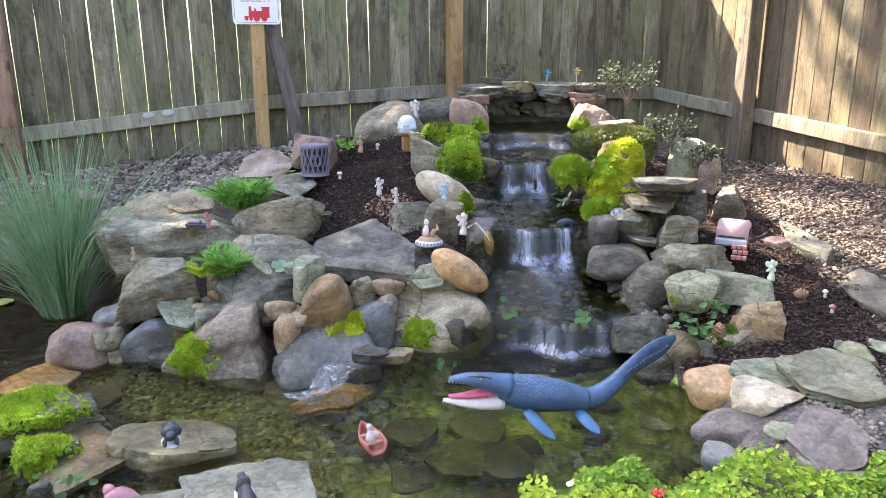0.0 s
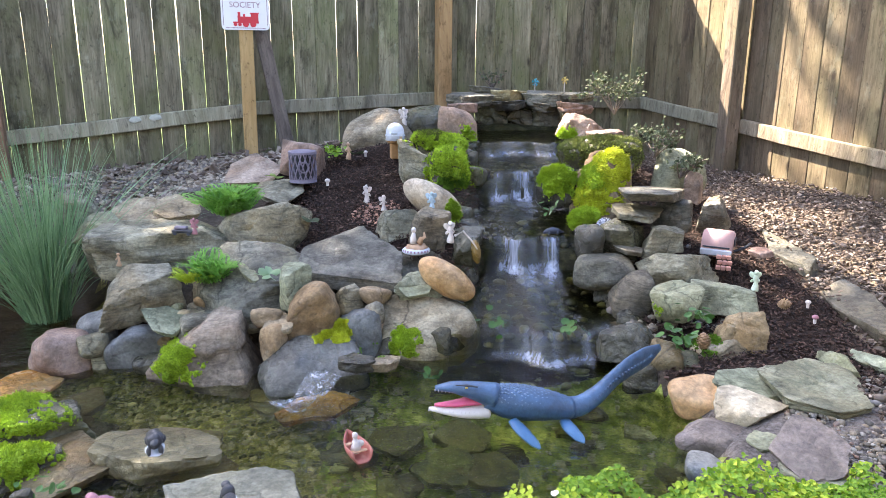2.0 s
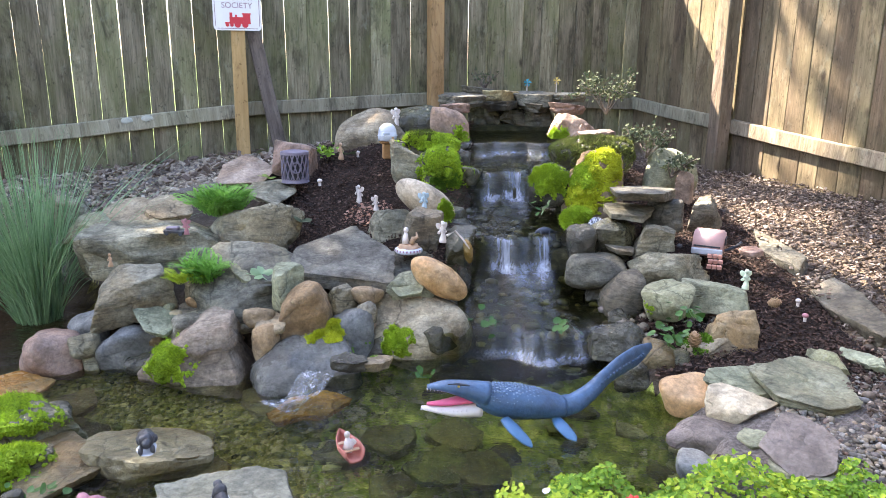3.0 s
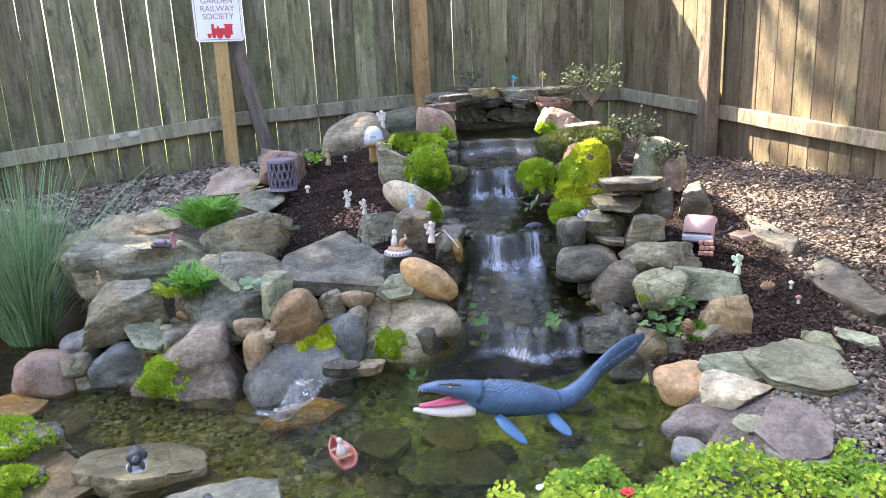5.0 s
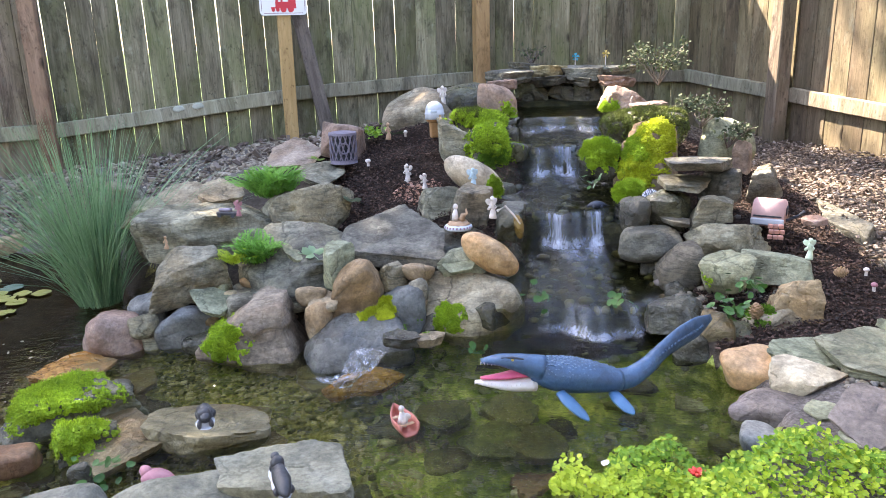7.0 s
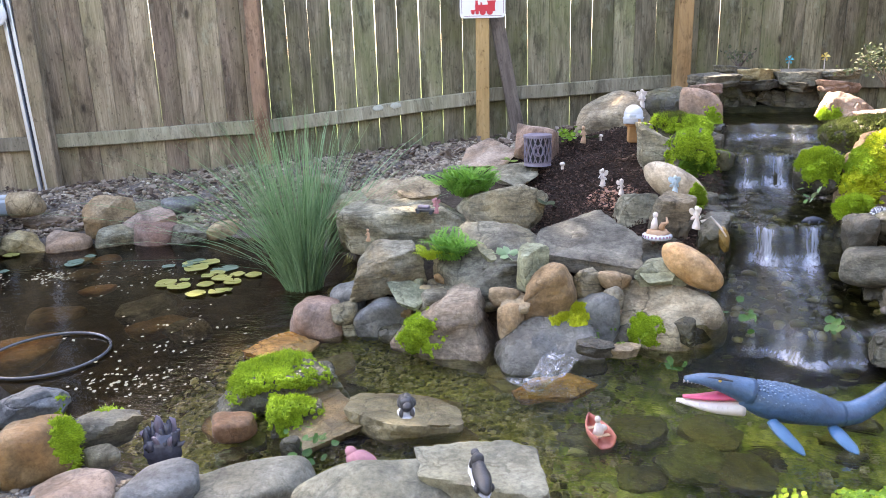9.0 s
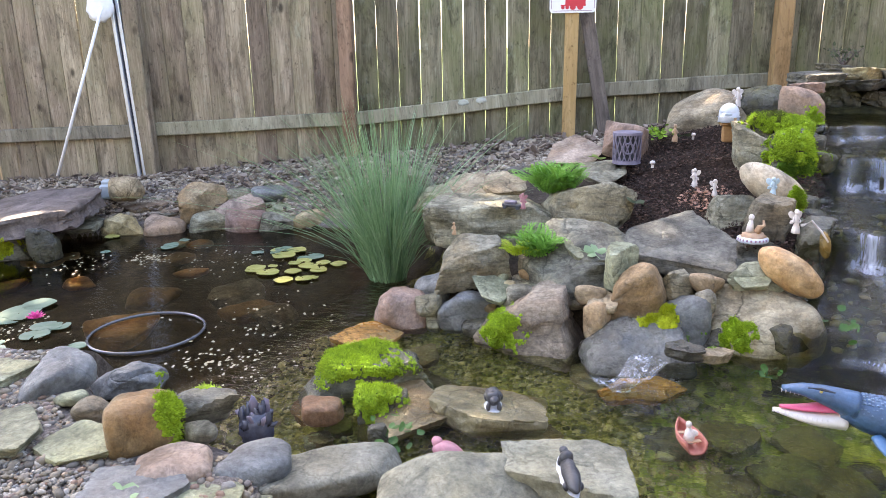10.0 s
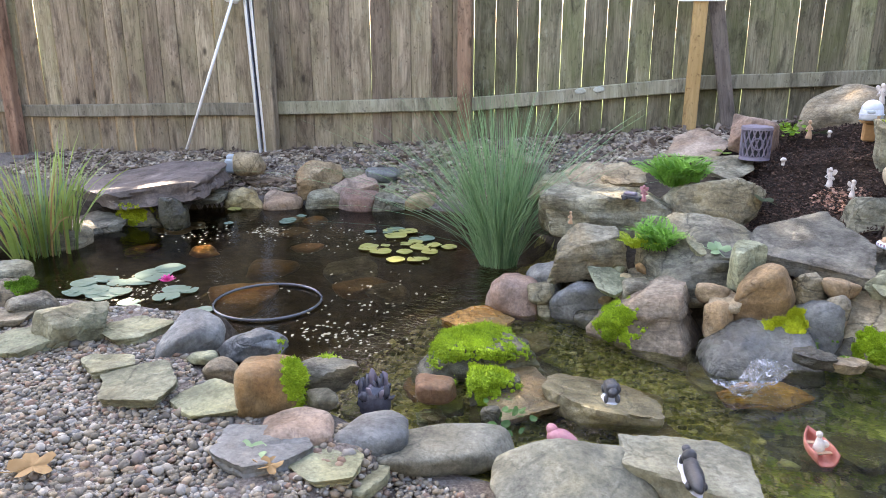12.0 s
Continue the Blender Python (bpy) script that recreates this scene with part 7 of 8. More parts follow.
def animal(at, turn, size, long, label):
    """A dark resin animal lying on a ragged white base, as one plain shape."""
    bm = bmesh.new()
    e = size
    ball_bm((0, 0.25 * e * long, 0.42 * e), (0.40 * e, 0.62 * e * long, 0.40 * e), 3, bm)
    ball_bm((0, -0.30 * e * long, 0.55 * e), (0.34 * e, 0.36 * e, 0.40 * e), 3, bm)
    ball_bm((0.02 * e, -0.52 * e * long - 0.12 * e, 0.62 * e), (0.22 * e, 0.26 * e, 0.17 * e), 2, bm)
    for q in (-1, 1):
        ball_bm((q * 0.26 * e, -0.30 * e * long - 0.25 * e, 0.2 * e), (0.11 * e, 0.14 * e, 0.26 * e), 2, bm)
        ball_bm((q * 0.34 * e, 0.5 * e * long, 0.2 * e), (0.14 * e, 0.24 * e, 0.2 * e), 2, bm)
    for v in bm.verts:
        v.co += v.co.normalized() * 0.10 * e * noise.noise(v.co * (3.2 / e))
    for f in bm.faces:
        f.smooth = True
    k = len(bm.faces)
    ball_bm((0, -0.05 * e, 0.02 * e), (0.46 * e, 0.80 * e * long, 0.08 * e), 3, bm)
    bm.faces.ensure_lookup_table()
    seen = set()
    for f in bm.faces[k:]:
        f.material_index = 1
        for v in f.verts:
            if v.index not in seen and v not in seen:
                seen.add(v)
                v.co.x *= 1 + 0.25 * noise.noise(v.co * (4 / e))
                v.co.y *= 1 + 0.2 * noise.noise(v.co * (4 / e) + Vector((7, 0, 0)))
    ob = part("animal_ornament", bm, [BLACK_RESIN, CERAMIC], None, label)
    ob.matrix_basis = Matrix.Translation(at) @ pose(0, 0, 0, 0, 0, turn)
    return tagged(ob, "", "ornament")


animal((-0.666, 1.580, 0.100), 20, 0.05, 1.0, "charcoal animal ornament on a ragged white base atop a stone")
animal((-0.424, 1.345, 0.092), 203, 0.045, 2.25, "long charcoal animal ornament on a white base atop a flat stone")

# a gnarled dark ornament at the water's edge and a pink one in the stream
GLOSSY = plain("dark_glossy_resin", (0.055, 0.06, 0.085), 0.25, 0, 0.6, 0.8, 50)


def gnarl(bm):
    for v in bm.verts:
        v.co += Vector((noise.noise(v.co * 60), noise.noise(v.co * 60 + Vector((9, 0, 0))), noise.noise(v.co * 60 + Vector((0, 9, 0))))) * 0.010 + v.co.normalized() * 0.004 * noise.noise(v.co * 160)
    return bm


gn = empty("gnarled_ornament", Matrix.Translation((-1.220, 1.360, 0.042)) @ pose(0, 0, 0, 0, 0, 40), "dark glossy gnarled ornament standing at the stream edge", "ornament")
part("body", gnarl(ball_bm((0, 0, 0.0), (0.042, 0.028, 0.048), 3)), GLOSSY, gn, "", True)
for k in range(21):
    sx, sy = -0.036 + 0.0115 * (k % 7) + 0.004 * (k // 7), 0.018 - 0.018 * (k // 7)
    top = 0.056 + 0.009 * (k * 5 % 4) - 0.016 * (k // 7)
    part("spike", gnarl(tube_bm([(sx * 0.9, sy * 0.7, 0.015), (sx, sy, top * 0.75), (sx * 1.08, sy * 1.1, top)], [0.009, 0.007, 0.005], 6)), GLOSSY if k % 3 else LAVENDER, gn, "", True)
bm = ball_bm((0, 0, 0), (0.042, 0.026, 0.022), 3)
ball_bm((-0.032, 0, 0.012), (0.016, 0.014, 0.014), 2, bm)
for v in bm.verts:
    v.co += v.co.normalized() * 0.005 * noise.noise(v.co * 55)
ob = part("pink_ornament", bm, FIG_PINK, None, "small pink ornament lying at the stream edge", True)
ob.matrix_basis = Matrix.Translation((-0.742, 1.460, 0.023)) @ pose(0, 0, 0, 0, 8, -10)
tagged(ob, "", "ornament")

# floating ring on the pond
bm = bmesh.new()
hoop_at = Vector((-2.174, 1.988, -0.052))
ring = [(hoop_at.x + 0.208 * math.cos(2 * math.pi * k / 56), hoop_at.y + 0.208 * math.sin(2 * math.pi * k / 56), -0.052) for k in range(57)]
tube_bm(ring, 0.006, 10, bm)
ob = part("floating_ring", bm, plain("clear_grey_tubing", (0.09, 0.095, 0.105), 0.15, 0.2, 0.1, 0.05), None, "round grey tubing ring floating on the dark pond", True)
tagged(ob, "", "ring")

# ---- plants ----
def strip(verts, faces, pts, widths, side):
    """A blade of grass or a leaf as a narrow strip along points."""
    i = len(verts)
    for p, w in zip(pts, widths):
        verts.append(tuple(p - side * w))
        verts.append(tuple(p + side * w))
    for k in range(len(pts) - 1):
        q = i + 2 * k
        faces.append((q, q + 1, q + 3, q + 2))


def plant_part(name, verts, faces, mat, parent, label=""):
    me = bpy.data.meshes.new(name)
    me.from_pydata([tuple(v) for v in verts], [], faces)
    me.materials.append(mat)
    ob = new(name, me)
    if parent is not None:
        ob.parent = parent
    return tagged(ob, label)


def blades(count, radius, height, spread, width, droop, seed, lean=(0, 0)):
    rs = np.random.RandomState(seed)
    verts, faces = [], []
    for _ in range(count):
        a, rr = rs.uniform(0, 6.283), radius * math.sqrt(rs.uniform())
        base = np.array([rr * math.cos(a), rr * math.sin(a), 0])
        out = np.array([math.cos(a), math.sin(a), 0]) * rs.uniform(0.05, 1) * spread + np.array([*lean, 0]) * rs.uniform(0.3, 1.2)
        h = height * rs.uniform(0.55, 1.05)
        tilt = rs.uniform(0.2, 1.0) ** 1.3
        pts = []
        for u in (0, 0.3, 0.6, 0.82, 1.0):
            p = base + out * tilt * (u ** 1.5) + np.array([0, 0, h * (u - droop * tilt * u ** 3)])
            pts.append(p)
        side = np.array([1.0, -0.35, 0]) + rs.normal(size=3) * 0.5
        side /= np.linalg.norm(side)
        w = width * rs.uniform(0.7, 1.2)
        strip(verts, faces, pts, [w, w, 0.8 * w, 0.5 * w, 0.08 * w], side)
    return verts, faces


g = empty("soft_rush", pose(-1.612, 2.908, -0.060), "tall green rush clump growing at the pond edge", "plant")
tagged(plant_part("foliage", *blades(470, 0.085, 0.84, 0.86, 0.0024, 0.12, 11, (-0.14, -0.05)), RUSH, g), kind="stuff")
tagged(plant_part("outer_foliage", *blades(170, 0.08, 0.72, 1.25, 0.0018, 0.30, 12, (-0.2, -0.05)), RUSH, g), kind="stuff")
g = empty("yellow_iris", pose(-3.604, 1.972, -0.060), "yellowing iris clump at the pond edge", "plant")
plant_part("leaves", *blades(90, 0.15, 0.62, 0.60, 0.0095, 0.22, 13, (0.06, -0.04)), IRIS, g)
plant_part("dry_leaves", *blades(34, 0.13, 0.56, 0.55, 0.006, 0.4, 14), DRYLEAF, g, "dry brown leaves")
plant_part("green_leaves", *blades(30, 0.12, 0.55, 0.5, 0.008, 0.35, 15), RUSH, g, "greener inner leaves")


def fern(x, y, z, size, count, seed, mat, label):
    """Arching fronds, each a stalk with two rows of cut pinnae."""
    rs = np.random.RandomState(seed)
    verts, faces = [], []
    for k in range(count):
        a = 6.283 * k / count + rs.uniform(-0.3, 0.3)
        out = np.array([math.cos(a), math.sin(a), 0])
        side = np.array([-math.sin(a), math.cos(a), 0])
        ln, steep = size * rs.uniform(0.6, 1.1), rs.uniform(0.7, 1.5)
        n = 11
        line = []
        for j in range(n + 1):
            u = j / n
            bend = steep * (1 - 1.2 * u ** 2)
            line.append((out * ln * math.cos(bend) / n, np.array([0, 0, ln * math.sin(bend) / n])))
        p = rs.normal(size=3) * np.array([0.012, 0.012, 0.0])
        for j in range(1, n + 1):
            u = j / n
            step = line[j][0] + line[j][1]
            old, p = p, p + step
            way = step / np.linalg.norm(step)
            i = len(verts)
            verts += [old - side * 0.0011, old + side * 0.0011, p]
            faces.append((i, i + 1, i + 2))
            w = ln * 0.34 * math.sin(math.pi * (0.2 + 0.78 * u)) + 0.003
            for s in (-1, 1):
                tip = p + side * s * w + way * w * 0.5 + np.array([0, 0, -0.22 * w + rs.uniform(-0.1, 0.1) * w])
                axis = tip - p
                for q in (0.2, 0.5, 0.8):
                    c = p + axis * q
                    l = w * 0.42 * (1.15 - q)
                    for d in (-1, 1):
                        i = len(verts)
                        verts += [c - axis * 0.05, c + way * d * l + axis * 0.10 + rs.normal(size=3) * 0.0012, c + axis * 0.17]
                        faces.append((i, i + 1, i + 2))
    g = empty("fern", pose(x, y, z), label, "fern", "ferns")
    return tagged(plant_part("fronds", verts, faces, mat, g), kind="stuff")


fern(-0.865, 3.000, 0.359, 0.20, 26, 21, FERN, "fresh green fern on the planted terrace")
fern(-0.823, 2.600, 0.193, 0.16, 24, 22, FERN, "fresh green fern growing between bank stones")
fern(-0.899, 2.580, 0.204, 0.09, 16, 23, CREEPER, "small yellow-green fern beside bank stones")
fern(-0.831, 3.050, 0.363, 0.15, 18, 25, FERN, "small green fern on the planted terrace")


def leaf_cloud(name, places, size, mat, parent, seed, lobes=6, flat=0.5, label=""):
    """Many small rounded leaves at the places given."""
    rs = np.random.RandomState(seed)
    verts, faces = [], []
    for p in places:
        nrm = rs.normal(size=3) * flat + np.array([0, -0.15, 1])
        nrm /= np.linalg.norm(nrm)
        a = np.cross(nrm, rs.normal(size=3))
        a /= np.linalg.norm(a)
        b = np.cross(nrm, a)
        r = size * rs.uniform(0.6, 1.25)
        i = len(verts)
        verts.append(np.array(p) - nrm * r * 0.18)
        for k in range(lobes):
            t = 6.283 * k / lobes
            verts.append(np.array(p) + (a * math.cos(t) + b * math.sin(t) * 0.8) * r * (1 + 0.15 * (k % 2)))
        for k in range(lobes):
            faces.append((i, i + 1 + k, i + 1 + (k + 1) % lobes))
    return plant_part(name, verts, faces, mat, parent, label)


def creeping_plant():
    rs = np.random.RandomState(31)
    g = empty("creeping_plant", pose(0, 0, 0), "lime green creeping plant spilling over the basin edge", "plant")
    lime, deep = [], []
    for _ in range(17000):
        x, y = rs.uniform(0.14, 1.0), rs.uniform(1.12, 1.72)
        edge = 1.57 - 0.14 * abs(x - 0.5) - 0.45 * max(0, 0.32 - x) - 0.4 * max(0, x - 0.78) + 0.05 * math.sin(x * 21) + 0.03 * math.sin(x * 47)
        if y > edge or math.sin(x * 41 + 3 * math.sin(y * 29)) * math.sin(y * 47 + 2) > 0.55 or ((x - 0.57) / 0.45) ** 2 + ((y - 1.44) / 0.32) ** 2 > 1.0 + 0.2 * math.sin(x * 23 + y * 9):
            continue
        k = (edge - y)
        hump = 0.03 + 0.075 * min(1, k / 0.12) * (0.7 + 0.5 * math.sin(x * 13 + 2) * math.sin(y * 17) + 0.3 * math.sin(x * 31) * math.sin(y * 37))
        z = max(float(ground(x, y)), 0.0) + hump * rs.uniform(0.3, 1.1) ** 0.6
        (lime if (math.sin(x * 9 + 1) + math.sin(y * 15 + x * 4) + rs.normal() * 0.7 - 2.4 * (x - 0.62)) > -0.2 else deep).append((x, y, z))
    leaf_cloud("lime_leaves", lime, 0.0062, CREEPER, g, 32)
    leaf_cloud("green_leaves", deep, 0.0058, CREEPER_DARK, g, 33, label="darker green leaves")
    bm = bmesh.new()
    c = Vector((0.441, 1.380, 0.090))
    for k in range(7):
        a = 2 * math.pi * k / 7
        ball_bm(c + Vector((0.011 * math.cos(a), 0.011 * math.sin(a), 0)), (0.009, 0.006, 0.005), 1, bm, pose(0, 0, 0, 0, -20, math.degrees(a)))
    part("flower", bm, plain("red_petal", (0.62, 0.04, 0.025), 0.5), g, "small red flower")
    leaf_cloud("pale_leaf", [(0.259, 1.420, 0.089)], 0.009, plain("pale_petal", (0.7, 0.62, 0.66), 0.5), g, 35, 7, 0.2, "pale pink fallen petal")


creeping_plant()


def twiggy_bush(x, y, z, h, w, seed, mat, label, leaves=260, leaf=0.010):
    rs = np.random.RandomState(seed)
    g = empty("small_bush", pose(x, y, z), label, "bush", "small bushes")
    bm = bmesh.new()
    ends = []
    for k in range(9):
        a = rs.uniform(0, 6.283)
        p0 = np.zeros(3)
        p1 = np.array([math.cos(a) * w * 0.25, math.sin(a) * w * 0.25, h * rs.uniform(0.3, 0.5)])
        p2 = p1 + np.array([math.cos(a) * w * rs.uniform(0.1, 0.35), math.sin(a) * w * rs.uniform(0.1, 0.35), h * rs.uniform(0.25, 0.5)])
        tube_bm([p0, p1, p2], [0.004, 0.003, 0.0012], 5, bm)
        ends += [(p1, p2)]
        for _ in range(3):
            u = rs.uniform(0, 1)
            q = p1 + (p2 - p1) * u
            e = q + rs.normal(size=3) * np.array([w * 0.2, w * 0.2, h * 0.1])
            tube_bm([q, e], [0.002, 0.0008], 4, bm)
            ends.append((q, e))
    part("branchwork", bm, POST_OLD, g)
    pl = []
    for _ in range(leaves):
        p, q = ends[rs.randint(len(ends))]
        pl.append(p + (q - p) * rs.uniform(0.1, 1.1) + rs.normal(size=3) * 0.012)
    leaf_cloud("leaves", pl, leaf, mat, g, seed + 1, 5, 1.2)


twiggy_bush(0.904, 3.850, 0.727, 0.26, 0.26, 41, SAGE, "small grey-green twiggy bush beside the top pool", 620, 0.0085)
twiggy_bush(1.024, 3.500, 0.550, 0.17, 0.24, 42, SAGE, "low grey-green plant with pale tips in the mulch", 480, 0.0085)
twiggy_bush(1.114, 3.380, 0.472, 0.12, 0.18, 43, SAGE, "low silvery plant beside a blue-grey boulder", 220, 0.010)
twiggy_bush(0.331, 4.650, 0.819, 0.12, 0.16, 44, SAGE, "small sparse plant behind the top pool", 90, 0.008)
for xyz, sd, n in (((-0.540, 3.850, 0.534), 51, 40), ((0.764, 2.180, 0.154), 52, 26), ((0.204, 2.440, 0.113), 53, 12), ((0.489, 2.420, 0.101), 54, 10), ((-0.03, 2.21, 0.008), 55, 12), ((0.460, 3.000, 0.405), 56, 3), ((-0.925, 1.550, -0.021), 57, 20), ((0.865, 2.300, 0.187), 58, 20)):
    rs = np.random.RandomState(sd)
    g = empty("small_leafy_plant", pose(*xyz), "small green leafy plant growing between wet stones", "plant", "small leafy plants")
    leaf_cloud("leaves", [rs.normal(size=3) * np.array([0.03, 0.03, 0.016]) for _ in range(n)], 0.0135, IVY if sd != 51 else CREEPER_DARK, g, sd, 7, 0.5)


def lobed_leaf(x, y, z, r, mat, turn, label, tilt=(0, 0)):
    """A fallen five-lobed leaf, slightly cupped."""
    bm = bmesh.new()
    n = 30
    rim = []
    for k in range(n):
        a = 2 * math.pi * k / n
        rr = r * (0.55 + 0.45 * abs(math.cos(2.5 * a)) ** 0.8) * (1 if k % 2 else 0.93)
        rim.append(bm.verts.new((rr * math.cos(a), rr * math.sin(a), 0.006 * math.cos(3 * a) + 0.1 * rr * rr / r)))
    c = bm.verts.new((0, 0, 0))
    for k in range(n):
        bm.faces.new((c, rim[k], rim[(k + 1) % n]))
    tube_bm([(0, 0, 0), (-r * 0.8, 0, 0.004), (-r * 1.3, 0.2 * r, 0.01)], 0.0012, 4, bm)
    ob = part("fallen_leaf", bm, mat, None, label)
    ob.matrix_basis = pose(x, y, z, *tilt, turn)
    return tagged(ob, "", "leaf", "fallen leaves")


lobed_leaf(-0.605, 2.560, 0.242, 0.045, FALLEN, 40, "pale green lobed leaf lying on a slate slab", (28, 0))
lobed_leaf(-1.279, 0.974, 0.077, 0.045, FALLEN, 10, "pale green lobed leaf lying on a blue slab", (12, 0))
lobed_leaf(0.486, 3.03, 0.40, 0.04, FALLEN, 250, "grey-green leaf hanging beside wet moss", (60, 0))
lobed_leaf(-0.523, 3.000, 0.342, 0.05, SAGE, 70, "grey-green fallen leaf on the mulch", (15, 10))
lobed_leaf(-0.696, 2.850, 0.249, 0.05, DRYLEAF, 20, "dry tan leaf beside a terrace stone", (20, 0))
lobed_leaf(-0.799, 3.600, 0.429, 0.05, IRIS, 120, "yellow fallen leaf near the lantern", (10, 0))
lobed_leaf(-0.412, 3.750, 0.527, 0.045, SAGE, 200, "grey-green fallen leaf on the mulch", (15, 0))
lobed_leaf(-1.649, 0.713, 0.075, 0.05, DRYLEAF, 80, "dry brown leaf lying on the pebbles", (8, 0))
lobed_leaf(-1.208, 0.964, 0.078, 0.03, DRYLEAF, 30, "reddish dry leaf lying on the pebbles", (8, 0))

# ---- lily pads ----
def lily_pad(x, y, r, turn, mat, seed):
    rs = np.random.RandomState(seed)
    bm = bmesh.new()
    n = 26
    rim, low = [], []
    for k in range(n + 1):
        a = radians(10) + (2 * math.pi - radians(20)) * k / n
        rr = r * (1 + 0.03 * math.sin(5 * a + seed))
        z = 0.004 + 0.0015 * math.sin(3 * a + seed)
        rim.append(bm.verts.new((rr * math.cos(a), rr * math.sin(a), z)))
        low.append(bm.verts.new((rr * math.cos(a), rr * math.sin(a), z - 0.002)))
    c, d = bm.verts.new((0, 0, 0.002)), bm.verts.new((0, 0, 0.0))
    for k in range(n):
        bm.faces.new((c, rim[k], rim[k + 1]))
        bm.faces.new((d, low[k + 1], low[k]))
        bm.faces.new((rim[k], low[k], low[k + 1], rim[k + 1]))
    ob = part("lily_pad", bm, mat, None, "floating yellowing lily pad on the dark pond" if mat is LILY_YELLOW else "floating pale green lily pad on the dark pond")
    ob.matrix_basis = pose(x, y, -0.056 + 0.003 * rs.uniform(), rs.uniform(-0.8, 0.8), rs.uniform(-0.8, 0.8), turn)
    return tagged(ob, "", "lily pad", "lily pads")


lily_pad(-2.881, 1.730, 0.059, 0, LILY, 1)
lily_pad(-2.605, 1.626, 0.031, 37, LILY, 2)
lily_pad(-2.544, 1.661, 0.033, 74, LILY, 3)
lily_pad(-2.486, 1.587, 0.039, 111, LILY, 4)
lily_pad(-2.402, 1.675, 0.048, 148, LILY, 5)
lily_pad(-2.318, 1.785, 0.039, 185, LILY, 6)
lily_pad(-2.583, 1.902, 0.047, 222, LILY, 7)
lily_pad(-2.857, 2.089, 0.068, 259, LILY, 8)
lily_pad(-2.851, 1.998, 0.080, 296, LILY, 9)
lily_pad(-2.959, 1.846, 0.048, 333, LILY, 10)
lily_pad(-2.820, 1.908, 0.065, 10, LILY, 11)
lily_pad(-2.494, 1.537, 0.029, 47, LILY, 12)
lily_pad(-2.053, 2.715, 0.045, 0, LILY_YELLOW, 40)
lily_pad(-2.088, 2.847, 0.041, 37, LILY_YELLOW, 41)
lily_pad(-2.068, 2.951, 0.048, 74, LILY_YELLOW, 42)
lily_pad(-1.983, 2.908, 0.041, 111, LILY_YELLOW, 43)
lily_pad(-1.972, 2.761, 0.040, 148, LILY_YELLOW, 44)
lily_pad(-2.289, 3.072, 0.059, 185, LILY_YELLOW, 45)
lily_pad(-2.283, 3.183, 0.052, 222, LILY_YELLOW, 46)
lily_pad(-2.026, 3.023, 0.037, 259, LILY_YELLOW, 47)
lily_pad(-2.380, 3.154, 0.040, 296, LILY_YELLOW, 48)
lily_pad(-3.483, 3.111, 0.043, 333, LILY_YELLOW, 49)
rnd_pads = random.Random(4)
for cx, cy, sx, sy, count, size, mat in ((-2.78, 1.80, 0.26, 0.17, 15, 0.045, LILY), (-2.10, 2.90, 0.20, 0.14, 12, 0.038, LILY_YELLOW), (-2.25, 3.12, 0.22, 0.08, 7, 0.042, LILY), (-3.25, 3.0, 0.3, 0.2, 4, 0.036, LILY)):
    for k in range(count):
        lily_pad(cx + sx * rnd_pads.uniform(-1, 1), cy + sy * rnd_pads.uniform(-1, 1), size * rnd_pads.uniform(0.6, 1.25), rnd_pads.uniform(0, 360), mat, 60 + k)
lf = empty("water_lily", pose(-2.699, 1.944, -0.050), "bright pink water lily flower floating among pads", "flower")
PETAL = plain("magenta_petal", (0.65, 0.05, 0.28), 0.4)
for ringk, (cnt, tilt, ln) in enumerate(((8, 20, 0.036), (7, 45, 0.033), (5, 68, 0.028))):
    for k in range(cnt):
        m = pose(0, 0, 0, 0, 0, 360 * k / cnt + 17 * ringk) @ pose(0, 0, 0.004, 0, -tilt, 0)
        bm = ball_bm((ln * 0.55, 0, 0), (ln * 0.55, ln * 0.2, 0.0022), 2, None)
        bmesh.ops.transform(bm, matrix=m, verts=bm.verts)
        part("petal", bm, PETAL, lf, "", True)
part("stamens", ball_bm((0, 0, 0.016), (0.008, 0.008, 0.010), 2), YELLOW, lf, "yellow centre", True)

# stones under the water of the pond
stone("rounded_stone", "round", OCHRE, -3.541, 2.679, -0.17, 0.204, 0.163, 0.122, 0, 300, "rounded stone lying under the dark pond water", "pond")
stone("rounded_stone", "round", PALE, -3.506, 2.811, -0.17, 0.138, 0.110, 0.083, 31, 301, "rounded stone lying under the dark pond water", "pond")
stone("rounded_stone", "round", OCHRE, -2.980, 3.263, -0.17, 0.164, 0.131, 0.098, 62, 302, "rounded stone lying under the dark pond water", "pond")
stone("rounded_stone", "round", RUST, -2.899, 2.968, -0.17, 0.192, 0.154, 0.115, 93, 303, "rounded stone lying under the dark pond water", "pond")
stone("rounded_stone", "round", RUST, -3.348, 2.316, -0.17, 0.187, 0.150, 0.112, 124, 304, "rounded stone lying under the dark pond water", "pond")
stone("rounded_stone", "round", OCHRE, -3.053, 2.464, -0.17, 0.169, 0.135, 0.102, 155, 305, "rounded stone lying under the dark pond water", "pond")
stone("rounded_stone", "round", OCHRE, -2.648, 2.789, -0.17, 0.149, 0.119, 0.090, 186, 306, "rounded stone lying under the dark pond water", "pond")
stone("rounded_stone", "round", OCHRE, -2.390, 2.060, -0.17, 0.297, 0.237, 0.160, 217, 307, "rounded stone lying under the dark pond water", "pond")
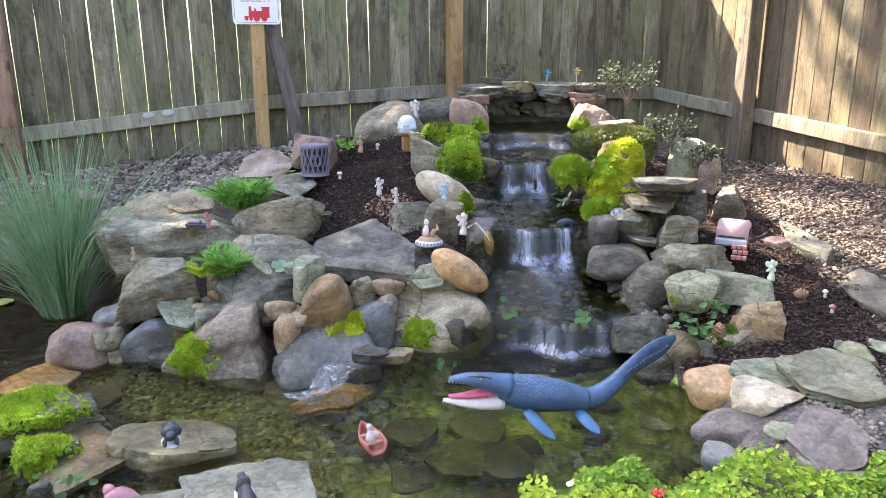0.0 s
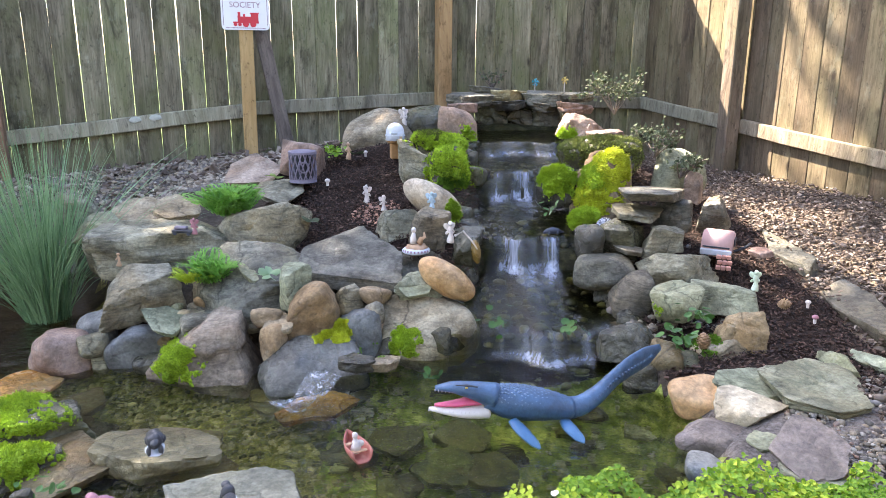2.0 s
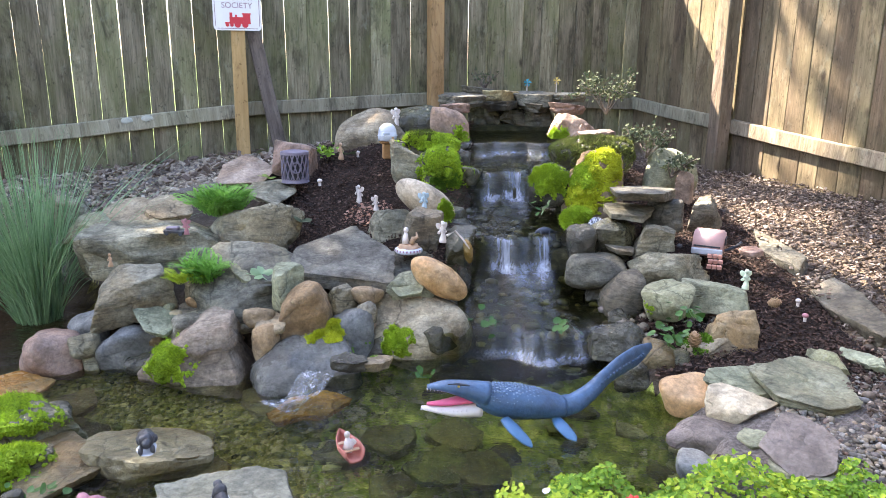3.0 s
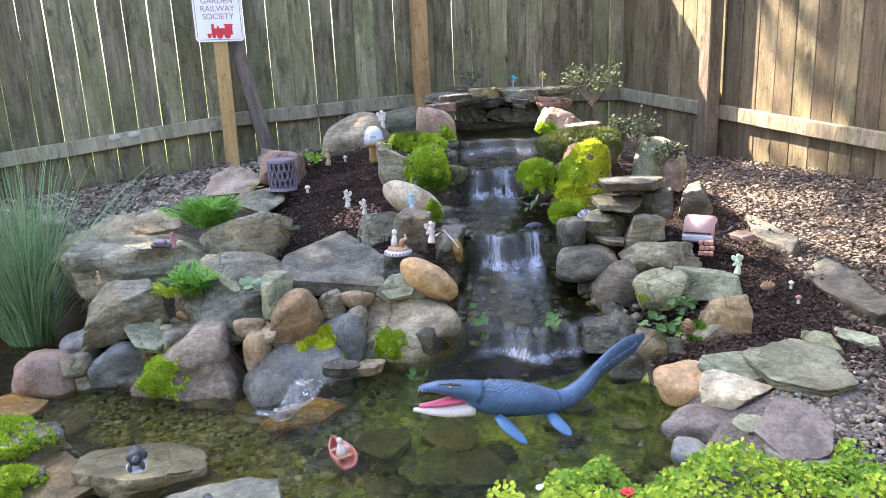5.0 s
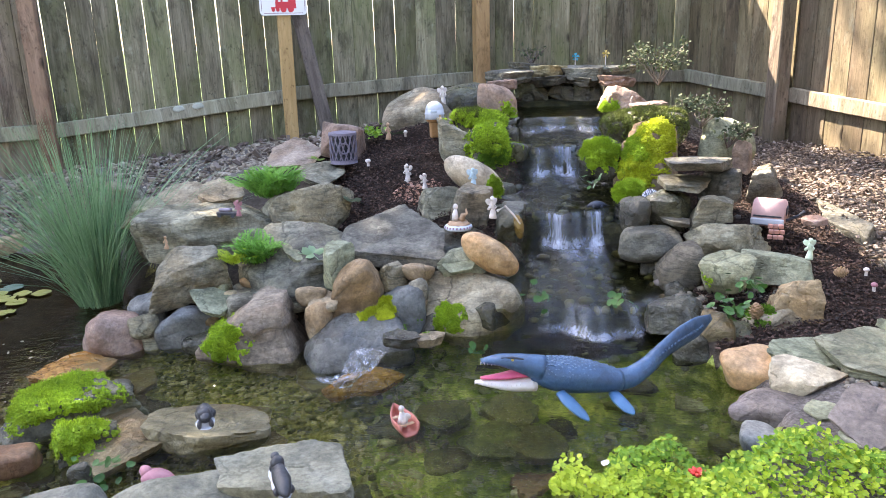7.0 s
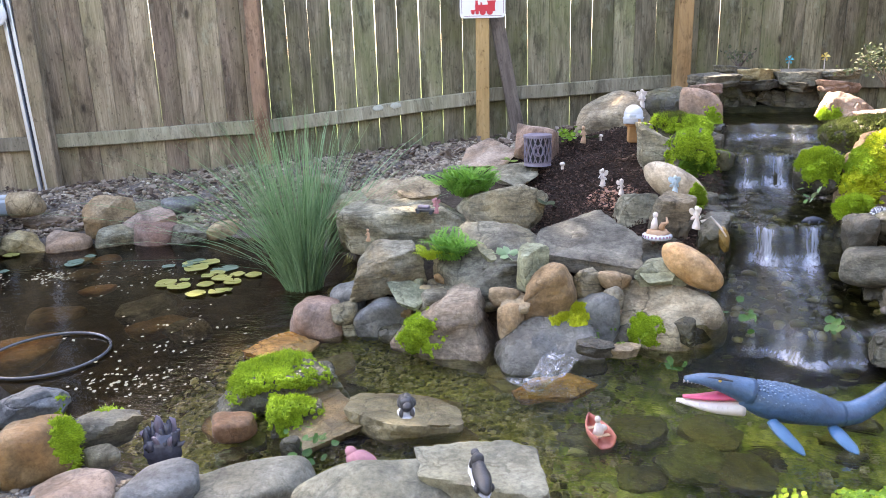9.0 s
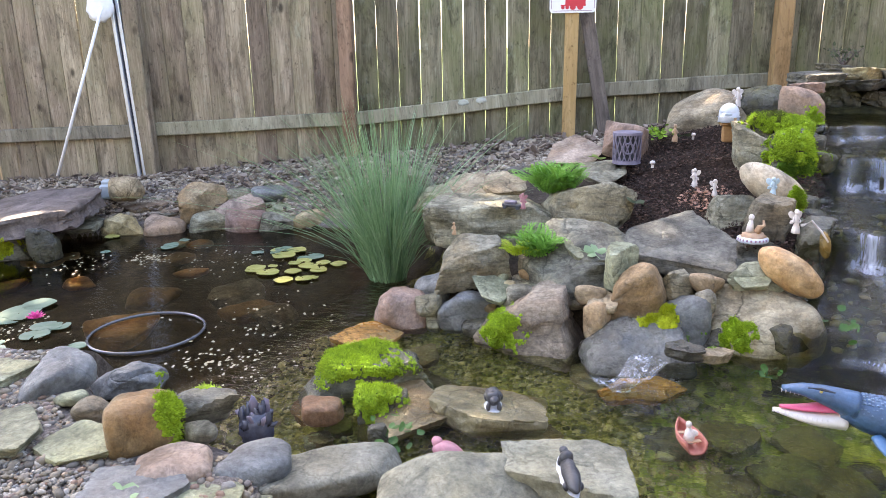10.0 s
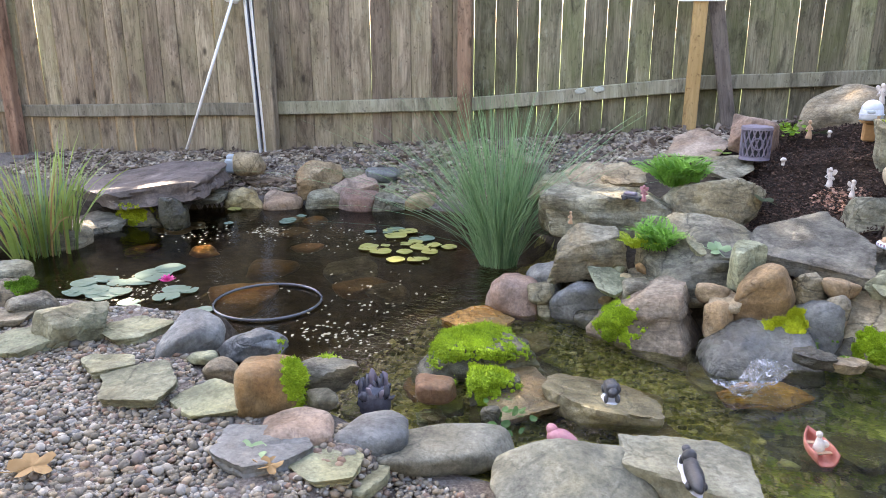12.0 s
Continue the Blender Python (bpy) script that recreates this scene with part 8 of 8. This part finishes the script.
stone("rounded_stone", "round", RUST, -2.039, 2.422, -0.17, 0.225, 0.180, 0.135, 248, 308, "rounded stone lying under the dark pond water", "pond")
stone("rounded_stone", "round", PALE, -3.097, 3.196, -0.17, 0.137, 0.110, 0.082, 279, 309, "rounded stone lying under the dark pond water", "pond")
stone("rounded_stone", "round", GREY, -2.246, 2.617, -0.17, 0.297, 0.238, 0.160, 310, 310, "rounded stone lying under the dark pond water", "pond")
stone("rounded_stone", "round", GREY, -1.892, 2.426, -0.17, 0.220, 0.176, 0.132, 341, 311, "rounded stone lying under the dark pond water", "pond")
stone("rounded_stone", "round", RUST, -2.571, 2.429, -0.17, 0.248, 0.198, 0.149, 372, 312, "rounded stone lying under the dark pond water", "pond")

# pale blossom debris floating on the pond
rs = np.random.RandomState(77)
pl = []
for cx, cy, n, sp in ((-2.931, 2.809, 90, 0.12), (-2.5, 2.95, 80, 0.4), (-1.72, 1.86, 90, 0.2), (-2.738, 1.788, 170, 0.26), (-1.85, 2.25, 60, 0.42), (-3.2, 2.6, 60, 0.3)):
    for _ in range(n):
        pl.append((cx + rs.normal() * sp * 0.5, cy + rs.normal() * sp * 0.4, -0.055))
ob = leaf_cloud("floating_debris", pl, 0.0062, plain("pale_blossom", (0.36, 0.31, 0.19), 0.6), None, 78, 5, 0.15, "pale blossom flecks floating on the dark pond")
tagged(ob, "", "debris", "", "stuff")

# ---- unseen tree added to shade the garden ----
def unseen_shade_tree():
    rs = np.random.RandomState(5)
    g = empty("unseen_shade_tree", pose(-8.6, 9.6, 0.1), "tall leafy tree behind the fence, unseen, added to shade the garden", "tree")
    part("trunk", tube_bm([(0, 0, -0.3), (0.05, 0, 2.0), (0.2, -0.2, 4.6), (0.5, -0.6, 7.0)], [0.3, 0.24, 0.19, 0.12], 12), POST_OLD, g, "", True)
    mid = np.array([1.5, -1.75, 8.0])
    for k in range(16):
        a = rs.uniform(0, 6.283)
        e = mid + np.array([math.cos(a) * 2.8 * rs.uniform(0.3, 1), math.sin(a) * 2.3 * rs.uniform(0.3, 1), rs.uniform(-0.4, 0.7)])
        s = np.array([0.3, -0.35, 5.2 + 0.1 * k])
        m = s + (e - s) * 0.5 + np.array([0, 0, 0.35])
        part("limb", tube_bm([s, m, e], [0.07, 0.04, 0.012], 6), POST_OLD, g, "", True)
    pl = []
    # openings aimed to let sun patches fall on chosen stones, mulch and path
    sun_gaps = ((-0.86, -1.66, 0.30), (-1.28, -1.64, 0.16), (1.42, -2.42, -0.16), (-0.26, -2.62, -0.12), (1.96, -1.06, -0.04), (4.02, -1.03, 0.3), (1.94, -2.1, -0.04), (2.8, -1.5, 0.0), (4.3, -1.5, 0.2))
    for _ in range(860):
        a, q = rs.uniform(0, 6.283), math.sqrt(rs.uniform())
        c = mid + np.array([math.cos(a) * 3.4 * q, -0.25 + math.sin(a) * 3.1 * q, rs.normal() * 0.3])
        if any(math.hypot(c[0] - p, c[1] - r) < w + 0.34 for p, r, w in sun_gaps):
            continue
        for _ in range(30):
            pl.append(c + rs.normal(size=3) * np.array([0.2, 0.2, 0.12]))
    # a thin outer bough added to dapple the side fence
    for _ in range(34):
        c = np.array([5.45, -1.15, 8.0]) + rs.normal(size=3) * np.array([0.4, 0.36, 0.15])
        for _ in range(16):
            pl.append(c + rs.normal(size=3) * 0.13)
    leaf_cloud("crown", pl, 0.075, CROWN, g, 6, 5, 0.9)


unseen_shade_tree()

# ---- gravel, mulch and litter ----
def pebbles(name, count, region, size, mats, seed, label, category, squash=0.62):
    """Loose stones lying on the ground as one mesh; region(x, y) tells where they lie."""
    rs = np.random.RandomState(seed)
    v, faces = SPHERE_SMALL
    f = np.array(faces)
    all_v, all_f, all_m = [], [], []
    x0, x1, y0, y1, inside = region
    made = 0
    while made < count:
        xs, ys = rs.uniform(x0, x1, count), rs.uniform(y0, y1, count)
        ok = inside(xs, ys)
        xs, ys = xs[ok], ys[ok]
        zs = ground(xs, ys)
        for x, y, z in zip(xs, ys, zs):
            r = size * math.exp(rs.normal() * 0.33)
            s = np.array([rs.uniform(0.8, 1.35), rs.uniform(0.7, 1.0), squash * rs.uniform(0.75, 1.2)]) * r
            a, t = rs.uniform(0, 6.283), rs.normal() * 0.35
            p = v * s
            p = np.stack([p[:, 0], p[:, 1] * math.cos(t) - p[:, 2] * math.sin(t), p[:, 1] * math.sin(t) + p[:, 2] * math.cos(t)], 1)
            p = np.stack([p[:, 0] * math.cos(a) - p[:, 1] * math.sin(a), p[:, 0] * math.sin(a) + p[:, 1] * math.cos(a), p[:, 2]], 1)
            all_f.append(f + len(v) * made)
            all_v.append(p + np.array([x, y, z + s[2] * rs.uniform(0.2, 1.0)]))
            all_m.append(np.full(len(f), rs.randint(len(mats))))
            made += 1
            if made >= count:
                break
    me = bpy.data.meshes.new(name)
    me.from_pydata(np.concatenate(all_v).tolist(), [], np.concatenate(all_f).tolist())
    for m in mats:
        me.materials.append(m)
    me.polygons.foreach_set("material_index", np.concatenate(all_m).astype(np.int32))
    me.shade_smooth()
    return tagged(new(name, me), label, category, "", "stuff")


SPHERE_SMALL = sphere_dirs(1)


def pebble_material(name, stops, rough=0.6):
    m, n, l, b = material(name, rough, 0, 0.4)
    isl = n.new("ShaderNodeNewGeometry").outputs["Random Per Island"]
    col = ramp(n, l, isl, stops)
    t = noise_tex(n, l, coords(n, l, (1, 1, 1), True), 160, 5, 0.7)
    col = mixc(n, l, 0.6, col, ramp(n, l, t, [(0.3, (0.6, 0.6, 0.6)), (0.7, (1.25, 1.25, 1.25))]), "MULTIPLY")
    l.new(col, b.inputs["Base Color"])
    bump(n, l, b, t, 0.3, 0.003)
    return m


PEBBLE = pebble_material("river_pebbles", [(0.0, (0.06, 0.056, 0.05)), (0.2, (0.20, 0.17, 0.125)), (0.36, (0.105, 0.10, 0.092)), (0.5, (0.29, 0.235, 0.16)), (0.62, (0.19, 0.115, 0.08)), (0.72, (0.13, 0.13, 0.13)), (0.9, (0.40, 0.37, 0.32)), (1.0, (0.17, 0.14, 0.105))])
CHIPS = pebble_material("grey_brown_gravel", [(0.0, (0.05, 0.04, 0.033)), (0.3, (0.10, 0.08, 0.063)), (0.6, (0.165, 0.133, 0.105)), (0.8, (0.10, 0.07, 0.05)), (1.0, (0.28, 0.245, 0.20))], 0.8)
CHIPS_PALE = pebble_material("tan_grey_gravel", [(0.0, (0.10, 0.08, 0.06)), (0.3, (0.26, 0.21, 0.16)), (0.6, (0.40, 0.34, 0.265)), (0.8, (0.20, 0.14, 0.095)), (1.0, (0.55, 0.49, 0.40))], 0.8)
SILT = pebble_material("stream_pebbles", [(0.0, (0.045, 0.052, 0.014)), (0.4, (0.16, 0.165, 0.05)), (0.7, (0.42, 0.38, 0.18)), (1.0, (0.11, 0.12, 0.03))], 0.5)

pebbles("gravel_near", 21000, (-2.95, -0.72, 0.62, 1.62, lambda x, y: (water_field(x, y) < -0.045) & (y > 0.55 - 0.05 * x) & ((x < -1.08) | (y < 1.23))), 0.0066, [PEBBLE], 61, "rounded multicoloured river pebbles around the pond edge", "gravel")
pebbles("gravel_right", 5600, (0.8, 1.6, 1.2, 2.05, lambda x, y: x > 0.80 + 0.35 * (y - 1.4)), 0.0068, [PEBBLE], 62, "rounded multicoloured river pebbles beside the basin", "gravel")
pebbles("gravel_back", 17000, (-5.6, -0.2, 2.9, 5.3, lambda x, y: (fence_back(x, y) > -1.1) & (fence_back(x, y) < -0.02) & (water_field(x, y) < -0.02) & ~in_mulch(x, y)), 0.0095, [CHIPS_PALE], 63, "grey and tan gravel strip along the fence", "gravel")
pebbles("gravel_path", 15000, (1.1, 2.4, 1.6, 5.6, lambda x, y: (0.945 * (x - 1.6) + 0.326 * (y - 5.93) < 0.0) & ~in_mulch(x, y) & (fence_back(x, y) < -0.05)), 0.0078, [CHIPS], 64, "brown gravel and litter along the side fence", "gravel")
pebbles("stream_bed_pebbles", 6000, (-1.7, -0.1, 1.25, 2.45, lambda x, y: ground(x, y) < water_level(x, y) - 0.03), 0.0085, [SILT], 65, "mossy pebbles on the bed of the stream", "gravel")
pebbles("basin_bed_pebbles", 340, (-0.3, 0.8, 1.25, 2.45, lambda x, y: ground(x, y) < water_level(x, y) - 0.03), 0.014, [pebble_material("algae_pebbles", [(0.0, (0.10, 0.12, 0.04)), (0.6, (0.24, 0.25, 0.12)), (1.0, (0.34, 0.33, 0.20))])], 68, "algae-covered stones on the basin bed", "gravel")
pebbles("cascade_bed_stones", 420, (0.05, 0.75, 2.42, 3.75, lambda x, y: (np.abs(x - chute_x(y)) < 0.95 * chute_half(y)) & (np.abs(y - 2.9) > 0.06) & (np.abs(y - 3.44) > 0.06)), 0.015, [pebble_material("dark_mossy_pebbles", [(0.0, (0.02, 0.021, 0.01)), (0.6, (0.07, 0.068, 0.03)), (1.0, (0.20, 0.18, 0.09))], 0.4)], 69, "mossy stones on the bed of the cascade pools", "gravel")
pebbles("cascade_pebbles", 260, (0.62, 1.05, 2.35, 2.95, lambda x, y: x > 0.6), 0.014, [PEBBLE], 66, "pale pebbles between the bank stones", "gravel")
pebbles("pebble_patch", 420, (-0.42, -0.12, 3.05, 3.35, lambda x, y: np.hypot(x + 0.27, y - 3.2) < 0.11), 0.006, [pebble_material("reddish_pebbles", [(0.0, (0.28, 0.13, 0.09)), (0.5, (0.42, 0.24, 0.17)), (1.0, (0.34, 0.18, 0.13))])], 67, "round patch of reddish pebbles in the mulch", "gravel")


def flakes(name, count, region, size, mats, seed, label, category, curl=0.3, lift=0.012):
    """Mulch chips or dry leaves as thin bent pieces, in one mesh."""
    rs = np.random.RandomState(seed)
    verts, faces, slots = [], [], []
    x0, x1, y0, y1, inside = region
    made = 0
    while made < count:
        xs, ys = rs.uniform(x0, x1, count), rs.uniform(y0, y1, count)
        ok = inside(xs, ys)
        xs, ys = xs[ok], ys[ok]
        zs = ground(xs, ys)
        for x, y, z in zip(xs, ys, zs):
            l, w = size[0] * rs.uniform(0.5, 1.4), size[1] * rs.uniform(0.5, 1.3)
            nrm = rs.normal(size=3) * curl + np.array([0, 0, 1])
            nrm /= np.linalg.norm(nrm)
            a = np.cross(nrm, rs.normal(size=3))
            a /= np.linalg.norm(a)
            b = np.cross(nrm, a)
            c = np.array([x, y, z + lift * rs.uniform(0.1, 1.3)])
            t = nrm * min(w * 0.5, 0.004)
            i = len(verts)
            bend = nrm * l * 0.12 * rs.uniform(-1, 1)
            for q in (t, -t):
                verts += [c - a * l - b * w + q + bend, c + a * l - b * w * 0.8 + q + bend, c + a * l * 0.8 + b * w + q - bend, c - a * l * 0.9 + b * w + q + bend]
            faces += [(i, i + 1, i + 2, i + 3), (i + 7, i + 6, i + 5, i + 4), (i, i + 4, i + 5, i + 1), (i + 1, i + 5, i + 6, i + 2), (i + 2, i + 6, i + 7, i + 3), (i + 3, i + 7, i + 4, i)]
            slots += [rs.randint(len(mats))] * 6
            made += 1
            if made >= count:
                break
    me = bpy.data.meshes.new(name)
    me.from_pydata([tuple(q) for q in verts], [], faces)
    for m in mats:
        me.materials.append(m)
    me.polygons.foreach_set("material_index", np.array(slots, np.int32))
    return tagged(new(name, me), label, category, "", "stuff")


MULCH = pebble_material("dark_brown_mulch", [(0.0, (0.012, 0.008, 0.0065)), (0.5, (0.042, 0.024, 0.018)), (0.85, (0.08, 0.044, 0.033)), (1.0, (0.15, 0.095, 0.075))], 0.85)
LEAVES = pebble_material("dry_leaf_litter", [(0.0, (0.07, 0.05, 0.04)), (0.4, (0.12, 0.086, 0.066)), (0.75, (0.21, 0.16, 0.128)), (1.0, (0.36, 0.30, 0.25))], 0.8)
flakes("mulch", 42000, (-1.2, 1.5, 1.8, 4.9, in_mulch), (0.0062, 0.0028), [MULCH], 71, "dark brown shredded bark mulch beside the cascade", "mulch", 0.45, 0.014)
flakes("leaf_litter", 9000, (1.15, 2.4, 1.6, 5.6, lambda x, y: (0.945 * (x - 1.6) + 0.326 * (y - 5.93) < 0.0) & ~in_mulch(x, y) & (fence_back(x, y) < -0.05)), (0.009, 0.005), [LEAVES], 72, "dry tan leaf litter along the side fence", "leaves", 0.4, 0.03)
flakes("leaf_litter_back", 1300, (-5.6, -0.2, 3.0, 5.3, lambda x, y: (fence_back(x, y) > -0.9) & (fence_back(x, y) < -0.02) & (water_field(x, y) < -0.02)), (0.022, 0.011), [LEAVES], 73, "dry brown leaves on the gravel along the fence", "leaves", 0.4, 0.03)


# small spill between the basin and the stream, and froth below it
def spill():
    verts, faces = [], []
    a, b = Vector((-0.335, 2.20, 0.012)), Vector((-0.455, 2.04, -0.036))
    across = Vector((0.8, -0.6, 0)).normalized()
    n, k = 14, 9
    for i in range(n):
        u = i / (n - 1)
        for j in range(k):
            v = j / (k - 1) - 0.5
            p = a.lerp(b, u) + across * v * (0.085 + 0.05 * u) * (1 + 0.25 * math.sin(7 * u))
            p.z = a.z + (b.z - a.z) * float(smooth(0.15, 0.75, u)) + 0.004 * math.sin(9 * u + 14 * v) + 0.006
            verts.append(tuple(p))
    for i in range(n - 1):
        for j in range(k - 1):
            q = i * k + j
            faces.append((q, q + 1, q + 1 + k, q + k))
    me = bpy.data.meshes.new("water_spill")
    me.from_pydata(verts, [], faces)
    me.materials.append(FOAM)
    me.shade_smooth()
    tagged(new("water_spill", me), "small white spill of water over a golden stone", "water", kind="structure")


spill()
